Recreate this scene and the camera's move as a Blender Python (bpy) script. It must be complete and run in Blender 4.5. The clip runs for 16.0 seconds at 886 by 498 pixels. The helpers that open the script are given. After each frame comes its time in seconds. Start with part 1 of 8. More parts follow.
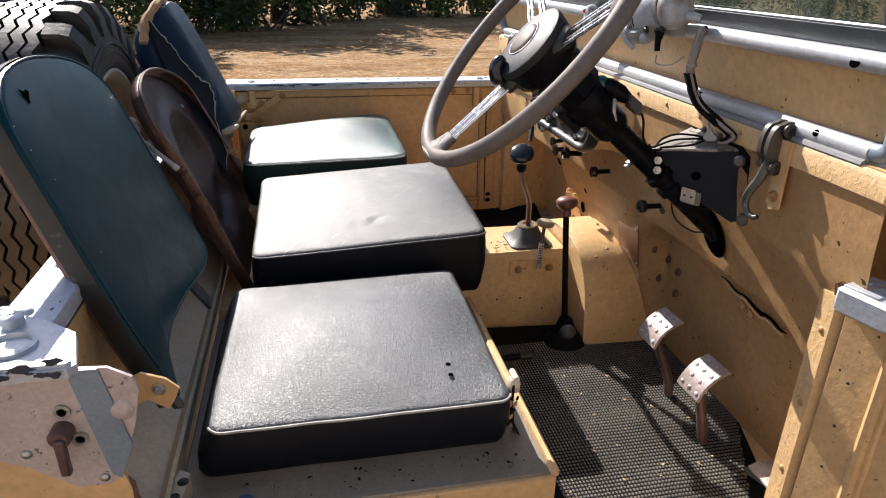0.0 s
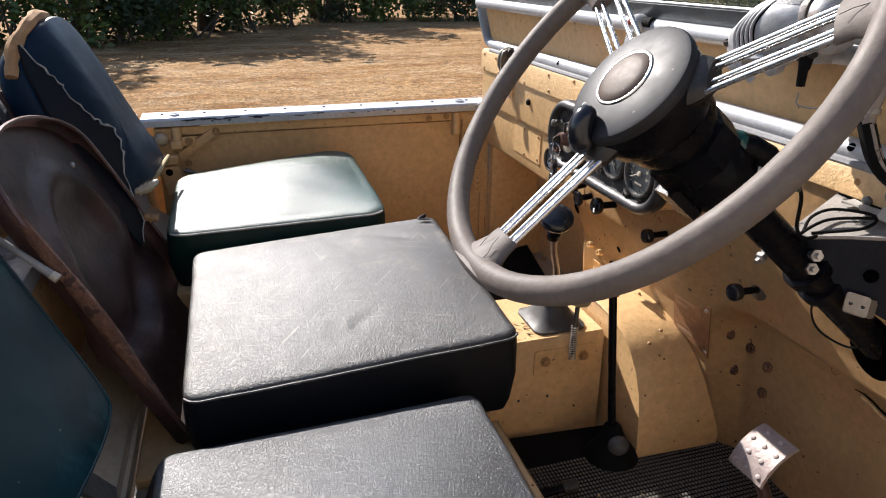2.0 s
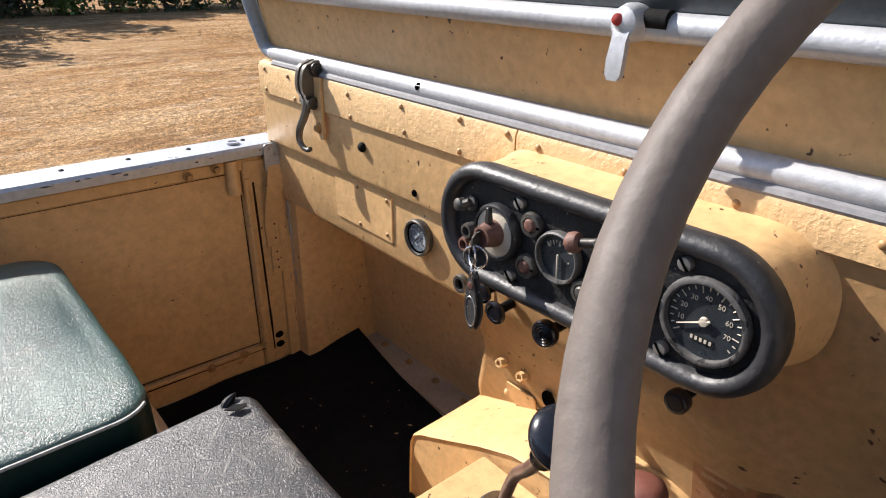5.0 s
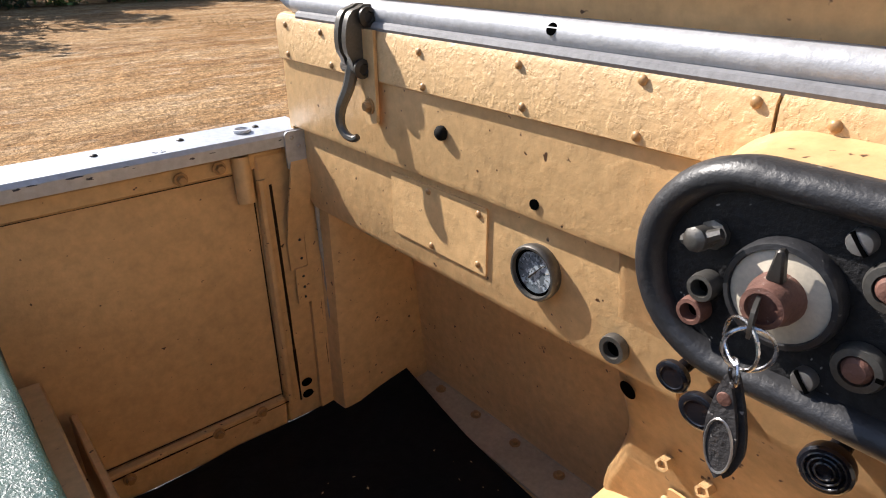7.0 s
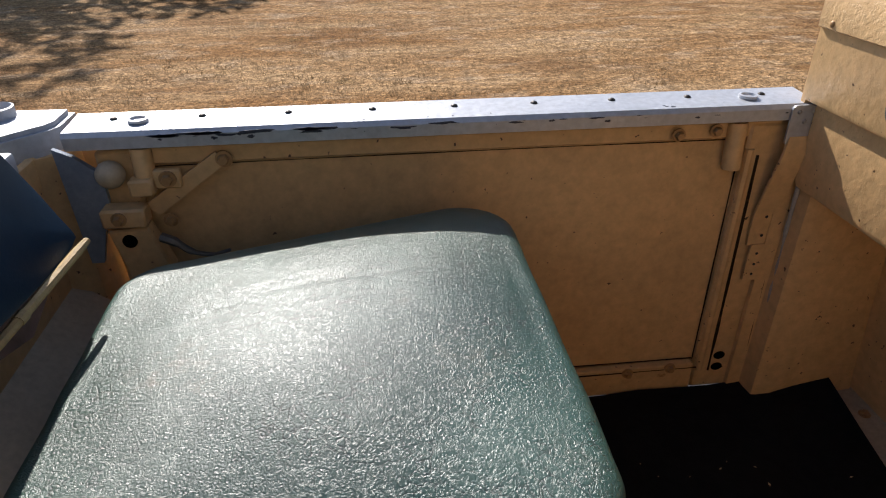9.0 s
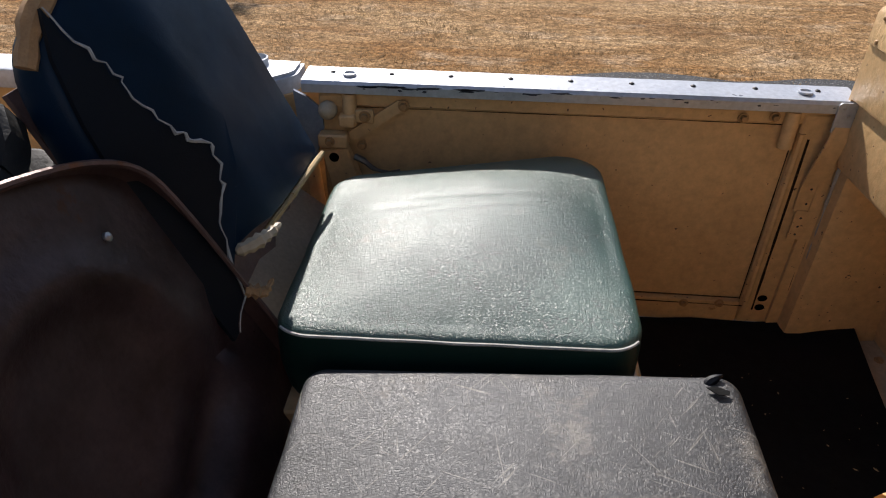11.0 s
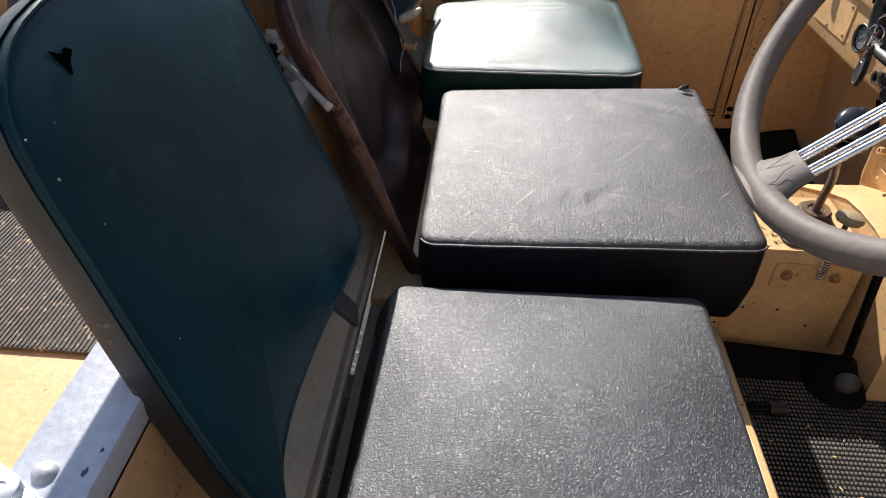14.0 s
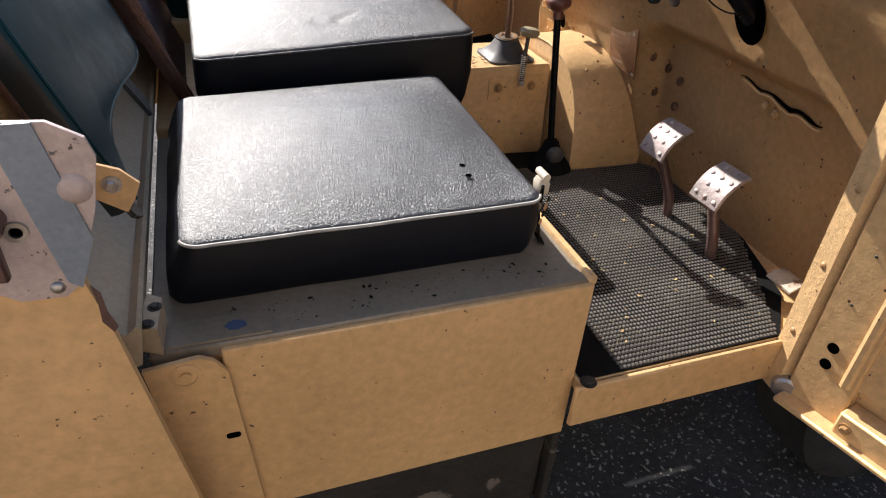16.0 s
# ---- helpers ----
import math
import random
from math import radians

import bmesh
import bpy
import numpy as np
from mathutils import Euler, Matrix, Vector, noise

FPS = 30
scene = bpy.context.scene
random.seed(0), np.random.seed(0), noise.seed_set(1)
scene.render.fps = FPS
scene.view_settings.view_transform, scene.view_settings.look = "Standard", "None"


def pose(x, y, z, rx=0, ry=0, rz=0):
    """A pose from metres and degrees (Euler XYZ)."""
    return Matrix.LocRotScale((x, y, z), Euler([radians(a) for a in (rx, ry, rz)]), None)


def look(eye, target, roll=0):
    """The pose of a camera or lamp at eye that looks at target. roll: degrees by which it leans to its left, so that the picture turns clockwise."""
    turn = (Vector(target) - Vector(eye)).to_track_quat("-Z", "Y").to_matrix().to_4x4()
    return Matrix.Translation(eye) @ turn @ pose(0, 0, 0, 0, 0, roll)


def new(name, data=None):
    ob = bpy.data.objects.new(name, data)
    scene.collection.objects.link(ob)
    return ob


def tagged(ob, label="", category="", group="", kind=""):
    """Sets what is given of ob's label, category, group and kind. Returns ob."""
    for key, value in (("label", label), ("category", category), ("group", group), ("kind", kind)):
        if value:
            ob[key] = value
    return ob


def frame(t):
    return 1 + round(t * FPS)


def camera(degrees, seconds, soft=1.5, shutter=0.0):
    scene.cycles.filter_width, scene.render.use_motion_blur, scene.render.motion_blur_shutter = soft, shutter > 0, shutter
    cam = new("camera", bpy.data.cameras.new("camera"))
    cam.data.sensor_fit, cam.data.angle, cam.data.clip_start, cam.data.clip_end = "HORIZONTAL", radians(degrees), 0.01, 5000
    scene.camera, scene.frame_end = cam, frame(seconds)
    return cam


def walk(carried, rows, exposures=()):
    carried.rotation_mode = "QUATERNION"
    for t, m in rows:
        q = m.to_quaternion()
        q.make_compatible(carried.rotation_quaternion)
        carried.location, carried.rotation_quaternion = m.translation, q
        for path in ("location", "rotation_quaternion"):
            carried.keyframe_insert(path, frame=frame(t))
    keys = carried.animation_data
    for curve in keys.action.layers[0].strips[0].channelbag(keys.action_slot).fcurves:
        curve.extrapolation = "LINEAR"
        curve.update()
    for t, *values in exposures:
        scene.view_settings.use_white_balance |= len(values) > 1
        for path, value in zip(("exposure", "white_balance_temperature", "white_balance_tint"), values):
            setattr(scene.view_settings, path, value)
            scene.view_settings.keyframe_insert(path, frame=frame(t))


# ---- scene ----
cam = camera(68.3, 16.0, 1.1)
PATH = [
    (0, (-0.656, -1.539, 1.468), (-0.276, 0.254, 0.669), 1.1),
    (0.5, (-0.663, -1.473, 1.46), (-0.266, 0.318, 0.663), 1.0),
    (1, (-0.626, -1.351, 1.457), (-0.202, 0.433, 0.658), 0.7),
    (1.5, (-0.632, -1.219, 1.454), (-0.153, 0.553, 0.66), 0.6),
    (2, (-0.669, -1.088, 1.457), (-0.119, 0.666, 0.668), 0.6),
    (2.5, (-0.613, -0.981, 1.474), (0.029, 0.74, 0.684), 0.5),
    (3, (-0.572, -0.897, 1.473), (0.275, 0.738, 0.692), 0.3),
    (3.5, (-0.572, -0.786, 1.48), (0.457, 0.739, 0.695), 0.8),
    (4, (-0.572, -0.665, 1.478), (0.528, 0.806, 0.686), 1.3),
    (4.2, (-0.568, -0.618, 1.471), (0.552, 0.835, 0.674), 1.1),
    (6.3, (-0.442, -0.21, 1.347), (0.781, 1.136, 0.514), 0.6),
    (6.5, (-0.43, -0.179, 1.338), (0.782, 1.175, 0.502), 0.3),
    (7, (-0.407, -0.12, 1.333), (0.757, 1.268, 0.485), -0.4),
    (7.5, (-0.387, -0.077, 1.342), (0.597, 1.43, 0.469), -1.1),
    (8, (-0.421, -0.052, 1.351), (0.298, 1.575, 0.437), -1.2),
    (8.5, (-0.476, -0.056, 1.366), (-0.048, 1.638, 0.392), -0.9),
    (9, (-0.559, -0.077, 1.36), (-0.351, 1.646, 0.366), -0.1),
    (9.5, (-0.584, -0.116, 1.392), (-0.565, 1.574, 0.322), 0.5),
    (9.7, (-0.594, -0.147, 1.395), (-0.594, 1.541, 0.322), 0.6),
    (11.8, (-0.594, -0.539, 1.55), (-0.754, 1.076, 0.383), 0.8),
    (12, (-0.591, -0.582, 1.552), (-0.758, 1.027, 0.376), 0.7),
    (12.5, (-0.591, -0.693, 1.548), (-0.757, 0.901, 0.351), 0.7),
    (13, (-0.617, -0.785, 1.528), (-0.765, 0.8, 0.318), 0.8),
    (13.5, (-0.665, -0.9, 1.511), (-0.792, 0.677, 0.288), 0.6),
    (14, (-0.703, -1.039, 1.494), (-0.801, 0.529, 0.258), 1.2),
    (14.5, (-0.668, -1.154, 1.462), (-0.738, 0.426, 0.238), 1.7),
    (15, (-0.625, -1.286, 1.405), (-0.589, 0.308, 0.198), 2.1),
    (15.5, (-0.677, -1.357, 1.341), (-0.393, 0.242, 0.174), 2.9),
    (16, (-0.758, -1.409, 1.281), (-0.165, 0.139, 0.163), 3.7),
]
walk(cam, [(t, look(eye, target, roll)) for t, eye, target, roll in PATH], [(0, 1.10, 6350, 13), (8, 1.10, 6350, 13), (8.6, 0.74, 6350, 13), (9.3, 0.52, 6350, 13), (12.2, 0.62, 6350, 13), (12.6, 0.74, 6350, 13), (14, 0.98, 6350, 13), (15, 1.10, 6350, 13), (16, 1.10, 6350, 13)])

# ---- world, sun and exposure ----
SUN_DIR = Vector((-0.250, 0.757, 0.604)).normalized()
world = bpy.data.worlds.new("sky")
scene.world = world
world.use_nodes = True
wn = world.node_tree
sky = wn.nodes.new("ShaderNodeTexSky")
sky.sky_type = "NISHITA"
sky.sun_disc = False
sky.sun_elevation = math.asin(SUN_DIR.z)
sky.sun_rotation = math.atan2(SUN_DIR.x, SUN_DIR.y)
sky.dust_density = 1.0
wn.nodes["Background"].inputs["Strength"].default_value = 0.09
wn.links.new(sky.outputs[0], wn.nodes["Background"].inputs["Color"])
sun_data = bpy.data.lights.new("sun", "SUN")
sun_data.energy, sun_data.angle, sun_data.color = 4.6, radians(0.53), (1.0, 0.94, 0.85)
sun = new("sun", sun_data)
sun.matrix_world = look(SUN_DIR * 30, (0, 0, 0))


# ---- materials ----
def mat(name, color, rough=0.5, metal=0.0, var=0.25, scale=8.0, bump=0.0, bscale=60.0, spec=0.5, color2=None, patch=None,
        patch_scale=6.0, patch_at=0.62, patch_soft=0.03, coat=0.0, fine=0.12, speck=None, speck_scale=90.0, speck_at=0.8, flake=0.0, flake_scale=55.0):
    """A painted, woven or worn surface: grain at two scales, an optional second colour in worn patches, specks and fine relief."""
    m = bpy.data.materials.new(name)
    m.use_nodes = True
    nt = m.node_tree
    L, N = nt.links.new, nt.nodes.new
    b = nt.nodes["Principled BSDF"]
    co = N("ShaderNodeTexCoord").outputs["Object"]

    def tex(sc, detail=5.0, ro=0.6):
        n = N("ShaderNodeTexNoise")
        n.inputs["Scale"].default_value, n.inputs["Detail"].default_value, n.inputs["Roughness"].default_value = sc, detail, ro
        L(co, n.inputs["Vector"])
        return n.outputs["Fac"]

    def ramp(f, a, z, ca, cz):
        r = N("ShaderNodeValToRGB")
        r.color_ramp.elements[0].position, r.color_ramp.elements[1].position = a, z
        r.color_ramp.elements[0].color, r.color_ramp.elements[1].color = ca, cz
        L(f, r.inputs[0])
        return r.outputs[0]

    def mix(f, a, c, kind="MIX"):
        x = N("ShaderNodeMix")
        x.data_type, x.blend_type = "RGBA", kind
        for v, i in ((f, 0), (a, 6), (c, 7)):
            if hasattr(v, "links"):
                L(v, x.inputs[i])
            else:
                x.inputs[i].default_value = v
        return x.outputs[2]

    lo = tuple(v * (1 - var) for v in color)
    hi = tuple(min(1, v * (1 + var)) for v in (color2 or color))
    big = tex(scale)
    col = ramp(big, 0.3, 0.72, (*lo, 1), (*hi, 1))
    small = tex(scale * 14, 3.0)
    col = mix(1.0, col, ramp(small, 0.25, 0.75, (1 - fine * 2, 1 - fine * 2, 1 - fine * 2, 1), (1, 1, 1, 1)), "MULTIPLY")
    if patch:
        pf = ramp(tex(patch_scale, 9.0, 0.68), patch_at, patch_at + patch_soft, (0, 0, 0, 1), (1, 1, 1, 1))
        col = mix(pf, col, (*patch, 1))
    if speck:
        sf = ramp(tex(speck_scale, 2.0), speck_at, speck_at + 0.04, (0, 0, 0, 1), (1, 1, 1, 1))
        col = mix(sf, col, (*speck, 1))
    L(col, b.inputs["Base Color"])
    rr = ramp(tex(scale * 3), 0.25, 0.75, (max(0, rough - 0.08),) * 3 + (1,), (min(1, rough + 0.1),) * 3 + (1,))
    L(rr, b.inputs["Roughness"])
    b.inputs["Metallic"].default_value = metal
    b.inputs["Specular IOR Level"].default_value = spec
    b.inputs["Coat Weight"].default_value = coat
    b.inputs["Coat Roughness"].default_value = 0.2
    if bump:
        bp = N("ShaderNodeBump")
        bp.inputs["Strength"].default_value, bp.inputs["Distance"].default_value = min(1.0, bump), 0.002
        L(tex(bscale, 4.0), bp.inputs["Height"])
        if flake:
            fb = N("ShaderNodeBump")
            fb.inputs["Strength"].default_value, fb.inputs["Distance"].default_value = flake, 0.0012
            L(ramp(tex(flake_scale, 6.0, 0.62), 0.50, 0.58, (0, 0, 0, 1), (1, 1, 1, 1)), fb.inputs["Height"])
            L(fb.outputs[0], bp.inputs["Normal"])
        L(bp.outputs[0], b.inputs["Normal"])
    return m


def vinyl(name, color, rough=0.4, spec=0.5, grain=0.5, size=270.0, wave=0.15, crease=0.0, crease_scale=42.0, crease_tint=None, scuff=None, scuff_at=0.58, scratch=None, var=0.25, coat=0.0):
    """Embossed leathercloth: crinkled grain, fine pores, slow waves, a network of dark cracks, rubbed places and scratches."""
    m = bpy.data.materials.new(name)
    m.use_nodes = True
    nt = m.node_tree
    L, N = nt.links.new, nt.nodes.new
    b = nt.nodes["Principled BSDF"]
    co = N("ShaderNodeTexCoord").outputs["Object"]

    def tex(sc, detail=3.0, ro=0.55, dist=0.0, vec=co):
        n = N("ShaderNodeTexNoise")
        for k, v in (("Scale", sc), ("Detail", detail), ("Roughness", ro), ("Distortion", dist)):
            n.inputs[k].default_value = v
        L(vec, n.inputs["Vector"])
        return n.outputs["Fac"]

    def span(f, a, z, lo=0.0, hi=1.0):
        r = N("ShaderNodeMapRange")
        for k, v in (("From Min", a), ("From Max", z), ("To Min", lo), ("To Max", hi)):
            r.inputs[k].default_value = v
        L(f, r.inputs["Value"])
        return r.outputs[0]

    def blend(f, a, c):
        x = N("ShaderNodeMix")
        x.data_type = "RGBA"
        for v, i in ((f, 0), (a, 6), (c, 7)):
            if hasattr(v, "links"):
                L(v, x.inputs[i])
            else:
                x.inputs[i].default_value = v
        return x.outputs[2]

    def times(a, c):
        x = N("ShaderNodeMath")
        x.operation = "MULTIPLY"
        L(a, x.inputs[0])
        if hasattr(c, "links"):
            L(c, x.inputs[1])
        else:
            x.inputs[1].default_value = c
        return x.outputs[0]

    lo, hi = tuple(v * (1 - var) for v in color), tuple(v * (1 + var) for v in color)
    col = blend(span(tex(5.0, 5.0), 0.32, 0.68), (*lo, 1), (*hi, 1))
    if scuff:
        rub = times(span(tex(9.0, 8.0, 0.68), scuff_at, scuff_at + 0.10), span(tex(75.0, 4.0, 0.7), 0.38, 0.60))
        col = blend(rub, col, (*scuff, 1))
    # warped coordinates for the crack network
    dn = N("ShaderNodeTexNoise")
    dn.inputs["Scale"].default_value, dn.inputs["Detail"].default_value = 22.0, 4.0
    L(co, dn.inputs["Vector"])
    ad = N("ShaderNodeVectorMath")
    ad.operation = "MULTIPLY_ADD"
    ad.inputs[1].default_value = (0.05, 0.05, 0.05)
    L(dn.outputs["Color"], ad.inputs[0])
    L(co, ad.inputs[2])
    cr = N("ShaderNodeTexVoronoi")
    cr.feature = "DISTANCE_TO_EDGE"
    cr.inputs["Scale"].default_value = crease_scale
    L(ad.outputs[0], cr.inputs["Vector"])
    line = times(span(cr.outputs["Distance"], 0.0, 0.06, 1.0, 0.0), span(tex(16.0, 5.0), 0.46, 0.58))
    if crease_tint:
        col = blend(times(line, 0.75), col, (*crease_tint, 1))
    if scratch:
        for ang, seed, at in ((0.35, 0.0, 0.67), (-0.9, 3.7, 0.66), (1.4, 8.1, 0.69), (2.3, 5.3, 0.68), (0.95, 11.2, 0.70)):
            rot, mp = N("ShaderNodeVectorRotate"), N("ShaderNodeMapping")
            rot.rotation_type = "Z_AXIS"
            rot.inputs["Angle"].default_value = ang
            mp.inputs["Scale"].default_value, mp.inputs["Location"].default_value = (9, 190, 9), (seed, seed, 0)
            L(co, rot.inputs["Vector"])
            L(rot.outputs[0], mp.inputs[0])
            col = blend(span(tex(1.0, 3.0, vec=mp.outputs[0]), at, at + 0.05), col, (*scratch, 1))
    L(col, b.inputs["Base Color"])
    L(span(tex(30.0, 6.0, 0.7), 0.3, 0.7, rough - 0.05, rough + 0.08), b.inputs["Roughness"])
    b.inputs["Specular IOR Level"].default_value = spec
    b.inputs["Coat Weight"].default_value, b.inputs["Coat Roughness"].default_value = coat, 0.46
    prev = None
    for src, st, di in ((tex(7.0, 2.0), wave, 0.012), (line, -crease if crease else 0.0, 0.0010), (tex(size, 3.0, 0.6, 1.8), grain, 0.0030), (tex(size * 3.1, 2.0), grain * 0.5, 0.0006)):
        if not st:
            continue
        bp = N("ShaderNodeBump")
        bp.inputs["Strength"].default_value, bp.inputs["Distance"].default_value, bp.invert = abs(st), di, st < 0
        L(src, bp.inputs["Height"])
        if prev:
            L(prev, bp.inputs["Normal"])
        prev = bp.outputs[0]
    L(prev, b.inputs["Normal"])
    return m


TAN = mat("sand_paint", (0.69, 0.440, 0.208), 0.42, 0, 0.09, 5, 0.35, 70, flake=0.13, flake_scale=38, patch=(0.34, 0.17, 0.06), patch_scale=11, patch_at=0.70, speck=(0.08, 0.04, 0.02), speck_scale=85, speck_at=0.695, fine=0.13)
TAN_ROUGH = mat("flaky_sand_paint", (0.70, 0.455, 0.220), 0.5, 0, 0.1, 7, 0.42, 150, flake=0.22, flake_scale=75, patch=(0.36, 0.19, 0.07), patch_scale=14, patch_at=0.7, speck=(0.08, 0.04, 0.02), speck_scale=70, speck_at=0.73)
TAN_WALL = mat("patchy_sand_paint", (0.70, 0.455, 0.222), 0.46, 0, 0.1, 6, 0.16, 90, flake=0.12, flake_scale=46, patch=(0.33, 0.16, 0.06), patch_scale=16, patch_at=0.70, speck=(0.09, 0.04, 0.02), speck_scale=62, speck_at=0.69)
SILVER = mat("silver_paint", (0.50, 0.51, 0.535), 0.45, 0.25, 0.1, 9, 0.3, 120, patch=(0.10, 0.11, 0.14), patch_scale=16, patch_at=0.68)
CAPPING = mat("chipped_silver_paint", (0.55, 0.575, 0.625), 0.45, 0.3, 0.1, 8, 0.4, 90, patch=(0.07, 0.09, 0.16), patch_scale=13, patch_at=0.70)
PLATE = mat("scratched_primer", (0.56, 0.46, 0.44), 0.5, 0.2, 0.14, 14, 0.4, 80, patch=(0.12, 0.11, 0.12), patch_scale=40, patch_at=0.61, speck=(0.10, 0.08, 0.08), speck_scale=130, speck_at=0.70)
SASH = mat("dark_grey_sash_paint", (0.10, 0.115, 0.125), 0.45, 0.2, 0.2, 12, 0.3, 90, patch=(0.3, 0.3, 0.3), patch_scale=28, patch_at=0.7)
CHIP = mat("bared_dark_metal", (0.045, 0.05, 0.075), 0.5, 0.3, 0.3, 30, 0.3, 120)
BLUEGREY = mat("blue_grey_paint", (0.25, 0.30, 0.37), 0.45, 0.2, 0.15, 12, 0.3, 90, patch=(0.5, 0.5, 0.52), patch_scale=28, patch_at=0.7)
BOXTOP = mat("grey_paint", (0.25, 0.205, 0.150), 0.5, 0, 0.16, 9, 0.3, 90, speck=(0.45, 0.42, 0.38), speck_scale=55, speck_at=0.76)
GREYGREEN = mat("pale_grey_paint", (0.52, 0.42, 0.29), 0.5, 0, 0.14, 9, 0.3, 90, patch=(0.14, 0.1, 0.06), patch_scale=16, patch_at=0.7)
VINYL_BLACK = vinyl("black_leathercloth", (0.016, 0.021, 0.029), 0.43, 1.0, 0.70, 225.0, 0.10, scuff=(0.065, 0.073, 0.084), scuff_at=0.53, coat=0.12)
VINYL_WORN = vinyl("scuffed_black_leathercloth", (0.016, 0.017, 0.021), 0.475, 0.88, 0.48, 240.0, 0.09, 0.15, 26.0, crease_tint=(0.005, 0.005, 0.006), scuff=(0.10, 0.088, 0.075), scuff_at=0.55, scratch=(0.145, 0.135, 0.12), var=0.4)
VINYL_GREEN = vinyl("faded_green_leathercloth", (0.021, 0.068, 0.052), 0.345, 1.0, 0.48, 265.0, 0.06, 0.30, 75.0, crease_tint=(0.010, 0.020, 0.015), scuff=(0.085, 0.100, 0.072), scuff_at=0.58, coat=0.18)
VINYL_TEAL = vinyl("dark_green_leathercloth", (0.002, 0.029, 0.041), 0.34, 0.16, 0.10, 420.0, 0.12, scuff=(0.020, 0.085, 0.100), scuff_at=0.57, var=0.45)
VINYL_FLAP = vinyl("dull_black_leathercloth", (0.003, 0.005, 0.009), 0.5, 0.2, 0.15, 240.0, 0.3)
# side band colours, several times darker than the top covers
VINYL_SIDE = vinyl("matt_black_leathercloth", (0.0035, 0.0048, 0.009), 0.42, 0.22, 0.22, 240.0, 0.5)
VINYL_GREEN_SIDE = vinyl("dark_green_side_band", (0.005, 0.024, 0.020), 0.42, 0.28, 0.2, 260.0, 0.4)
VINYL_BLUE = vinyl("torn_blue_green_leathercloth", (0.0015, 0.014, 0.034), 0.44, 0.18, 0.10, 260.0, 0.25, var=0.5)
HOLE = mat("dark_hollow", (0.002, 0.002, 0.002), 0.95, 0, 0.1, 20, spec=0.0)
THREAD = mat("pale_stitching", (0.42, 0.41, 0.38), 0.7, 0, 0.3, 60)
FOAM = mat("old_foam", (0.45, 0.26, 0.12), 0.9, 0, 0.3, 30, 0.8, 60)
RUST = mat("rusted_brown_steel", (0.115, 0.060, 0.050), 0.34, 0.3, 0.35, 9, 0.6, 70, color2=(0.160, 0.096, 0.086), patch=(0.13, 0.05, 0.025), patch_scale=8, patch_at=0.62, speck=(0.3, 0.27, 0.25), speck_scale=34, speck_at=0.78)
RUST_EDGE = mat("orange_rust", (0.21, 0.10, 0.062), 0.85, 0.1, 0.35, 40, 1.0, 160, patch=(0.075, 0.040, 0.030), patch_scale=45, patch_at=0.54, flake=0.8, flake_scale=140)
OLD_WHITE = mat("dirty_white_paint", (0.36, 0.34, 0.31), 0.6, 0, 0.25, 30, 0.4, 90, patch=(0.12, 0.10, 0.09), patch_scale=40, patch_at=0.62)
STEEL = mat("bare_steel", (0.50, 0.48, 0.46), 0.38, 0.85, 0.2, 20, 0.3, 120, patch=(0.2, 0.1, 0.05), patch_scale=20, patch_at=0.66)
CHROME = mat("chromed_rod", (0.66, 0.66, 0.68), 0.24, 1.0, 0.10, 40, 0.05, 160, patch=(0.30, 0.25, 0.21), patch_scale=60, patch_at=0.74)
DARK_STEEL = mat("dark_steel", (0.06, 0.055, 0.05), 0.45, 0.6, 0.3, 30, 0.4, 120)
LATCH = mat("dull_zinc", (0.15, 0.142, 0.130), 0.42, 0.7, 0.2, 30, 0.3, 120)
BLACK = mat("black_paint", (0.006, 0.006, 0.008), 0.26, 0, 0.3, 14, 0.45, 90, spec=0.07, speck=(0.2, 0.19, 0.18), speck_scale=60, speck_at=0.79)
BLACK_MATT = mat("matt_black_paint", (0.050, 0.050, 0.053), 0.5, 0, 0.35, 14, 0.9, 170, speck=(0.28, 0.27, 0.26), speck_scale=110, speck_at=0.71, fine=0.25)
RUBBER = mat("black_rubber", (0.006, 0.006, 0.006), 0.8, 0, 0.3, 20, 0.4, 150, spec=0.15)
TYRE = mat("dusty_tyre_rubber", (0.025, 0.025, 0.026), 0.65, 0, 0.35, 8, 0.5, 110, color2=(0.040, 0.037, 0.034), spec=0.4)
# lighter than the tyre: dust, with sunlight on the tread put into the grey
TREAD = mat("dusty_sunlit_tread", (0.034, 0.033, 0.032), 0.55, 0, 0.3, 8, 0.4, 110, color2=(0.05, 0.047, 0.045), spec=0.35)
STAIN_DARK = mat("grease_stained_silver_paint", (0.30, 0.28, 0.27), 0.5, 0.2, 0.2, 12, 0.4, 120, patch=(0.055, 0.042, 0.036), patch_scale=24, patch_at=0.46, patch_soft=0.10)
STAINED = mat("rust_stained_silver_paint", (0.50, 0.51, 0.53), 0.45, 0.25, 0.1, 9, 0.3, 120, patch=(0.24, 0.165, 0.115), patch_scale=16, patch_at=0.47, patch_soft=0.16)
MAT_RUBBER = mat("dusty_ribbed_rubber", (0.150, 0.137, 0.120), 0.40, 0, 0.3, 9, 0.3, 200, spec=1.0, speck=(0.30, 0.26, 0.18), speck_scale=48, speck_at=0.76)
MAT_TUB = mat("littered_ribbed_rubber", (0.085, 0.068, 0.055), 0.7, 0, 0.35, 9, 0.5, 200, speck=(0.36, 0.25, 0.14), speck_scale=70, speck_at=0.62, fine=0.3)
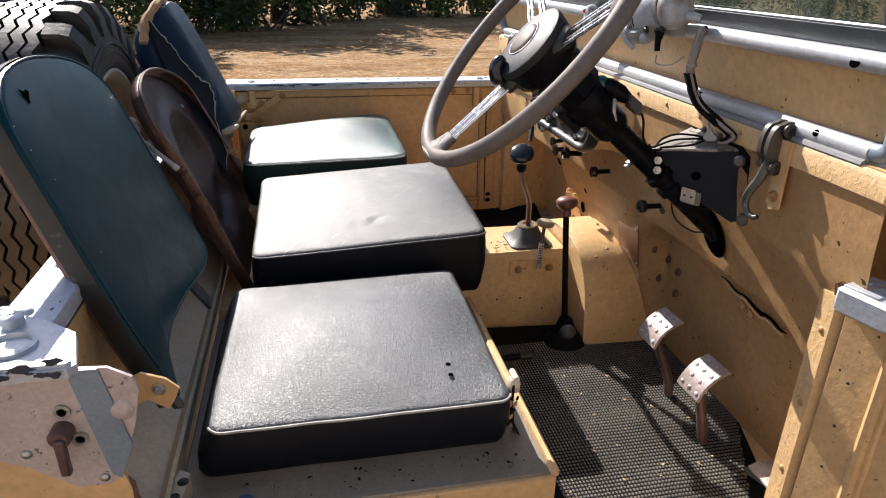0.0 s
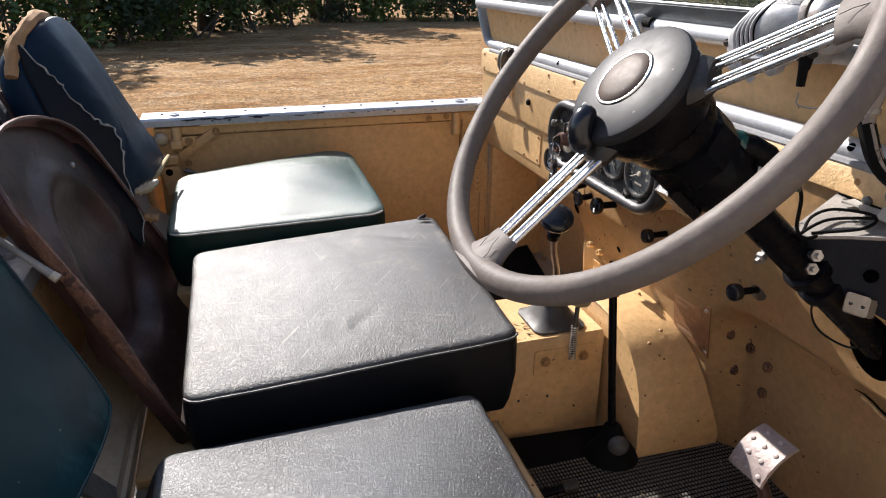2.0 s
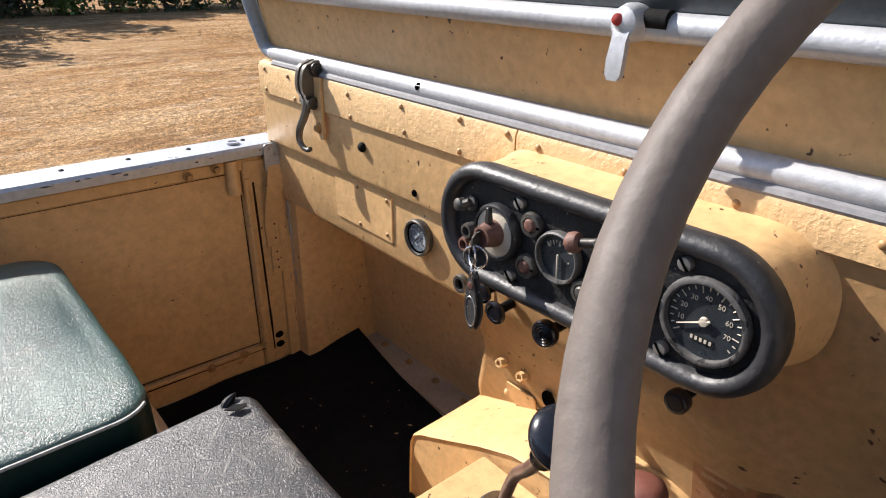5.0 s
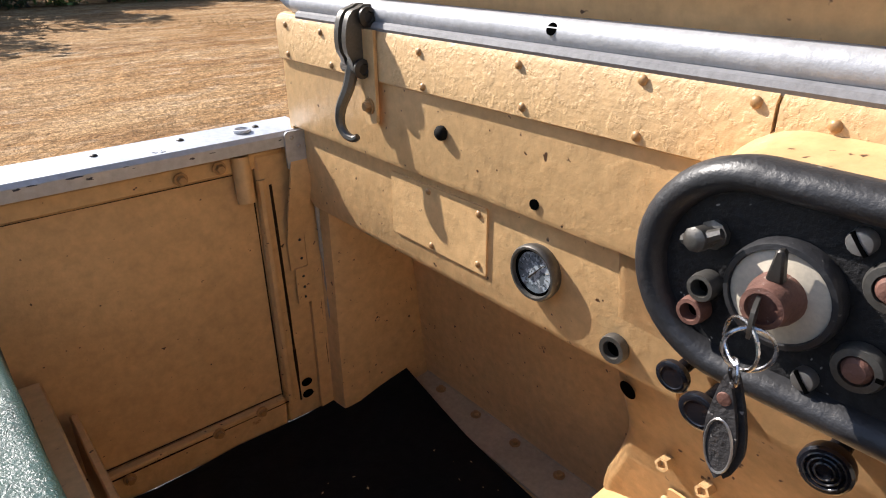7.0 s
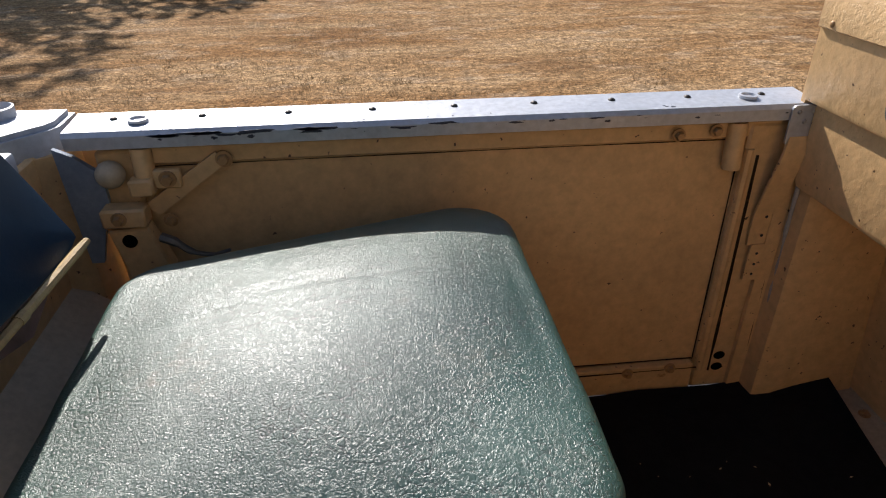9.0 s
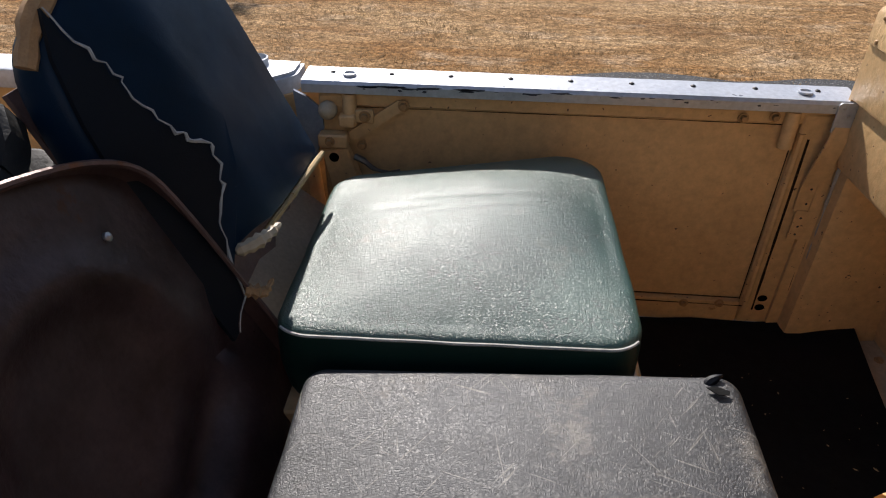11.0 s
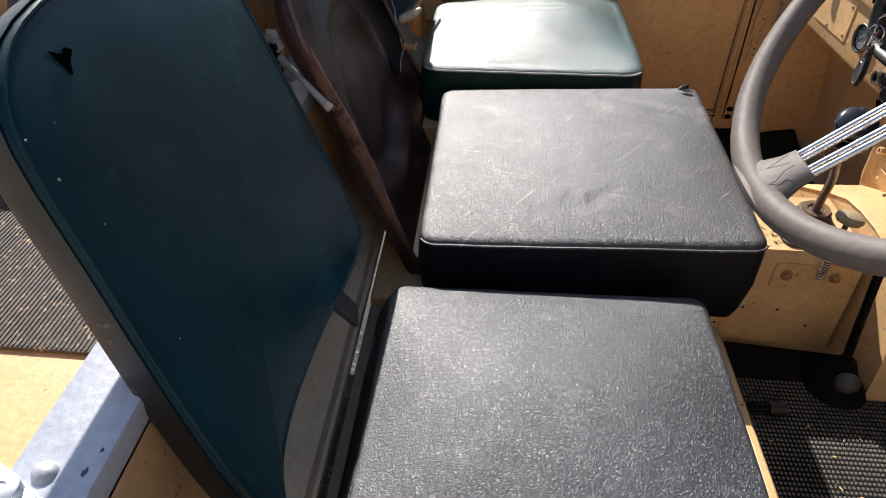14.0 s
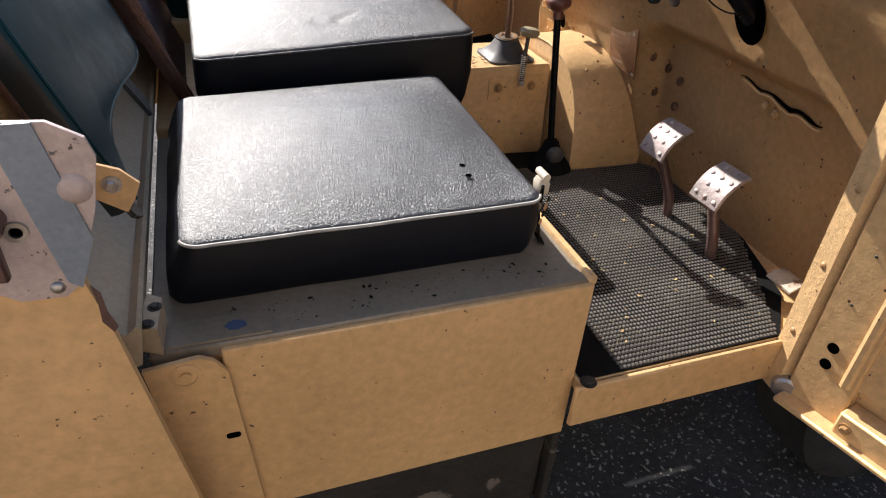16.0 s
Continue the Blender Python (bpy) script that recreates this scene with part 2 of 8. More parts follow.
TANK = mat("dusty_tank_paint", (0.040, 0.037, 0.034), 0.6, 0.1, 0.4, 9, 0.5, 90, patch=(0.16, 0.14, 0.12), patch_scale=12, patch_at=0.60, fine=0.25)
RIM_DULL = mat("dull_sand_paint", (0.42, 0.355, 0.26), 0.6, 0, 0.25, 9, 0.4, 90)
RIM_PLASTIC = mat("grey_wheel_plastic", (0.150, 0.125, 0.110), 0.6, 0, 0.14, 10, 0.25, 140, spec=0.3, speck=(0.06, 0.045, 0.04), speck_scale=70, speck_at=0.72)
HUB_PLASTIC = mat("black_bakelite", (0.024, 0.0245, 0.029), 0.52, 0, 0.22, 14, 0.05, 150, spec=0.28, speck=(0.14, 0.13, 0.13), speck_scale=75, speck_at=0.735)
HORN = mat("brown_bakelite", (0.115, 0.086, 0.070), 0.55, 0, 0.16, 30, 0.06, 120, spec=0.25, speck=(0.2, 0.17, 0.15), speck_scale=120, speck_at=0.72)
PEDAL = mat("worn_rusty_steel", (0.40, 0.33, 0.31), 0.52, 0.35, 0.25, 25, 0.5, 120, patch=(0.16, 0.09, 0.07), patch_scale=30, patch_at=0.62)
KNOB_BLACK = mat("polished_black_knob", (0.012, 0.013, 0.018), 0.2, 0, 0.2, 20)
KNOB_RED = mat("faded_red_knob", (0.17, 0.062, 0.045), 0.42, 0, 0.2, 20, 0.3)
KNOB_YELLOW = mat("faded_yellow_knob", (0.34, 0.28, 0.17), 0.5, 0, 0.2, 30, 0.3)
BOOT = mat("grey_rubber_boot", (0.062, 0.058, 0.057), 0.55, 0, 0.2, 12, 0.3)
BRASS = mat("tarnished_brass", (0.22, 0.14, 0.075), 0.4, 0.6, 0.3, 20, 0.3, 90, patch=(0.08, 0.045, 0.02), patch_scale=18, patch_at=0.6)
CREAM = mat("cream_bakelite", (0.62, 0.55, 0.44), 0.5, 0, 0.1, 20)
DIAL = mat("dusty_dark_dial", (0.030, 0.036, 0.042), 0.30, 0, 0.3, 60, spec=0.35, patch=(0.075, 0.085, 0.09), patch_scale=150, patch_at=0.60, patch_soft=0.12)
DIAL_BLUE = mat("blue_grey_dial", (0.15, 0.18, 0.205), 0.3, 0, 0.5, 60, patch=(0.40, 0.44, 0.48), patch_scale=110, patch_at=0.50, speck=(0.02, 0.025, 0.03), speck_scale=260, speck_at=0.62)
LENS_GREEN = mat("green_lens", (0.01, 0.07, 0.06), 0.2, 0, 0.2, 30)
WIRE_GREY = mat("grey_cable", (0.34, 0.32, 0.28), 0.6, 0, 0.15, 30)
STICK = mat("pale_wood", (0.52, 0.36, 0.16), 0.6, 0, 0.2, 30, 0.4, 150)
BLUE_PAINT = mat("blue_paint", (0.06, 0.10, 0.19), 0.45, 0, 0.2, 14, 0.3)
RED = mat("red_plastic", (0.35, 0.03, 0.02), 0.35, 0, 0.1, 20)
BEZEL = mat("chipped_black_enamel", (0.026, 0.026, 0.029), 0.46, 0, 0.3, 14, 0.5, 110, spec=0.6, speck=(0.22, 0.21, 0.20), speck_scale=95, speck_at=0.735, fine=0.2)
FACE_BLACK = mat("speckled_black_enamel", (0.026, 0.025, 0.026), 0.55, 0, 0.4, 14, 0.9, 190, spec=0.3, speck=(0.30, 0.29, 0.28), speck_scale=150, speck_at=0.715, fine=0.3)
RUST_KNOB = mat("rust_brown_bakelite", (0.16, 0.075, 0.055), 0.6, 0, 0.35, 60, 0.6, 150, patch=(0.30, 0.24, 0.20), patch_scale=90, patch_at=0.60)
FOB = mat("cracked_black_leather", (0.035, 0.032, 0.032), 0.6, 0, 0.4, 40, 0.9, 220, speck=(0.30, 0.28, 0.26), speck_scale=160, speck_at=0.68)
SHADED_SILVER = mat("shaded_silver_grey", (0.24, 0.24, 0.25), 0.6, 0, 0.2, 14, 0.3, 120)
PLATE_BRASS = mat("aged_brass_sheet", (0.30, 0.155, 0.080), 0.42, 0.35, 0.25, 24, 0.3, 90, patch=(0.16, 0.085, 0.045), patch_scale=34, patch_at=0.57)
TRAY_BLACK = mat("blue_black_steel", (0.008, 0.011, 0.020), 0.42, 0, 0.3, 14, 0.25, 110, spec=0.18, speck=(0.2, 0.2, 0.2), speck_scale=70, speck_at=0.77)
TRAY_DUST = mat("dusty_tray_top", (0.30, 0.275, 0.25), 0.7, 0, 0.3, 18, 0.4, 120, patch=(0.06, 0.055, 0.05), patch_scale=32, patch_at=0.58)
LOOM = mat("grimy_cable_sleeve", (0.30, 0.26, 0.23), 0.6, 0, 0.3, 30, 0.3, 90, patch=(0.08, 0.065, 0.055), patch_scale=60, patch_at=0.56)
FOIL = mat("bare_faded_plate", (0.55, 0.48, 0.38), 0.45, 0.2, 0.2, 30, 0.5, 90, patch=(0.24, 0.13, 0.07), patch_scale=34, patch_at=0.55)
NUT = mat("rusted_nut", (0.22, 0.11, 0.055), 0.7, 0.2, 0.4, 60, 0.8, 160, patch=(0.07, 0.035, 0.02), patch_scale=70, patch_at=0.52)
GAP = mat("rusty_shadow_gap", (0.030, 0.018, 0.010), 0.9, 0, 0.4, 40, spec=0.1, patch=(0.11, 0.055, 0.025), patch_scale=45, patch_at=0.60)
EDGE_DARK = mat("mottled_dark_edge", (0.012, 0.016, 0.018), 0.36, 0, 0.4, 14, 0.4, 60, spec=0.45, patch=(0.06, 0.05, 0.045), patch_scale=22, patch_at=0.62)
GAUGE_RING = mat("worn_grey_bezel_ring", (0.14, 0.135, 0.13), 0.45, 0.3, 0.3, 30, 0.4, 120, patch=(0.03, 0.03, 0.03), patch_scale=70, patch_at=0.56)
BOLT = mat("painted_bolt", (0.42, 0.24, 0.10), 0.45, 0.1, 0.2, 60)


# ---- mesh helpers ----
def smooth(ob, angle=40):
    me = ob.data
    me.polygons.foreach_set("use_smooth", [True] * len(me.polygons))
    bm = bmesh.new()
    bm.from_mesh(me)
    lim = radians(angle)
    for e in bm.edges:
        if len(e.link_faces) == 2 and e.calc_face_angle(0) > lim:
            e.smooth = False
    bm.to_mesh(me)
    bm.free()


def part(name, bm, material, parent=None, label="", flat=False):
    """Links a bmesh as one mesh object, in world coordinates, under a thing or a part."""
    me = bpy.data.meshes.new(name)
    bmesh.ops.recalc_face_normals(bm, faces=bm.faces)
    bm.to_mesh(me)
    bm.free()
    me.materials.append(material)
    ob = new(name, me)
    if not flat:
        smooth(ob)
    if parent is not None:
        ob.parent = parent
        ob.matrix_parent_inverse = Matrix.Translation(parent.location).inverted()
    return tagged(ob, label) if label else ob


def thing(name, at, label, category, group="", kind=""):
    return tagged(at_point(new(name), at), label, category, group, kind)


def at_point(ob, p):
    ob.location = p
    ob.empty_display_size = 0.02
    return ob


def B():
    return bmesh.new()


def box(bm, x0, x1, y0, y1, z0, z1, bev=0.0, m=None, seg=1):
    r = bmesh.ops.create_cube(bm, size=1.0)
    vs = r["verts"]
    for v in vs:
        v.co = Vector((x0 + (v.co.x + 0.5) * (x1 - x0), y0 + (v.co.y + 0.5) * (y1 - y0), z0 + (v.co.z + 0.5) * (z1 - z0)))
    if bev:
        es = list({e for v in vs for e in v.link_edges})
        r2 = bmesh.ops.bevel(bm, geom=es, offset=bev, segments=seg, profile=0.5, affect="EDGES")
        vs = list({v for f in r2["faces"] for v in f.verts} | {v for v in vs if v.is_valid})
    if m is not None:
        bmesh.ops.transform(bm, matrix=m, verts=vs)
    return bm


def rings(bm, loops, closed=True, cap0=True, cap1=True):
    """Skins a row of loops that have one number of points."""
    vv = [[bm.verts.new(p) for p in lp] for lp in loops]
    n = len(vv[0])
    for a, b in zip(vv, vv[1:]):
        for i in range(n if closed else n - 1):
            j = (i + 1) % n
            bm.faces.new((a[i], a[j], b[j], b[i]))
    if cap0 and closed:
        bm.faces.new(vv[0][::-1])
    if cap1 and closed:
        bm.faces.new(vv[-1])
    return bm


def frame_of(d):
    d = Vector(d).normalized()
    a = Vector((0, 0, 1)) if abs(d.z) < 0.9 else Vector((1, 0, 0))
    u = d.cross(a).normalized()
    return u, d.cross(u)


def tube(bm, pts, r, n=10, closed=False):
    """A round bar along a row of points; r is one radius or one for each point."""
    pts = [Vector(p) for p in pts]
    rs = r if isinstance(r, (list, tuple)) else [r] * len(pts)
    k = len(pts)
    u = None
    loops = []
    for i, p in enumerate(pts):
        if closed:
            d = pts[(i + 1) % k] - pts[i - 1]
        else:
            d = pts[min(i + 1, k - 1)] - pts[max(i - 1, 0)]
        d.normalize()
        if u is None:
            u = frame_of(d)[0]
        u = (u - d * u.dot(d)).normalized()
        w = d.cross(u)
        loops.append([p + (u * math.cos(2 * math.pi * j / n) + w * math.sin(2 * math.pi * j / n)) * rs[i] for j in range(n)])
    if closed:
        loops.append(loops[0])
        rings(bm, loops, cap0=False, cap1=False)
        bmesh.ops.remove_doubles(bm, verts=bm.verts, dist=1e-6)
    else:
        rings(bm, loops)
    return bm


def curve(pts, k=8):
    """A smooth row of points through the given ones."""
    p = [Vector(q) for q in pts]
    p = [p[0] * 2 - p[1]] + p + [p[-1] * 2 - p[-2]]
    out = []
    for i in range(1, len(p) - 2):
        for j in range(k):
            t = j / k
            a, b, c, d = p[i - 1], p[i], p[i + 1], p[i + 2]
            out.append(0.5 * ((2 * b) + (c - a) * t + (2 * a - 5 * b + 4 * c - d) * t * t + (3 * b - a - 3 * c + d) * t ** 3))
    return out + [p[-2]]


def lathe(bm, o, d, prof, n=24):
    """A turned form: profile rows of (radius, height along d)."""
    d = Vector(d).normalized()
    u, w = frame_of(d)
    o = Vector(o)
    loops = [[o + d * h + (u * math.cos(2 * math.pi * j / n) + w * math.sin(2 * math.pi * j / n)) * max(r, 1e-5) for j in range(n)] for r, h in prof]
    return rings(bm, loops)


def cyl(bm, a, b, r, r2=None, n=14):
    a, b = Vector(a), Vector(b)
    return lathe(bm, a, b - a, [(r, 0), (r if r2 is None else r2, (b - a).length)], n)


def slab(bm, outline, place, t):
    """A plate: an outline of (u, v), put into the world by place(u, v, w), of thickness t along w."""
    return rings(bm, [[place(u, v, 0) for u, v in outline], [place(u, v, t) for u, v in outline]])


def rounded(x0, x1, y0, y1, r, k=5):
    out = []
    for cx, cy, a in ((x1 - r, y1 - r, 0), (x0 + r, y1 - r, 90), (x0 + r, y0 + r, 180), (x1 - r, y0 + r, 270)):
        for i in range(k + 1):
            t = radians(a + 90 * i / k)
            out.append((cx + r * math.cos(t), cy + r * math.sin(t)))
    return out


def bolt(parent, p, d, r=0.006, h=0.004, material=None, name="bolt", n=6):
    """A hexagon or round head with a washer."""
    bm = B()
    lathe(bm, p, d, [(r * 1.5, 0), (r * 1.5, h * 0.3)], 14)
    lathe(bm, Vector(p) + Vector(d).normalized() * h * 0.3, d, [(r, 0), (r, h * 0.7), (r * 0.8, h)], n)
    return part(name, bm, material or BOLT, parent, flat=n == 6)


def rivet(parent, p, d, r=0.004, material=None, name="rivet"):
    bm = B()
    lathe(bm, p, d, [(r, 0), (r * 0.85, r * 0.35), (r * 0.4, r * 0.6), (0, r * 0.62)], 10)
    return part(name, bm, material or BOLT, parent)


XW = lambda x: (lambda u, v, w: Vector((x + w, u, v)))   # plate across the car: u = y, v = z
YW = lambda y: (lambda u, v, w: Vector((u, y + w, v)))   # plate along the car: u = x, v = z
ZW = lambda z: (lambda u, v, w: Vector((u, v, z + w)))   # level plate: u = x, v = y


def chips(parent, a, b, up, across, n, size, seed, material, wide=0.6, reach=1.0, along=1.3):
    """Ragged flakes where paint has come off along an edge from a to b; up is the face's normal."""
    r = random.Random(seed)
    a, b, up, across = Vector(a), Vector(b), Vector(up).normalized(), Vector(across).normalized()
    dn = (b - a).normalized()
    bm = B()
    for _ in range(n):
        c = a + (b - a) * r.random() + across * (r.random() ** 2 * reach * size * 2) + up * 0.0002
        s = size * r.uniform(0.25, 1.0) ** 1.5
        k = 11
        lp = []
        for i in range(k):
            q = 2 * math.pi * i / k
            m = s * r.uniform(0.55, 1.25)
            lp.append(c + dn * math.cos(q) * m * along + across * math.sin(q) * m * wide)
        rings(bm, [lp, [p + up * 0.0003 for p in lp]])
    ob = part("paint_chips", bm, material, parent)
    ob["kind"] = "stuff"
    return ob


# ---- ground and surroundings ----
def ground_material():
    """Mown straw: mowing bands, worn patches, tufts with shade between them, and fine stalks."""
    m = bpy.data.materials.new("dry_mown_grass")
    m.use_nodes = True
    nt = m.node_tree
    L, N = nt.links.new, nt.nodes.new
    b = nt.nodes["Principled BSDF"]
    co = N("ShaderNodeTexCoord").outputs["Object"]

    def tex(sc, stretch=(1, 1, 1), detail=4.0, ro=0.6):
        mp, n = N("ShaderNodeMapping"), N("ShaderNodeTexNoise")
        mp.inputs["Scale"].default_value = stretch
        for k, v in (("Scale", sc), ("Detail", detail), ("Roughness", ro)):
            n.inputs[k].default_value = v
        L(co, mp.inputs[0])
        L(mp.outputs[0], n.inputs["Vector"])
        return n.outputs["Fac"]

    def span(f, a, z, lo=0.0, hi=1.0):
        r = N("ShaderNodeMapRange")
        for k, v in (("From Min", a), ("From Max", z), ("To Min", lo), ("To Max", hi)):
            r.inputs[k].default_value = v
        L(f, r.inputs["Value"])
        return r.outputs[0]

    def blend(f, a, c):
        x = N("ShaderNodeMix")
        x.data_type = "RGBA"
        for v, k in ((f, 0), (a, 6), (c, 7)):
            if hasattr(v, "links"):
                L(v, x.inputs[k])
            else:
                x.inputs[k].default_value = v
        return x.outputs[2]

    out = blend(span(tex(1.1, (0.30, 1.2, 1), 6.0, 0.68), 0.38, 0.62), (0.29, 0.150, 0.056, 1), (0.46, 0.300, 0.155, 1))
    out = blend(span(tex(0.55, (0.6, 1, 1), 6.0, 0.7), 0.50, 0.62, 0.0, 0.75), out, (0.21, 0.105, 0.042, 1))
    out = blend(span(tex(3.2, (0.5, 1, 1), 5.0, 0.7), 0.52, 0.66, 0.0, 0.65), out, (0.50, 0.37, 0.24, 1))
    out = blend(span(tex(1.9, (0.5, 1, 1), 5.0, 0.7), 0.60, 0.70, 0.0, 0.5), out, (0.13, 0.10, 0.035, 1))
    for sc, lo, hi, a, z, st in ((13.0, 0.66, 1.2, 0.36, 0.62, (0.8, 1, 1)), (34.0, 0.55, 1.28, 0.36, 0.64, (1, 0.8, 1)), (95.0, 0.50, 1.35, 0.34, 0.66, (1, 0.5, 1))):
        mx = N("ShaderNodeVectorMath")
        mx.operation = "SCALE"
        L(out, mx.inputs[0])
        L(span(tex(sc, st), a, z, lo, hi), mx.inputs["Scale"])
        out = mx.outputs[0]
    L(out, b.inputs["Base Color"])
    b.inputs["Roughness"].default_value, b.inputs["Specular IOR Level"].default_value = 0.95, 0.08
    prev = None
    for sc, di in ((16.0, 0.030), (45.0, 0.012)):
        bp = N("ShaderNodeBump")
        bp.inputs["Strength"].default_value, bp.inputs["Distance"].default_value = 0.9, di
        L(tex(sc), bp.inputs["Height"])
        if prev:
            L(prev, bp.inputs["Normal"])
        prev = bp.outputs[0]
    L(prev, b.inputs["Normal"])
    return m


ASPHALT = mat("old_asphalt", (0.045, 0.045, 0.047), 0.85, 0, 0.3, 4, 0.9, 130, speck=(0.26, 0.25, 0.23), speck_scale=80, speck_at=0.61, fine=0.3)
bm = B()
n = 60
gx = [math.copysign(abs(i / n) ** 2.2 * 300, i) for i in range(-n, n + 1)]
vs = [[bm.verts.new((x, y, 0.10 * noise.noise(Vector((x * 0.15, y * 0.15, 0))) * min(1, max(0, (abs(x) + abs(y) - 6) / 8)))) for y in gx] for x in gx]
for i in range(2 * n):
    for j in range(2 * n):
        bm.faces.new((vs[i][j], vs[i + 1][j], vs[i + 1][j + 1], vs[i][j + 1]))
tagged(part("ground", bm, ground_material()), "dry straw-coloured mown grass field", "ground", kind="structure")
bm = B()
kerb = [(7, -2.9), (7, 3.0)]
for i in range(81):
    x = 6.8 - 20.0 * i / 80
    kerb.append((x, 4.05 - 0.055 * (x - 1.5) ** 2 / (1 + 0.12 * abs(x - 1.5)) + 0.16 * noise.noise(Vector((x * 1.3, 0, 0))) + 0.07 * noise.noise(Vector((x * 5, 3, 0)))))
slab(bm, kerb + [(-14, -2.4)], ZW(-0.03), 0.045)
tagged(part("road", bm, ASPHALT), "dark asphalt drive with pale aggregate", "road", kind="structure")

def translucent(m, share):
    """Thin leaf: part of the light comes through from behind."""
    nt = m.node_tree
    L, N = nt.links.new, nt.nodes.new
    b = nt.nodes["Principled BSDF"]
    tr, mx = N("ShaderNodeBsdfTranslucent"), N("ShaderNodeMixShader")
    L(b.inputs["Base Color"].links[0].from_socket, tr.inputs["Color"])
    mx.inputs[0].default_value = share
    L(b.outputs[0], mx.inputs[1])
    L(tr.outputs[0], mx.inputs[2])
    L(mx.outputs[0], nt.nodes["Material Output"].inputs["Surface"])
    return m


GRASS = translucent(mat("dry_grass_blades", (0.38, 0.25, 0.13), 0.85, 0, 0.35, 0.9, color2=(0.50, 0.36, 0.21), fine=0.3, spec=0.1), 0.4)
LEAF = mat("hedge_leaves", (0.055, 0.095, 0.022), 0.5, 0, 0.5, 2.0, color2=(0.10, 0.16, 0.03), fine=0.2)
LEAF_DARK = mat("dark_tree_leaves", (0.030, 0.055, 0.018), 0.55, 0, 0.5, 2.0, fine=0.2)
BARK = mat("bark", (0.08, 0.06, 0.045), 0.9, 0, 0.3, 12, 0.9, 40)
rnd = random.Random(4)

# grass tufts: short stubble in clumps, thick near the drive and thinner further off
verts, faces = [], []
for _ in range(15000):
    y = 3.3 + 15 * rnd.random() ** 1.8
    x = rnd.uniform(-0.75, 0.75) * (y + 3)
    if noise.noise(Vector((x * 0.9, y * 2.2, 5))) < -0.18:
        continue
    big = rnd.uniform(0.5, 1.4)
    for _ in range(9):
        bx, by = x + rnd.gauss(0, 0.03), y + rnd.gauss(0, 0.022)
        h, a, w = rnd.uniform(0.010, 0.034) * big, rnd.random() * 6.28, 0.0016 + 0.003 * rnd.random()
        lx, ly = rnd.uniform(-0.04, 0.04), rnd.uniform(-0.04, 0.04)
        k = len(verts)
        verts += [(bx - w * math.cos(a), by - w * math.sin(a), -0.01), (bx + w * math.cos(a), by + w * math.sin(a), -0.01), (bx + lx, by + ly, h)]
        faces.append((k, k + 1, k + 2))
me = bpy.data.meshes.new("grass")
me.from_pydata(verts, [], faces)
me.materials.append(GRASS)
tagged(new("grass", me), "short dry yellow grass blades", "grass", kind="stuff")


def leaves(name, clumps, count, size, material, parent, seed, label=""):
    """Many small leaves scattered over clumps given as centre, radius."""
    r = random.Random(seed)
    vs, fs = [], []
    for _ in range(count):
        c, rad = r.choice(clumps)
        d = Vector((r.gauss(0, 1), r.gauss(0, 1), r.gauss(0, 1))).normalized()
        p = Vector(c) + d * rad * (0.55 + 0.5 * r.random())
        if p.z < 0.02:
            continue
        u = Vector((r.gauss(0, 1), r.gauss(0, 1), r.gauss(0, 0.6))).normalized()
        w = u.cross(Vector((r.gauss(0, 1), r.gauss(0, 1), r.gauss(0, 1)))).normalized()
        s = size * r.uniform(0.6, 1.4)
        k = len(vs)
        vs += [p - u * s, p + w * s * 0.45, p + u * s, p - w * s * 0.45]
        fs.append((k, k + 1, k + 2, k + 3))
    me = bpy.data.meshes.new(name)
    me.from_pydata([tuple(v) for v in vs], [], fs)
    me.materials.append(material)
    ob = new(name, me)
    if parent is not None:
        ob.parent = parent
        ob.matrix_parent_inverse = Matrix.Translation(parent.location).inverted()
    return ob


def tree(x, y, h, rad, seed, material, count=2600):
    r = random.Random(seed)
    th = thing("tree", (x, y, 0), "broad leafy tree with a dense dark crown", "tree", "trees along the field")
    bm = B()
    top = Vector((x + r.uniform(-0.4, 0.4), y + r.uniform(-0.4, 0.4), h * 0.7))
    tube(bm, curve([(x, y, -0.1), (x + r.uniform(-0.2, 0.2), y, h * 0.35), top], 5), [0.22 - 0.016 * i for i in range(11)], 8)
    cl = []
    for i in range(9):
        a = r.random() * 6.28
        q = Vector((x + math.cos(a) * rad * r.uniform(0.3, 0.85), y + math.sin(a) * rad * r.uniform(0.3, 0.85), h * r.uniform(0.28, 0.92)))
        tube(bm, curve([(x, y, h * 0.3), (q + Vector((x, y, h * 0.45))) / 2, q], 3), [0.07 - 0.008 * j for j in range(7)], 6)
        cl.append((q, rad * r.uniform(0.35, 0.6)))
    cl.append((top, rad * 0.6))
    part("trunk", bm, BARK, th)
    leaves("crown", cl, count, 0.13, material, th, seed + 50)


# the line along which the field ends
EDGE = [(-13, 11.5), (-6, 12.2), (-3.2, 12.6), (-1.1, 14.2), (1.9, 17.8), (4.4, 18.2), (9, 17.5), (16, 15.5), (24, 12), (30, 6)]


def along(s):
    s = max(0, min(0.9999, s)) * (len(EDGE) - 1)
    i = int(s)
    a, b = EDGE[i], EDGE[i + 1]
    return a[0] + (b[0] - a[0]) * (s - i), a[1] + (b[1] - a[1]) * (s - i)


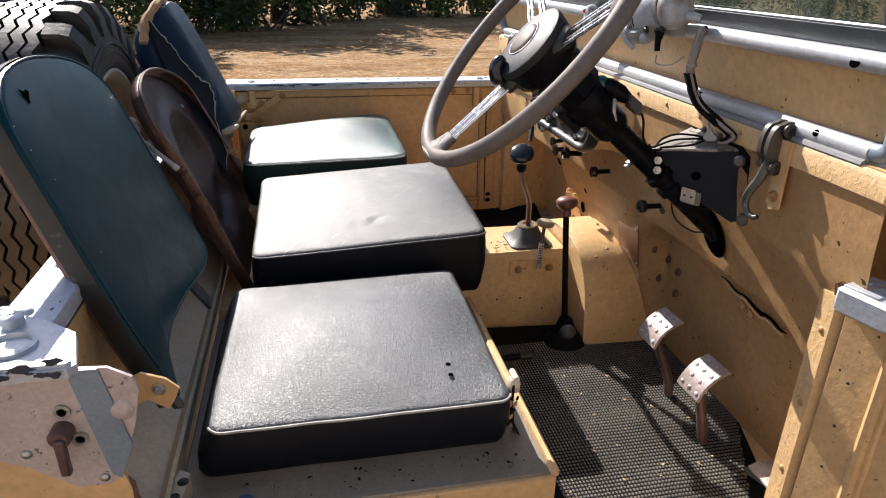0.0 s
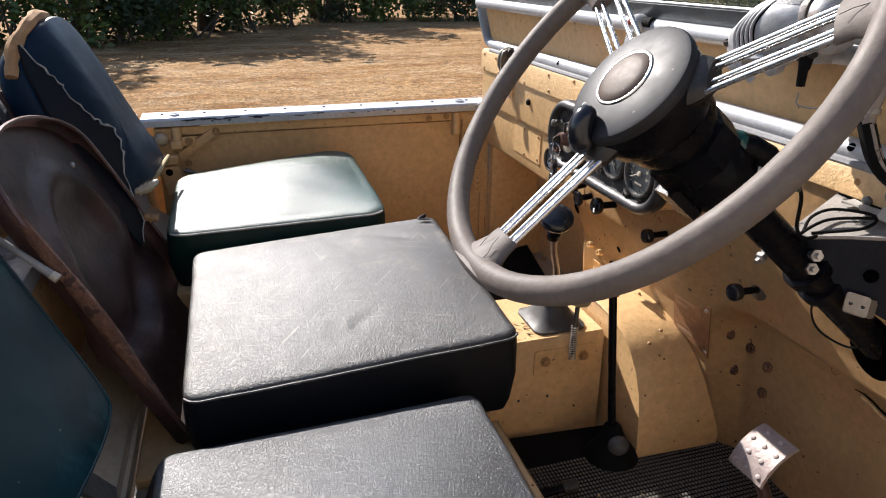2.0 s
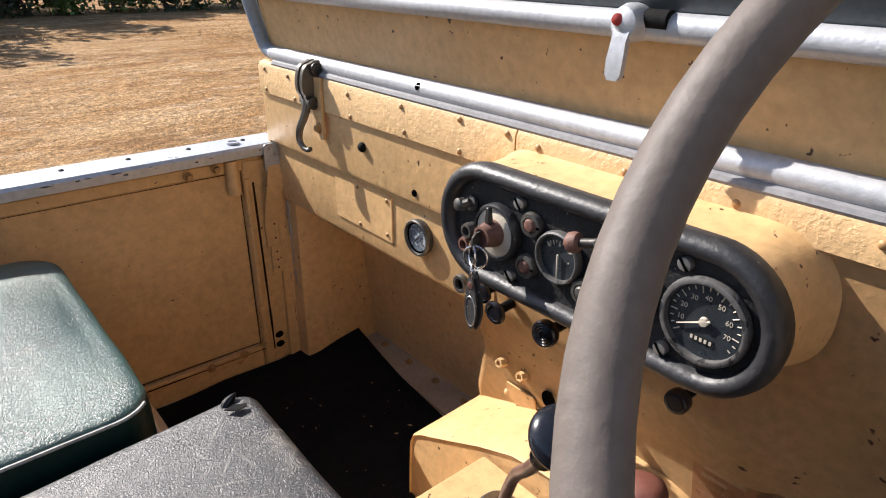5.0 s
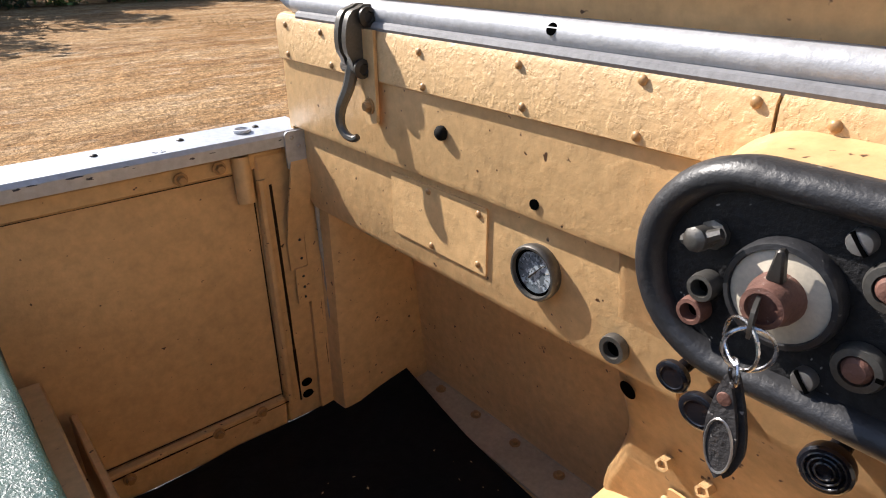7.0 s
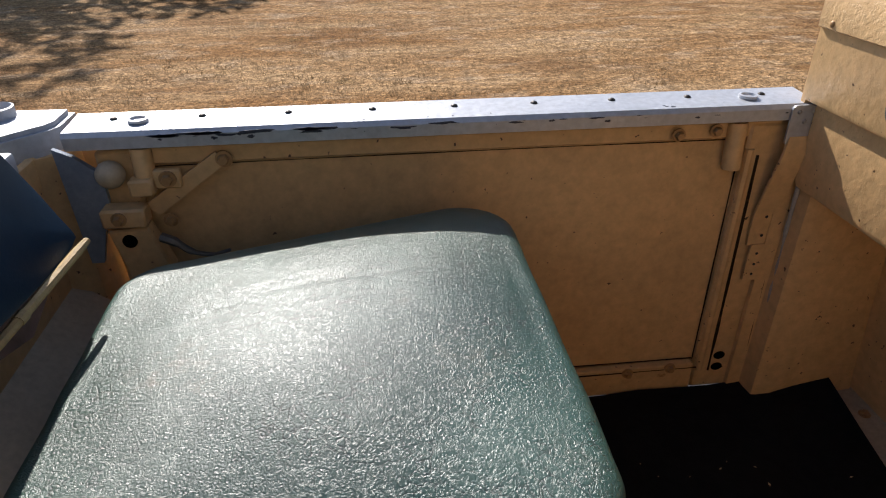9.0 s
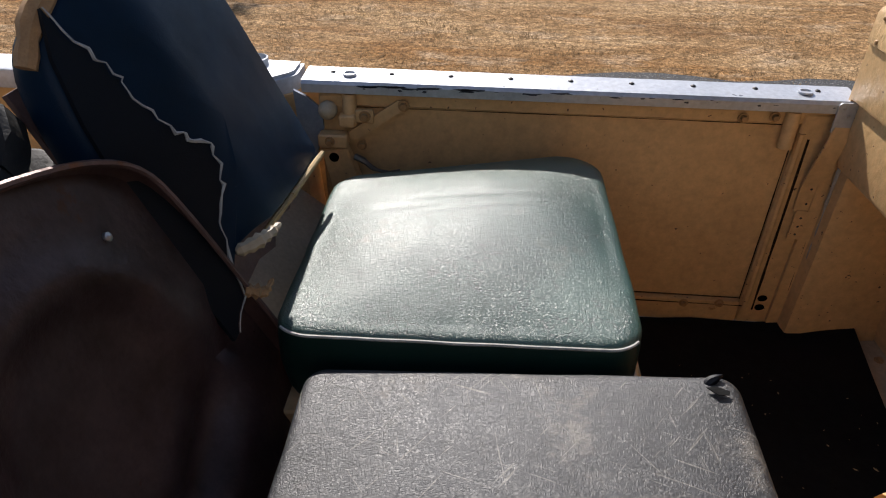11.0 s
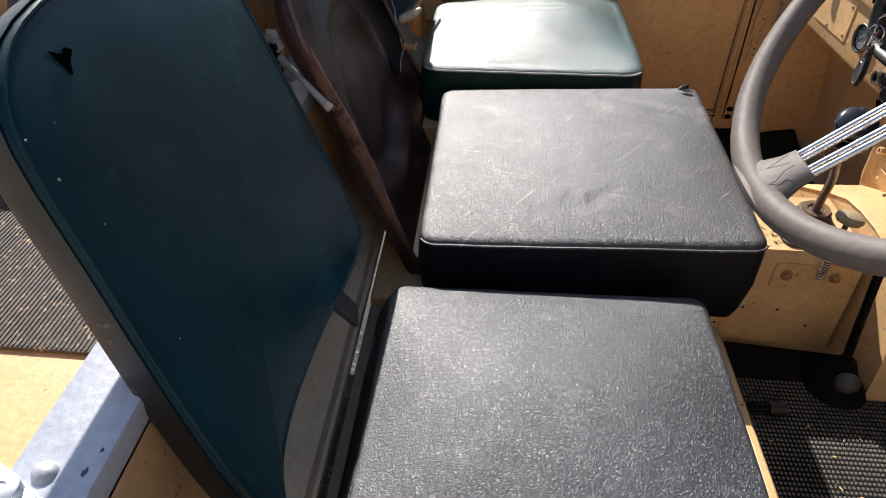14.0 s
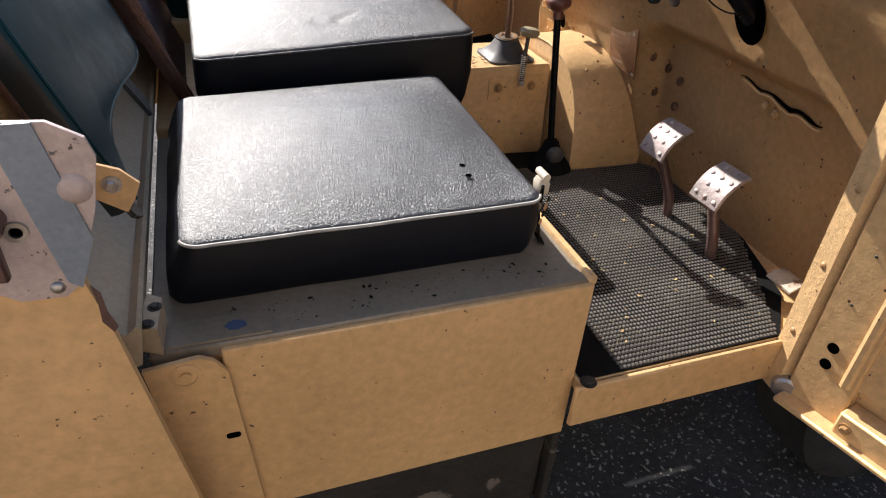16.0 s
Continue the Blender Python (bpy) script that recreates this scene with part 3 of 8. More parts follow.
for i in range(26):
    x, y = along((i + 0.5) / 26)
    hh = rnd.uniform(1.4, 2.8)
    th = thing("bush", (x, y + 0.7, 0), "dense leafy hedge bush in sun and shade", "bush", "hedge along the field")
    cl = []
    for _ in range(9):
        cl.append(((x + rnd.uniform(-0.9, 0.9), y + 0.9 + rnd.uniform(-0.5, 1.1), rnd.uniform(0.2, hh)), rnd.uniform(0.4, 0.75)))
    bm = B()
    for c, _ in cl[:5]:
        tube(bm, [(x + rnd.uniform(-0.2, 0.2), y + 0.8, -0.05), ((x + c[0]) / 2, y + 0.9, c[2] * 0.5), c], [0.03, 0.02, 0.008], 5)
    part("stem", bm, BARK, th)
    leaves("foliage", cl, 2600, 0.075, LEAF if i % 3 else LEAF_DARK, th, i)
for i in range(17):
    x, y = along((i + 0.3) / 17)
    tree(x + rnd.uniform(-0.8, 0.8), y + rnd.uniform(2.8, 4.4), rnd.uniform(3.6, 4.6), rnd.uniform(1.5, 2.0), 100 + i, LEAF_DARK if i % 2 else LEAF)
# two taller trees whose shade lies on the field
tree(-6.3, 15.6, 7.2, 2.5, 61, LEAF_DARK, 4200)
tree(-9.0, 15.0, 7.6, 2.5, 62, LEAF, 4200)
# trees beyond the bonnet side
for i, (x, y) in enumerate([(9, -6), (10, -2.5), (11, 1), (10.5, 4.5), (13, 8)]):
    tree(x, y, 6 + i % 3, 2.4, 300 + i, LEAF if i % 2 else LEAF_DARK, 3200)


for i in range(12):
    x, y = 6.2 + 0.6 * math.sin(i * 1.7) + (0.25 * max(0, i - 8)), -8 + i * 1.1
    th = thing("bush", (x, y, 0), "dense leafy hedge bush in sun and shade", "bush", "hedge along the field")
    cl = [((x + rnd.uniform(-0.5, 0.9), y + rnd.uniform(-0.8, 0.8), rnd.uniform(0.2, 2.3)), rnd.uniform(0.4, 0.75)) for _ in range(10)]
    bm = B()
    for c, _ in cl[:5]:
        tube(bm, [(x + rnd.uniform(-0.2, 0.2), y, -0.05), ((x + c[0]) / 2, y, c[2] * 0.5), c], [0.03, 0.02, 0.008], 5)
    part("stem", bm, BARK, th)
    leaves("foliage", cl, 2600, 0.075, LEAF if i % 2 else LEAF_DARK, th, 700 + i)


# unseen wall added on the driver's side to bounce light into the car
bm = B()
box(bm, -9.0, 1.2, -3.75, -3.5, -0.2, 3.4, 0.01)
tagged(part("bounce_wall", bm, mat("pale_bounce_surface", (0.37, 0.33, 0.28), 0.8, 0, 0.1, 2.0, 0.5, 60)), "unseen pale wall added to bounce light into the car", "wall", kind="structure")


# ---- vehicle body ----
NEAR, FAR = -0.885, 0.705

# floor plates
fl = thing("floor", (-0.1, -0.5, 0.60), "sand painted footwell floor and sill", "floor", kind="structure")
bm = B()
box(bm, -0.335, 0.24, -0.868, -0.19, 0.606, 0.628, 0.002)
part("floor_plate", bm, TAN, fl)
bm = B()
box(bm, -0.345, 0.035, -0.880, -0.870, 0.553, 0.630, 0.003)
part("sill_edge", bm, TAN, fl)
bm = B()
box(bm, -0.335, 0.24, 0.10, 0.700, 0.594, 0.616, 0.002)
part("passenger_floor_plate", bm, TAN, fl)
bm = B()
rings(bm, [[(0.132 + 0.045 * (y - 0.2), y, 0.617), (0.212, y, 0.617), (0.214, y, 0.640), (0.208, y, 0.640), (0.205, y, 0.623), (0.132 + 0.045 * (y - 0.2), y, 0.621)] for y in (0.165, 0.69)])
part("toe_flange", bm, GREYGREEN, fl)
for y in (0.24, 0.33, 0.42, 0.51, 0.60):
    bolt(fl, (0.19, y, 0.6225), (0, 0, 1), 0.006, 0.005)
bolt(fl, (-0.325, -0.874, 0.633), (0, 0, 1), 0.008, 0.004, DARK_STEEL)

# rubber mats
bm = B()
loopy = [(-0.33, -0.865), (0.02, -0.865), (0.10, -0.78), (0.155, -0.62), (0.165, -0.20), (-0.33, -0.16)]
# sheet is blacker than the dusty ribs, painting the shade between them
slab(bm, loopy, ZW(0.628), 0.004)
mt = tagged(part("floor_mat", bm, RUBBER), "black rubber floor mat, dusty, with fine ribs", "mat")
# knobbed ribs of the mat
verts, faces = [], []
y = -0.860
while y < -0.255:
    x = -0.264
    xe = min(0.016 + (y + 0.865) * 0.55, 0.162)
    while x < xe:
        k = len(verts)
        a, b, h = 0.0024, 0.0032, 0.0058 + 0.002 * noise.noise(Vector((x * 8, y * 8, 0)))
        verts += [(x - a, y - b, 0.631), (x + a, y - b, 0.631), (x + a, y + b, 0.631), (x - a, y + b, 0.631),
                  (x - a * .6, y - b * .6, 0.628 + h), (x + a * .6, y - b * .6, 0.628 + h), (x + a * .6, y + b * .6, 0.628 + h), (x - a * .6, y + b * .6, 0.628 + h)]
        faces += [(k + 4, k + 5, k + 6, k + 7), (k, k + 1, k + 5, k + 4), (k + 1, k + 2, k + 6, k + 5), (k + 2, k + 3, k + 7, k + 6), (k + 3, k, k + 4, k + 7)]
        x += 0.0066
    y += 0.0086
me = bpy.data.meshes.new("mat_ribs")
me.from_pydata(verts, [], faces)
me.materials.append(MAT_RUBBER)
rb = new("mat_ribs", me)
rb.parent = mt
rb["kind"] = "stuff"
bm = B()
rows = []
for i in range(9):
    x = -0.33 + 0.49 * i / 8
    rows.append([(x - 0.055 * (1 - j / 8) * i / 8, 0.12 + 0.57 * j / 8, 0.617 + 0.012 * noise.noise(Vector((x * 6, j, 3))) + 0.012 + (0.030 * max(0, (i - 6) / 2) * max(0, (j - 5) / 3))) for j in range(9)])
rings(bm, rows, closed=False)
ext = bmesh.ops.extrude_face_region(bm, geom=bm.faces[:])
bmesh.ops.translate(bm, vec=(0, 0, -0.012), verts=[v for v in ext["geom"] if isinstance(v, bmesh.types.BMVert)])
tagged(part("floor_mat", bm, RUBBER), "plain black rubber mat with a curled corner", "mat")

# gearbox cover between the footwells
tn = thing("gearbox_cover", (-0.1, -0.04, 0.60), "sand painted gearbox tunnel cover", "tunnel", kind="structure")
bm = B()
rings(bm, [[(x, -0.150, 0.60), (x, -0.142, 0.813), (x, -0.134, 0.822), (x, 0.034, 0.822), (x, 0.042, 0.813), (x, 0.050, 0.60)] for x in (-0.34, -0.19, -0.046)])
part("cover_box", bm, TAN, tn)
# arched cover over the flywheel: steep on the driver's side, sloping to the passenger's
bell = [(-0.286, 0.58), (-0.285, 0.66), (-0.279, 0.72), (-0.268, 0.764), (-0.250, 0.800), (-0.226, 0.828), (-0.196, 0.847), (-0.160, 0.858), (-0.110, 0.863), (-0.060, 0.861), (-0.010, 0.853), (0.05, 0.828), (0.12, 0.793), (0.178, 0.765), (0.196, 0.752), (0.203, 0.735), (0.206, 0.66), (0.208, 0.58)]
bm = B()
rings(bm, [[(x, -0.04 + (y + 0.04) * k, 0.58 + (z - 0.58) * k) for y, z in bell] for x, k in ((-0.040, 0.986), (-0.0425, 0.994), (-0.038, 1.0), (0.02, 1.006), (0.07, 1.012), (0.13, 1.02))])
part("bell_housing_cover", bm, TAN, tn)
bm = B()
slab(bm, rounded(-0.192, -0.062, 0.748, 0.802, 0.007), lambda u, v, w: Vector((u, -0.1435 - w - (0.80 - v) * 0.04, v)), 0.0022)
part("inspection_plate", bm, TAN, tn)
for x in (-0.170, -0.090):
    bm = B()
    lathe(bm, (x, -0.147, 0.779), (0, -1, 0.05), [(0.011, 0), (0.011, 0.0015), (0.0075, 0.002), (0.0072, 0.007), (0.005, 0.0085), (0, 0.0085)], 7)
    part("plate_bolt", bm, BOLT, tn)
for x, y in ((-0.30, -0.11), (-0.30, 0.01)):
    rivet(tn, (x, y, 0.822), (0, 0, 1))
for x, y, z in ((0.032, -0.205, 0.846), (-0.002, -0.222, 0.834), (0.05, -0.10, 0.868), (0.03, 0.01, 0.852)):
    rivet(tn, (x, y, z), (0, -0.5, 0.86), 0.0038)
for x, y, z in ((-0.22, -0.1475, 0.70), (-0.26, -0.1475, 0.66), (-0.16, -0.148, 0.70), (-0.10, -0.148, 0.665)):
    bm = B()
    lathe(bm, (x, y, z), (0, -1, 0), [(0.0028, 0), (0.0026, 0.0008), (0, 0.0010)], 8)
    part("paint_pit", bm, CHIP, tn)

# seat box
sb = thing("seat_box", (-0.6, -0.1, 0.60), "sand painted seat box with a grey lid", "seat box", kind="structure")
bm = B()
box(bm, -0.79, -0.337, -0.857, -0.847, 0.515, 0.792, 0.002)
part("side_panel", bm, TAN, sb)
bm = B()
slab(bm, [(-0.847, 0.52), (-0.635, 0.52), (-0.337, 0.52), (-0.337, 0.792), (-0.847, 0.792)][1:] + [(-0.846, 0.50)], YW(-0.8465), 0.004)
part("inner_side", bm, TAN, sb)
bm = B()
box(bm, -0.347, -0.337, -0.847, 0.695, 0.60, 0.792, 0.002)
part("front_panel", bm, TAN, sb)
bm = B()
box(bm, -0.860, -0.340, -0.850, -0.305, 0.780, 0.7965, 0.002)
part("lid", bm, BOXTOP, sb, "chipped grey lid")
bm = B()
box(bm, -0.345, -0.330, -0.852, -0.305, 0.786, 0.801, 0.004)
part("lid_edge", bm, TAN, sb)
bm = B()
box(bm, -0.860, -0.340, -0.3045, 0.172, 0.70, 0.812, 0.003)
part("centre_box", bm, TAN, sb)
bm = B()
box(bm, -0.860, -0.364, 0.1725, 0.690, 0.70, 0.858, 0.003)
part("passenger_box", bm, TAN, sb)
bm = B()
slab(bm, [(-0.825, 0.40), (-0.760, 0.40), (-0.786, 0.770), (-0.798, 0.788), (-0.812, 0.796), (-0.868, 0.790)], YW(-0.866), 0.006)
part("corner_flange", bm, TAN, sb)
bm = B()
lathe(bm, (-0.828, -0.866, 0.775), (0, -1, 0), [(0.016, 0), (0.016, 0.001), (0.012, 0.002), (0.0115, 0.0005), (0.006, 0.0005), (0.006, 0.004), (0.0, 0.004)], 18)
part("socket_screw", bm, TAN, sb)
bm = B()
slab(bm, rounded(-0.80, -0.784, 0.668, 0.676, 0.0038), YW(-0.8665), -0.0012)
part("slot", bm, HOLE, sb)
bm = B()
slab(bm, [(-0.845, -0.845), (-0.735, -0.845), (-0.735, -0.806), (-0.845, -0.806)], ZW(0.7965), 0.003)
part("hinge_plate", bm, BOXTOP, sb)
bm = B()
slab(bm, [(-0.772 + 0.011 * math.cos(a * 0.45) * (1 + 0.2 * math.sin(3 * a)), -0.826 + 0.008 * math.sin(a * 0.45)) for a in range(14)], ZW(0.7995), 0.0006)
part("paint_blot", bm, BLUE_PAINT, sb, "dark blue paint blot")
bm = B()
slab(bm, [(-0.872, -0.838), (-0.846, -0.852), (-0.842, -0.80), (-0.856, -0.79)], ZW(0.797), 0.035)
part("hinge_bracket", bm, GREYGREEN, sb)
for p in ((-0.856, -0.842, 0.832), (-0.849, -0.815, 0.832)):
    bolt(sb, p, (0, 0, 1), 0.005, 0.003, DARK_STEEL)

# fuel tank below the seat box
ft = thing("fuel_tank", (-0.58, -0.58, 0.30), "dusty dark steel fuel tank hanging below the seat box", "tank")
bm = B()
box(bm, -0.835, -0.335, -0.826, -0.34, 0.30, 0.60, 0.018, seg=3)
part("tank_body", bm, TANK, ft)
bm = B()
box(bm, -0.334, -0.322, -0.836, -0.33, 0.30, 0.60, 0.003)
part("seam_flange", bm, TANK, ft)
bm = B()
slab(bm, [(-0.322, 0.55), (-0.312, 0.52), (-0.300, 0.44), (-0.292, 0.36), (-0.322, 0.34)], YW(-0.80), 0.004)
part("bracket", bm, TANK, ft)

# rear panel behind the seats and tub
tub = thing("rear_tub", (-1.3, -0.1, 0.55), "sand painted open rear tub with silver cappings", "vehicle body", kind="structure")
bm = B()
box(bm, -0.958, -0.948, -0.90, 0.76, 0.50, 1.074, 0.002)
part("front_panel", bm, TAN, tub)
bm = B()
loops = [[(-0.948, y, 0.78), (-0.865, y, 0.80), (-0.858, y, 0.845), (-0.862, y, 0.850), (-0.872, y, 0.84), (-0.948, y, 0.90)] for y in (-0.865, 0.69)]
rings(bm, loops)
part("seat_back_ledge", bm, GREYGREEN, tub)
bm = B()
box(bm, -1.012, -0.948, -0.852, 0.655, 1.064, 1.096, 0.005, seg=2)
part("front_capping", bm, CAPPING, tub)
chips(tub, (-0.952, -0.83, 1.0962), (-0.952, 0.69, 1.0962), (0, 0, 1), (-1, 0, 0), 30, 0.004, 11, CHIP, 0.7)
for i in range(12):
    rivet(tub, (-0.985, -0.805 + 0.13 * i, 1.096), (0, 0, 1), 0.0095, SILVER)
for s, name in ((-1, "near"), (1, "far")):
    yo = NEAR - 0.035 if s < 0 else FAR + 0.06
    bm = B()
    ys = sorted((yo, yo - s * 0.010))
    slab(bm, [(-2.35, 0.45), (-0.808, 0.45), (-0.834, 0.64), (-0.870, 0.90), (-0.879, 0.945), (-0.885, 1.07), (-2.35, 1.07)], YW(ys[0]), ys[1] - ys[0])
    part("side_panel", bm, TAN, tub)
    bm = B()
    ys = sorted((yo + s * 0.012, yo - s * 0.072))
    box(bm, -2.37, -0.99, ys[0], ys[1], 1.062, 1.0985, 0.005, seg=2)
    part("side_capping", bm, CAPPING, tub)
    bm = B()
    ys = sorted((yo - s * 0.012, yo - s * 0.33))
    box(bm, -2.34, -1.35, ys[0], ys[1], 0.60, 0.86, 0.012)
    part("wheel_box", bm, TAN, tub)
bm = B()
box(bm, -2.36, -0.94, -0.90, 0.74, 0.60, 0.615, 0)
part("tub_floor", bm, TAN, tub)
bm = B()
box(bm, -2.33, -1.0, -0.292, 0.40, 0.616, 0.624, 0.001)
part("tub_mat", bm, MAT_TUB, tub, "dusty black ribbed rubber mat")
bm = B()
for i in range(146):
    x = -2.32 + i * 0.009
    box(bm, x, x + 0.004, -0.288, 0.395, 0.623, 0.6262)
part("tub_mat_ribs", bm, MAT_TUB, tub)
bm = B()
box(bm, -2.37, -2.355, -0.90, 0.74, 0.45, 1.07, 0.002)
part("tailgate", bm, TAN, tub)
# near corner capping
out = [(-1.02, -0.80), (-0.955, -0.836), (-0.916, -0.864), (-0.897, -0.930), (-0.903, -0.938), (-1.02, -0.940)]
bm = B()
slab(bm, out, ZW(1.087), 0.015)
bmesh.ops.bevel(bm, geom=[e for e in bm.edges if all(v.co.z > 1.1 for v in e.verts)], offset=0.004, segments=2, affect="EDGES")
part("corner_capping", bm, CAPPING, tub)
chips(tub, (-1.01, -0.9405, 1.093), (-0.91, -0.9395, 1.093), (0, -1, 0), (0, 0, 1), 16, 0.010, 21, CHIP, 0.6)
out = [(-1.06, 0.660), (-0.972, 0.668), (-0.932, 0.712), (-0.925, 0.727), (-0.926, 0.780), (-1.06, 0.785)]
bm = B()
slab(bm, out, ZW(1.070), 0.035)
bmesh.ops.bevel(bm, geom=[e for e in bm.edges if all(v.co.z > 1.1 for v in e.verts)], offset=0.006, segments=2, affect="EDGES")
part("corner_capping", bm, CAPPING, tub)
bm = B()
lathe(bm, (-0.968, -0.893, 1.100), (0, 0, 1), [(0.025, 0), (0.025, 0.006), (0.0215, 0.007), (0.0205, 0.005), (0.0205, -0.02), (0, -0.02)], 24)
part("hood_stick_socket", bm, CAPPING, tub)
bm = B()
rings(bm, [[(-0.974, 0.671, 1.071), (-0.927, 0.704, 1.071), (-0.922, 0.755, 1.071), (-0.985, 0.755, 1.071)], [(-0.955, 0.678, 0.60), (-0.905, 0.690, 0.60), (-0.888, 0.755, 0.60), (-0.965, 0.755, 0.60)]])
part("corner_pillar", bm, TAN, tub)
bm = B()
slab(bm, [(-0.925, 1.084), (-0.905, 1.074), (-0.884, 1.056), (-0.877, 1.040), (-0.877, 1.015), (-0.890, 0.974), (-0.903, 0.93), (-0.918, 0.93)], YW(0.694), -0.007)
part("door_seal", bm, BLUEGREY, tub, "grey curved rubber door seal")
chips(tub, (-1.0, 0.6755, 1.102), (-0.976, 0.6765, 1.102), (0, -1, 0), (0, 0, 1), 5, 0.004, 23, CHIP, 0.5)
bm = B()
lathe(bm, (-1.008, 0.752, 1.104), (0, 0, 1), [(0.024, 0), (0.024, 0.013), (0.0215, 0.014), (0.0205, 0.012), (0.0205, -0.02), (0, -0.02)], 24)
part("hood_stick_socket", bm, CAPPING, tub)
for p in ((-0.998, -0.826, 1.098), (-0.982, -0.845, 1.101)):
    bm = B()
    lathe(bm, p, (0, 0, 1), [(0.0115, 0), (0.0115, 0.012), (0.0095, 0.0135), (0.004, 0.0135), (0.0035, 0.0125), (0, 0.0125)], 18)
    part("cap_bolt", bm, CAPPING, tub)
# lock plate on the near corner
bm = B()
slab(bm, [(-1.03, 1.088), (-0.905, 1.090), (-0.872, 1.088), (-0.850, 1.074), (-0.846, 1.058), (-0.856, 1.015), (-0.880, 0.950), (-0.893, 0.940), (-0.925, 0.941), (-0.97, 0.975), (-1.03, 1.005)], YW(-0.926), 0.004)
part("lock_plate", bm, PLATE, tub, "scratched primer-coloured lock plate")
bm = B()
slab(bm, [(-0.910, 1.089), (-0.880, 1.089), (-0.862, 0.992), (-0.879, 0.948), (-0.888, 0.955)], YW(-0.9285), 0.003)
part("strap", bm, BLUEGREY, tub)
for x, z, r in ((-0.9655, 0.992, 0.006), (-0.897, 0.950, 0.006), (-0.883, 1.00, 0.0035), (-0.888, 0.975, 0.0035)):
    rivet(tub, (x, -0.926, z), (0, -1, 0), r, STEEL)
bm = B()
lathe(bm, (-0.866, -0.926, 1.035), (0, -1, 0), [(0.013, 0), (0.010, 0.003), (0.004, 0.005), (0, 0.005)], 16)
part("boss", bm, PLATE, tub)
bm = B()
slab(bm, [(-0.876, 0.944), (-0.870, 0.935), (-0.869, 0.915), (-0.864, 0.898), (-0.868, 0.892), (-0.875, 0.905), (-0.874, 0.925)], YW(-0.9212), 0.0012)
part("rust_hole", bm, RUST, tub, "dark rusted hole")

dl = thing("door_handle", (-0.925, -0.93, 1.01), "rusty turn handle lock on the scratched plate", "handle")
bm = B()
lathe(bm, (-0.925, -0.926, 1.018), (0, -1, 0), [(0.0115, 0), (0.0115, 0.016), (0.009, 0.019), (0, 0.019)], 14)
part("barrel", bm, RUST, dl)
bm = B()
box(bm, -0.929, -0.919, -0.950, -0.940, 0.975, 1.02, 0.002)
part("lever", bm, RUST, dl)
for x, z in ((-0.922, 1.041), (-0.911, 1.005)):
    bm = B()
    lathe(bm, (x, -0.926, z), (0, -1, 0), [(0.0085, 0), (0.0085, 0.003), (0.0048, 0.003), (0.0045, -0.001), (0, -0.001)], 16)
    part("eyelet", bm, STEEL, dl)

# bracket that carries the driver's backrest
br = thing("seat_bracket", (-0.87, -0.80, 0.85), "sand painted seat hinge bracket on the ledge", "bracket")
bm = B()
slab(bm, [(-0.905, 0.985), (-0.880, 0.995), (-0.853, 0.984), (-0.838, 0.968), (-0.845, 0.952), (-0.854, 0.938), (-0.878, 0.955), (-0.930, 0.93)], YW(-0.797), 0.004)
part("plate", bm, TAN, br)
bolt(br, (-0.862, -0.797, 0.970), (0, -1, 0), 0.006, 0.006, STEEL)


# ---- bulkhead ----
bk = thing("bulkhead", (0.1, -0.1, 0.6), "sand painted steel bulkhead with rust and flaking paint", "bulkhead", kind="structure")
YL, YR = 0.690, -0.937


def sheet(name, prof, y0, y1, material, t=0.004, nseg=1):
    """A panel of profile (x, z) run across the car."""
    bm = B()
    k = len(prof)
    rows = []
    for i in range(nseg + 1):
        y = y0 + (y1 - y0) * i / nseg
        rows.append([(x, y, z) for x, z in prof] + [(x + t, y, z - t * 0.2) for x, z in reversed(prof)])
    rings(bm, rows)
    return part(name, bm, material, bk)


sheet("top_strip", [(0.010, 1.2555), (0.000, 1.252), (-0.004, 1.245), (-0.004, 1.200), (-0.002, 1.1985)], 0.050, YL, TAN_ROUGH)
sheet("top_strip", [(0.010, 1.2555), (0.000, 1.252), (-0.004, 1.245), (-0.004, 1.220), (-0.002, 1.2185)], YR, 0.0475, TAN_ROUGH)
sheet("dash_panel", [(0.002, 1.250), (0.001, 1.115), (0.003, 1.1085), (0.02, 1.106)], 0.048, YL, TAN)
sheet("lower_panel", [(0.013, 1.108), (0.013, 1.000), (0.017, 0.991), (0.06, 0.984)], 0.088, 0.675, TAN)
bm = B()
slab(bm, rounded(0.310, 0.470, 1.021, 1.096, 0.002, 1), XW(0.0105), 0.003)
part("cover_plate", bm, TAN, bk)
for y, z in ((0.322, 1.087), (0.322, 1.031), (0.398, 1.026), (0.402, 1.089)):
    rivet(bk, (0.0105, y, z), (-1, 0, 0), 0.004)
for y, z in ((0.665, 1.242), (0.665, 1.206), (0.58, 1.24), (0.56, 1.205), (0.395, 1.238), (0.39, 1.205), (0.262, 1.242), (0.256, 1.208), (0.143, 1.246), (0.143, 1.206), (0.062, 1.244)):
    rivet(bk, (-0.004, y, z), (-1, 0, 0), 0.0042)
for i in range(8):
    rivet(bk, (-0.004, 0.015 - 0.112 * i, 1.238), (-1, 0, 0), 0.0042)
# pressed main panel: plain in the centre, with an arched footwell recess on the driver's side
CEN = [(1.222, 0.002), (1.10, 0.008), (1.0, 0.017), (0.985, 0.026), (0.905, 0.060), (0.86, 0.066), (0.80, 0.085), (0.58, 0.168)]
DRV = [(1.222, 0.002), (1.15, 0.006), (1.095, 0.012), (1.06, 0.024), (1.0, 0.044), (0.90, 0.066), (0.80, 0.080), (0.58, 0.135)]


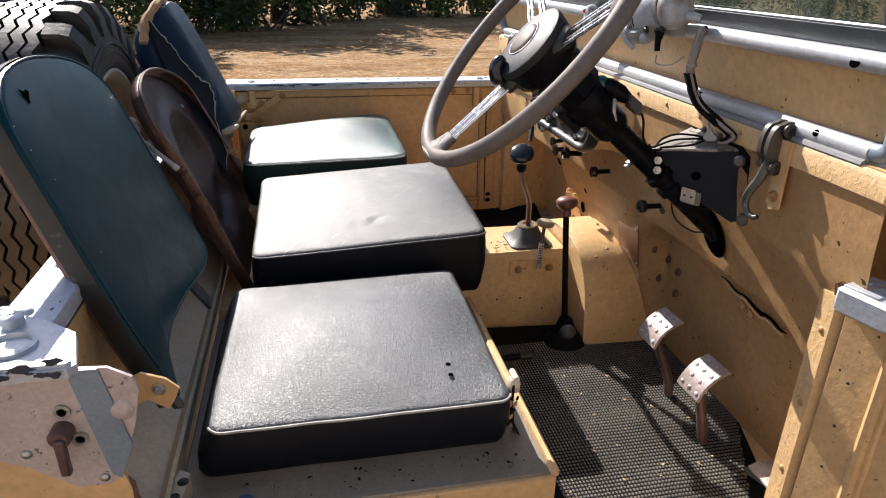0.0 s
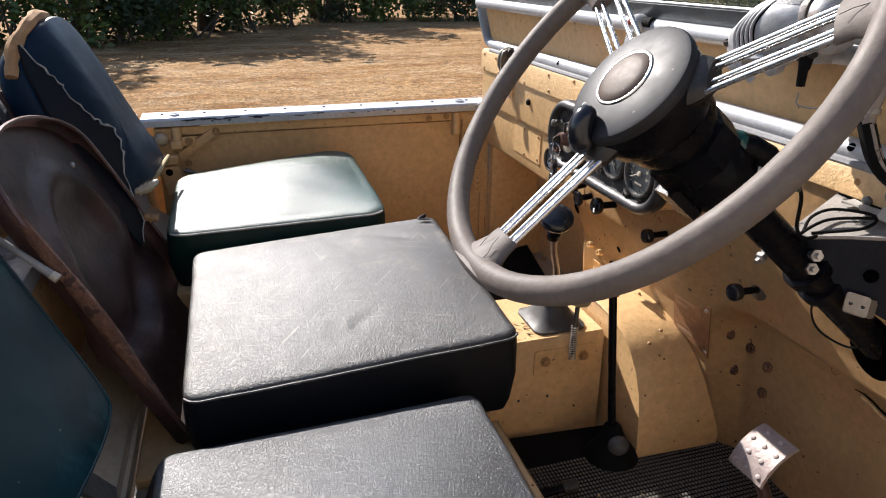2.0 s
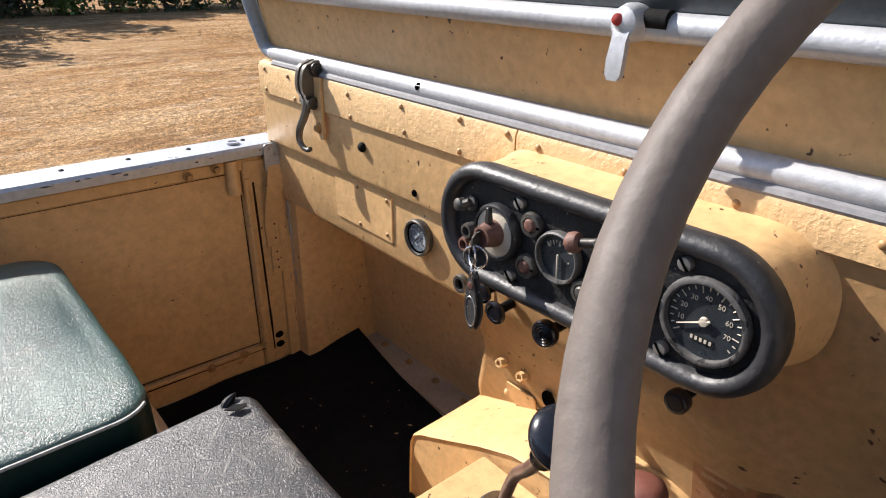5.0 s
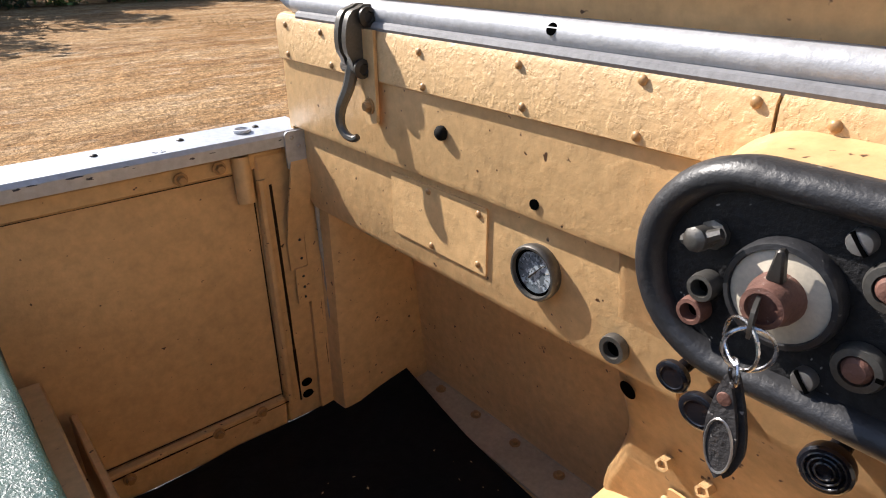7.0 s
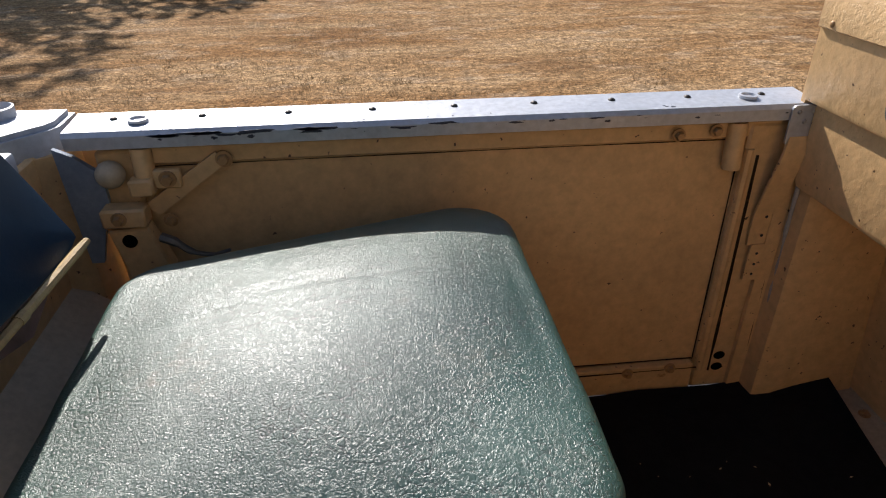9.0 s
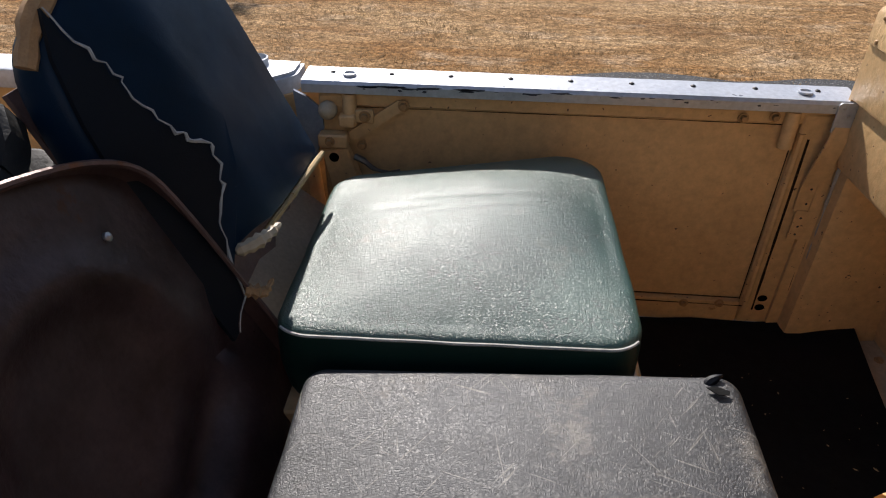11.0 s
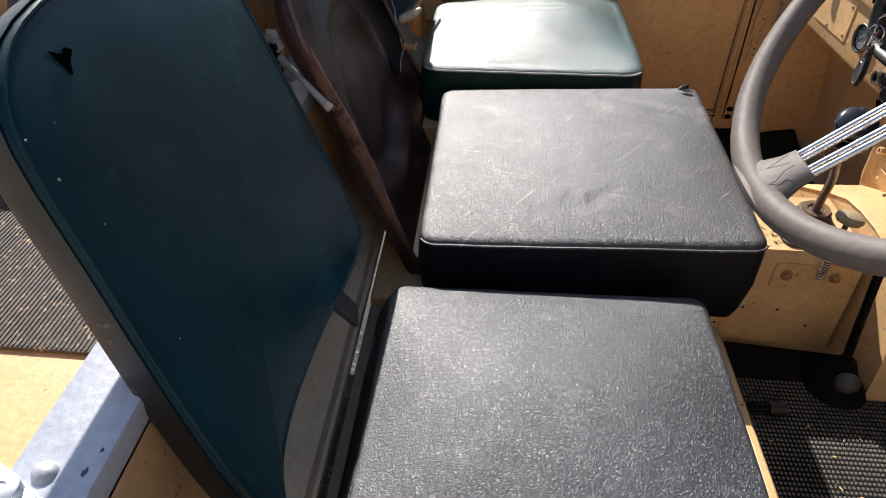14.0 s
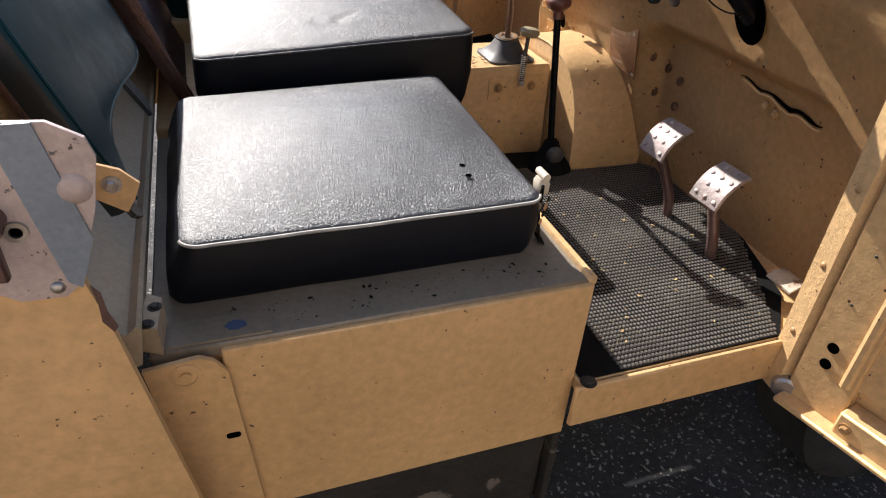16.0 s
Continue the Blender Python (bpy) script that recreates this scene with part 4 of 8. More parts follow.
def along_z(tab, z):
    for (za, xa), (zb, xb) in zip(tab, tab[1:]):
        if z >= zb:
            return xa + (xb - xa) * (za - z) / (za - zb)
    return tab[-1][1]


def sstep(t):
    t = max(0.0, min(1.0, t))
    return t * t * (3 - 2 * t)


def wall_x(y, z):
    k = sstep((-0.22 - y) / 0.12)
    x = along_z(CEN, z) * (1 - k) + along_z(DRV, z) * k
    # recess: inside a rounded arch
    r = 0.10
    dy, dz = max(0, abs(y + 0.56) - (0.275 - r)), max(0, z - (0.972 - r))
    d = math.hypot(dy, dz) - r
    return x + 0.052 * sstep((-d + 0.004) / 0.040) * (1 - 0.35 * sstep((0.85 - z) / 0.25))


def edge_y(z):
    """Where the centre panel turns forward into the passenger's footwell."""
    return 0.150 + 0.046 * sstep((0.90 - z) / 0.16)


bm = B()
rows = []
NY, NZ = 170, 96
for i in range(NY + 1):
    col = []
    for j in range(NZ + 1):
        z = 1.222 - (1.222 - 0.58) * j / NZ
        y = edge_y(z) + (-0.937 - edge_y(z)) * i / NY
        col.append((wall_x(y, z) + 0.0012 * noise.noise(Vector((y * 9, z * 9, 1.5))), y, z))
    rows.append(col)
for dy, dx in ((0.007, 0.005), (0.011, 0.014), (0.013, 0.03), (0.014, 0.24)):
    rows.insert(0, [(x + dx, edge_y(z) + dy, z) for x, _, z in rows[-1 - NY]])
rings(bm, rows, closed=False)
bmesh.ops.solidify(bm, geom=bm.faces[:], thickness=0.003)
part("main_panel", bm, TAN_WALL, bk)
# split seam with a dark gap in the driver's footwell
rq = random.Random(5)
up = [(-0.535 - 0.0135 * i, 0.925 - 0.0011 * i + 0.0035 * math.sin(i * 1.3) + rq.uniform(-0.001, 0.001)) for i in range(15)]
lo_ = [(u, v - (0.0028 + 0.0060 * sstep((i - 5) / 4)) * math.sin(math.pi * i / 14) ** 0.5 * (0.7 + 0.4 * rq.random()) - 0.0005) for i, (u, v) in enumerate(up)]
bm = B()
slab(bm, up + lo_[::-1], lambda u, v, w: Vector((wall_x(u, v) - 0.004 - w, u, v)), 0.002)
part("rust_split", bm, HOLE, bk, "dark rusted split in the panel")
bm = B()
tube(bm, curve([(wall_x(u, v) - 0.007, u, v - 0.004) for u, v in lo_[1:]], 2), [0.0012 + 0.0014 * rq.random() for _ in range(27)], 6)
part("peeling_edge", bm, TAN_ROUGH, bk)
for u, v in ((-0.60, 0.895), (-0.625, 0.888), (-0.50, 0.935)):
    bm = B()
    lathe(bm, (wall_x(u, v) - 0.002, u, v), (-1, 0, 0.1), [(0.0085, 0), (0.0078, 0.003), (0.0045, 0.0045), (0.002, 0.003), (0, 0.003)], 7)
    part("weld_stud", bm, BOLT, bk)
# rust bleeding at the corner by the post
bm = B()
slab(bm, [(-0.905 + 0.022 * math.cos(i * 0.52) * (0.7 + 0.5 * rq.random()), 1.078 + 0.030 * math.sin(i * 0.52) * (0.6 + 0.6 * rq.random())) for i in range(12)], lambda u, v, w: Vector((wall_x(u, v) - 0.0035 - w, u, v)), 0.0012)
part("rust_patch", bm, RUST_EDGE, bk, "orange-brown rust patch")
# passenger footwell
sheet("passenger_front", [(0.060, 1.00), (0.165, 0.97), (0.185, 0.80), (0.20, 0.66), (0.212, 0.59)], 0.14, 0.70, TAN)
bm = B()
rings(bm, [[(0.025, 0.675, z), (0.028, 0.655, z), (0.055, 0.648, z), (0.24, 0.660, z), (0.24, 0.70, z), (0.025, 0.70, z)] for z in (0.58, 1.01)])
part("side_post", bm, TAN, bk)
bm = B()
rings(bm, [[(0.003, YL - 0.004, z), (0.003, YL + 0.004, z), (0.45, YL + 0.008, z), (0.45, YL - 0.002, z)] for z in (0.56, 1.252)])
part("outer_side", bm, TAN, bk)
bm = B()
box(bm, 0.002, 0.45, YR, YL, 1.246, 1.254, 0.001)
part("scuttle_top", bm, TAN, bk)
bm = B()
box(bm, 0.24, 0.25, YR, YL, 0.45, 1.25, 0)
part("engine_side", bm, TAN, bk)
# bonnet and wings ahead of the screen
bm = B()
box(bm, 0.45, 1.35, -0.62, 0.44, 1.10, 1.25, 0.03, seg=3)
box(bm, 0.26, 1.35, -0.90, -0.625, 0.80, 1.07, 0.02, seg=2)
box(bm, 0.26, 1.35, 0.445, 0.70, 0.80, 1.07, 0.02, seg=2)
part("bonnet", bm, TAN, bk)
# holes and fixings
for y, z, r, st in ((0.020, 0.870, 0.0125, 1.3), (-0.018, 0.930, 0.0058, 1.2), (0.142, 0.965, 0.008, 1.45)):
    bm = B()
    slab(bm, [(y + r * math.cos(a * 0.393), z + r * st * math.sin(a * 0.393)) for a in range(16)], lambda u, v, w: Vector((wall_x(u, v) - 0.0040 - w, u, v)), 0.001)
    part("hole", bm, HOLE, bk)
for y, z, h in ((0.107, 0.888, 0.014), (0.066, 0.886, 0.014)):
    bm = B()
    lathe(bm, (wall_x(y, z) - 0.001, y, z), (-1, 0, 0.2), [(0.0075, 0), (0.0072, h), (0.0045, h), (0.0042, h - 0.004), (0, h - 0.004)], 6)
    part("hex_nut", bm, TAN_ROUGH, bk)
for y, z in ((0.109, 0.828), (0.060, 0.848), (0.03, 0.835)):
    rivet(bk, (wall_x(y, z) - 0.004, y, z), (-1, 0, 0.2), 0.0052, TAN_ROUGH)
bm = B()
slab(bm, rounded(0.048, 0.105, 0.815, 0.855, 0.006), lambda u, v, w: Vector((wall_x(u, v) - 0.003 - w, u, v)), 0.003)
part("blanking_plate", bm, TAN, bk)
for y, z in ((-0.309, 0.811), (-0.331, 0.867), (-0.305, 0.884), (-0.372, 0.855), (-0.368, 0.80)):
    bm = B()
    lathe(bm, (wall_x(y, z) - 0.002, y, z), (-1, 0, 0.25), [(0.0098, 0), (0.0094, 0.003), (0.0068, 0.004), (0.0062, 0.001), (0.0046, 0.001), (0.0044, 0.005), (0, 0.005)], 8)
    part("rusty_nut", bm, NUT, bk)

# near door post
ap = thing("door_post", (0.03, -0.89, 0.56), "sand painted front door post with flaking edges", "post", kind="structure")
bm = B()
slab(bm, [(0.014, -0.868), (0.010, -0.900), (0.030, -0.912), (0.075, -0.914), (0.075, -0.868)], ZW(0.545), 0.53)
part("post", bm, TAN_ROUGH, ap)
for z in (0.66, 0.78, 0.90, 1.02):
    rivet(ap, (0.012, -0.887, z), (-1, 0, 0), 0.0055)
bm = B()
lathe(bm, (0.020, -0.905, 0.565), (-0.7, -0.7, 0), [(0.019, 0), (0.019, 0.012), (0.015, 0.016), (0.008, 0.016), (0, 0.014)], 16)
part("hinge_bolt", bm, STEEL, ap)


# ---- doors ----
def far_door():
    d = thing("door_1", (-0.43, 0.70, 0.62), "closed sand painted half door with a silver top rail", "door", kind="structure")
    YI = 0.700
    bm = B()
    box(bm, -0.885, 0.012, YI + 0.030, YI + 0.036, 0.60, 1.08, 0.002)
    part("skin", bm, TAN, d)
    bm = B()
    slab(bm, rounded(-0.84, -0.055, 0.672, 1.072, 0.004, 1), YW(YI + 0.006), 0.004)
    part("inner_panel", bm, TAN, d)
    for x0, x1, z0, z1, t in ((-0.055, 0.012, 0.62, 1.075, 0.012), (-0.885, -0.84, 0.62, 1.075, 0.010), (-0.84, -0.055, 0.618, 0.672, 0.014)):
        bm = B()
        box(bm, x0, x1, YI - t + 0.008, YI + 0.03, z0, z1, 0.004)
        part("frame_rail", bm, TAN, d)
    bm = B()
    tube(bm, [(-0.046, YI - 0.004, 0.66), (-0.048, YI - 0.004, 0.90), (-0.050, YI - 0.004, 1.04)], 0.0065, 8)
    part("frame_ridge", bm, TAN, d)
    # dark strips paint the gaps' shadow, with rust, round panel, ridge and post
    for pts, r in (([(-0.0595, YI + 0.0045, 1.058), (-0.0575, YI + 0.0045, 0.86), (-0.0560, YI + 0.0045, 0.674)], 0.0014),
                   ([(-0.0365, YI - 0.0040, 1.030), (-0.0325, YI - 0.0040, 0.84), (-0.0290, YI - 0.0040, 0.655)], 0.0028),
                   ([(-0.84, YI + 0.0042, 0.6775), (-0.45, YI + 0.0042, 0.6785), (-0.058, YI + 0.0042, 0.6765)], 0.0012),
                   ([(-0.84, YI - 0.0055, 0.6670), (-0.45, YI - 0.0062, 0.6660), (-0.040, YI - 0.0055, 0.6640)], 0.0019),
                   ([(-0.84, YI - 0.0005, 1.0530), (-0.45, YI - 0.0005, 1.0540), (-0.070, YI - 0.0005, 1.0535)], 0.0008),
                   ([(0.0150, 0.6900, 1.05), (0.0190, 0.6890, 0.85), (0.0240, 0.6890, 0.63)], 0.0035)):
        bm = B()
        tube(bm, curve(pts, 8), [r * (0.75 + 0.5 * noise.noise(Vector((k * 0.37, r * 900, 0)))) for k in range(len(curve(pts, 8)))], 6)
        part("dark_gap", bm, GAP, d)
    bm = B()
    box(bm, -0.84, -0.06, YI - 0.010, YI + 0.004, 0.668, 0.676, 0.002)
    part("bottom_ridge", bm, TAN, d)
    bm = B()
    box(bm, -0.845, -0.01, YI - 0.001, YI + 0.01, 1.055, 1.078, 0.002)
    part("top_ridge", bm, TAN, d)
    # silver top rail
    bm = B()
    rings(bm, [[(x, 0.682, 1.083), (x, 0.680, 1.0985), (x, 0.685, 1.104), (x, 0.744, 1.108), (x, 0.750, 1.103), (x, 0.750, 1.075)] for x in (-0.908, -0.4, 0.022)])
    part("top_rail", bm, CAPPING, d)
    chips(d, (-0.88, 0.6805, 1.0925), (0.0, 0.6805, 1.0925), (0, -1, 0), (0, 0, 1), 10, 0.0035, 5, CHIP)
    chips(d, (-0.86, 0.6802, 1.0995), (-0.45, 0.6802, 1.0995), (0, -1, 0), (0, 0, -1), 16, 0.0042, 15, CHIP, 0.6, 0.5, 6.0)
    chips(d, (-0.40, 0.6802, 1.0985), (-0.04, 0.6802, 1.0985), (0, -1, 0), (0, 0, -1), 8, 0.0035, 16, CHIP, 0.6, 0.6, 4.0)
    chips(d, (-0.88, 0.690, 1.1043), (0.0, 0.690, 1.1043), (0, -0.06, 1), (0, 1, 0.055), 10, 0.0035, 6, CHIP, 0.5)
    chips(d, (-0.88, 0.722, 1.1060), (0.0, 0.722, 1.1060), (0, -0.06, 1), (0, 1, 0.055), 6, 0.004, 7, CHIP, 0.6)
    for i in range(9):
        rivet(d, (-0.86 + 0.103 * i, 0.722, 1.106), (0, 0, 1), 0.005, DARK_STEEL)
    for x in (-0.829, -0.06):
        bm = B()
        lathe(bm, (x, 0.712, 1.1062), (0, 0, 1), [(0.012, 0), (0.012, 0.0035), (0.009, 0.004), (0.0085, 0.001), (0, 0.001)], 18)
        part("socket", bm, CAPPING, d)
    bm = B()
    slab(bm, rounded(-0.016, 0.0235, 1.050, 1.104, 0.006), YW(0.6795), -0.003)
    part("rail_clip", bm, SILVER, d)
    for x, z in ((-0.006, 1.095), (0.014, 1.095), (0.004, 1.082)):
        rivet(d, (x, 0.6765, z), (0, -1, 0), 0.0032, STEEL)
    # bent strap under the front of the rail, socket tubes, bolts and drain holes
    bm = B()
    rings(bm, [[(x - w, y, z), (x + w, y, z), (x + w, y + 0.004, z), (x - w, y + 0.004, z)] for x, y, z, w in
               ((0.006, 0.676, 1.062, 0.017), (0.000, 0.670, 1.04, 0.017), (-0.007, 0.676, 0.99, 0.0165), (-0.008, 0.688, 0.94, 0.0165), (-0.007, 0.688, 0.893, 0.0165))])
    part("strap", bm, TAN, d)
    bm = B()
    slab(bm, rounded(-0.018, 0.008, 0.834, 0.895, 0.003), YW(0.6885), -0.003)
    part("strap_end", bm, TAN, d)
    for z in (0.845, 0.862, 0.88, 0.91, 0.94, 0.97):
        rivet(d, (-0.006, 0.6855, z), (0, -1, 0), 0.0022, DARK_STEEL)
    for x, zl in ((-0.075, 1.015), (-0.829, 1.035)):
        bm = B()
        cyl(bm, (x, 0.690, zl), (x, 0.697, 1.078), 0.0125)
        part("socket_tube", bm, TAN, d)
    for x, z in ((-0.156, 1.065), (-0.105, 1.069), (-0.735, 1.063), (-0.17, 0.668), (-0.10, 0.672), (-0.30, 0.66)):
        bolt(d, (x, 0.694 if z > 1 else 0.690, z), (0, -1, 0), 0.006, 0.007)
    for z in (0.685, 0.662):
        bm = B()
        slab(bm, [(-0.016 + 0.0095 * math.cos(a * 0.4), z + 0.0075 * math.sin(a * 0.4)) for a in range(16)], YW(YI - 0.0045), -0.001)
        part("drain_hole", bm, HOLE, d)
    # lock case, stay and pull strip at the rear
    bm = B()
    slab(bm, [(-0.882, 0.981), (-0.834, 0.985), (-0.814, 0.925), (-0.824, 0.905), (-0.868, 0.905)], YW(0.692), -0.022)
    bmesh.ops.bevel(bm, geom=[e for e in bm.edges if all(v.co.y < 0.68 for v in e.verts)], offset=0.003, segments=1, affect="EDGES")
    part("lock_case", bm, TAN, d)
    bm = B()
    box(bm, -0.884, -0.832, 0.664, 0.692, 0.987, 1.012, 0.003)
    part("lock_top", bm, TAN, d)
    bm = B()
    bolt(d, (-0.862, 0.664, 1.001), (0, -1, 0), 0.006, 0.008)
    lathe(bm, (-0.858, 0.6695, 0.968), (0, -1, 0), [(0.009, 0), (0.009, 0.0015), (0, 0.0015)], 14)
    part("lock_hole", bm, HOLE, d)
    bm = B()
    tube(bm, curve([(-0.82, 0.668, 0.972), (-0.803, 0.664, 0.966), (-0.786, 0.662, 0.953), (-0.762, 0.660, 0.948), (-0.738, 0.66, 0.953)], 4), [0.006] * 5 + [0.0045] * 4 + [0.003] * 4 + [0.0022] * 4, 6)
    part("lock_lever", bm, LATCH, d)
    bm = B()
    slab(bm, [(-0.838, 1.006), (-0.822, 0.992), (-0.730, 1.058), (-0.742, 1.072)], YW(0.694), -0.005)
    part("stay", bm, TAN, d)
    bolt(d, (-0.733, 0.689, 1.063), (0, -1, 0), 0.007, 0.006)
    bolt(d, (-0.81, 0.689, 0.985), (0, -1, 0), 0.006, 0.006)
    bm = B()
    box(bm, -0.846, -0.817, 0.672, 0.692, 1.024, 1.046, 0.003)
    box(bm, -0.818, -0.786, 0.682, 0.692, 1.030, 1.054, 0.002)
    bolt(d, (-0.801, 0.682, 1.043), (0, -1, 0), 0.007, 0.007)
    part("clamp", bm, TAN, d)
    bm = B()
    bmesh.ops.create_uvsphere(bm, u_segments=16, v_segments=10, radius=0.017, matrix=pose(-0.866, 0.684, 1.051))
    part("buffer", bm, GREYGREEN, d)
    # seal strip between door and post
    bm = B()
    sp = curve([(0.036, 0.676, 0.62), (0.030, 0.674, 0.75), (0.025, 0.677, 0.9), (0.018, 0.675, 1.06)], 8)
    tube(bm, [p + Vector((0.002 * noise.noise(p * 40), 0, 0)) for p in sp], [0.0030 + 0.0024 * noise.noise(p * 55) for p in sp], 8)
    part("seal", bm, OLD_WHITE, d, "torn pale weather strip")


far_door()


def near_door():
    d = thing("door_2", (0.02, -1.2, 0.60), "open sand painted half door with a silver top rail", "door", kind="structure")
    # the door swings out to the near side; u runs along it from its hinge
    o, dirn = Vector((0.045, -0.905, 0)), Vector((0.24, -0.971, 0)).normalized()
    inn = Vector((-dirn.y, dirn.x, 0)) * -1     # towards the back of the car
    P = lambda u, v, w: o + dirn * u + inn * w + Vector((0, 0, v))
    W = 0.80

    def slat(name, u0, u1, v0, v1, w0, w1, material, bev=0.003):
        bm = B()
        rings(bm, [[P(u0, v0, w), P(u1, v0, w), P(u1, v1, w), P(u0, v1, w)] for w in (w0, w1)])
        if bev:
            bmesh.ops.bevel(bm, geom=bm.edges[:], offset=bev, segments=1, affect="EDGES")
        return part(name, bm, material, d)

    slat("skin", 0.0, W, 0.555, 1.075, 0.0, 0.006, TAN, 0.001)
    slat("inner_panel", 0.075, W - 0.06, 0.63, 1.06, 0.022, 0.026, TAN, 0.001)
    slat("frame_rail", 0.0, 0.085, 0.56, 1.07, 0.006, 0.032, TAN)
    slat("frame_rail", 0.085, W, 0.56, 0.60, 0.006, 0.048, TAN)
    slat("frame_rail", W - 0.06, W, 0.60, 1.07, 0.006, 0.032, TAN)
    slat("bottom_edge", 0.0, W, 0.552, 0.562, 0.0, 0.060, TAN)
    bm = B()
    tube(bm, [P(0.070, 0.63, 0.032), P(0.070, 1.06, 0.032)], 0.008, 8)
    part("frame_ridge", bm, TAN, d)
    slat("top_rail", -0.005, W, 1.068, 1.104, -0.012, 0.058, CAPPING, 0.005)
    bm = B()
    tube(bm, [P(0.115, 0.99, 0.045), P(0.115, 1.07, 0.045)], 0.012, 12)
    part("socket_tube", bm, TAN, d)
    for v in (0.645, 0.675):
        bm = B()
        lathe(bm, P(0.035, v, 0.0325), inn, [(0.0085, 0), (0.0085, 0.001), (0, 0.001)], 14)
        part("drain_hole", bm, HOLE, d)
    for v in (0.75, 0.83, 0.9, 0.97):
        rivet(d, P(0.03, v, 0.032), inn, 0.0025, DARK_STEEL)
    for u in (0.10, 0.22, 0.34):
        bolt(d, P(u, 0.58, 0.048), inn, 0.006, 0.006)
    slat("rail_clip", 0.0, 0.045, 1.103, 1.1065, -0.006, 0.052, SILVER, 0.001)
    for u in (0.012, 0.028):
        rivet(d, P(u, 1.106, 0.02), (0, 0, 1), 0.004, STEEL)


near_door()


# ---- windscreen ----
def windscreen():
    w = thing("windscreen", (0.01, -0.09, 1.25), "silver tubed windscreen frame with a sand panel and dirty glass", "windscreen", kind="structure")
    YA, YB = 0.692, -0.918
    X = lambda z: 0.016 - (z - 1.265) * 0.24
    z0, z1, z2 = 1.267, 1.374, 1.74
    bm = B()
    tube(bm, [(X(z0), YA - 0.03, z0), (X(z0), YB + 0.03, z0)], 0.0135, 14)
    part("lower_tube", bm, SILVER, w)
    bm = B()
    tube(bm, [(X(z1) - 0.004, YA, z1), (X(z1) - 0.004, YB, z1)], 0.0125, 14)
    part("upper_tube", bm, SILVER, w)
    for y in (YA, YB):
        bm = B()
        s = 1 if y > 0 else -1
        tube(bm, curve([(X(z0), y - s * 0.040, z0), (X(z0 + 0.003), y - s * 0.010, z0 + 0.006), (X(z0 + 0.030), y, z0 + 0.032), (X(z1), y + s * 0.004, z1), (X(1.6), y + s * 0.006, 1.6), (X(z2), y + s * 0.006, z2)], 5), 0.0125, 12)
        part("upright", bm, BLUEGREY, w)
    bm = B()
    slab(bm, rounded(YB + 0.012, YA - 0.012, z0 - 0.002, z1 + 0.002, 0.03), lambda u, v, k: Vector((X(v) + 0.008 + k, u, v)), 0.003)
    part("lower_panel", bm, TAN, w)
    # dark sash and two panes of glass
    zs = 1.409
    bm = B()
    rings(bm, [[(X(z1) + 0.002, y, z1 + 0.006), (X(z1) - 0.006, y, z1 + 0.012), (X(zs) - 0.008, y, zs), (X(zs) - 0.001, y, zs + 0.005), (X(zs) + 0.006, y, zs), (X(z1) + 0.010, y, z1 + 0.006)] for y in (YA - 0.01, YB + 0.01)])
    part("sash", bm, SASH, w)
    bm = B()
    tube(bm, [(X(zs) - 0.006, YA - 0.02, zs + 0.0035), (X(zs) - 0.006, YB + 0.02, zs + 0.0035)], 0.0022, 6)
    part("sash_bead", bm, SILVER, w)
    for yb in (-0.09, YA - 0.018, YB + 0.018):
        bm = B()
        box(bm, -0.006, 0.008, yb - 0.011, yb + 0.011, zs, z2, 0.002, m=Matrix.Identity(4))
        for v in bm.verts:
            v.co.x += X(v.co.z)
        part("sash_post", bm, SASH, w)
    bm = B()
    tube(bm, [(X(z2), YA, z2), (X(z2), YB, z2)], 0.0125, 12)
    part("top_tube", bm, SILVER, w)
    glass = bpy.data.materials.new("dirty_glass")
    glass.use_nodes = True
    nt = glass.node_tree
    b = nt.nodes["Principled BSDF"]
    b.inputs["Transmission Weight"].default_value = 1.0
    b.inputs["Base Color"].default_value = (0.36, 0.45, 0.37, 1)
    b.inputs["IOR"].default_value = 1.45
    b.inputs["Roughness"].default_value = 0.0
    co = nt.nodes.new("ShaderNodeTexCoord").outputs["Object"]
    mp = nt.nodes.new("ShaderNodeMapping")
    mp.inputs["Scale"].default_value = (1, 12, 1.4)
    nz = nt.nodes.new("ShaderNodeTexNoise")
    nz.inputs["Scale"].default_value, nz.inputs["Detail"].default_value, nz.inputs["Roughness"].default_value = 9.0, 9.0, 0.68
    nt.links.new(co, mp.inputs[0])
    nt.links.new(mp.outputs[0], nz.inputs["Vector"])
    r = nt.nodes.new("ShaderNodeValToRGB")
    r.color_ramp.elements[0].position, r.color_ramp.elements[1].position = 0.40, 0.80
    r.color_ramp.elements[0].color, r.color_ramp.elements[1].color = (0.14, 0.14, 0.14, 1), (0.70, 0.70, 0.70, 1)
    nt.links.new(nz.outputs["Fac"], r.inputs[0])
    df = nt.nodes.new("ShaderNodeBsdfDiffuse")
    df.inputs["Color"].default_value = (0.17, 0.185, 0.145, 1)
    mx = nt.nodes.new("ShaderNodeMixShader")
    nt.links.new(r.outputs[0], mx.inputs[0])
    nt.links.new(b.outputs[0], mx.inputs[1])
    nt.links.new(df.outputs[0], mx.inputs[2])
    nt.links.new(mx.outputs[0], nt.nodes["Material Output"].inputs["Surface"])
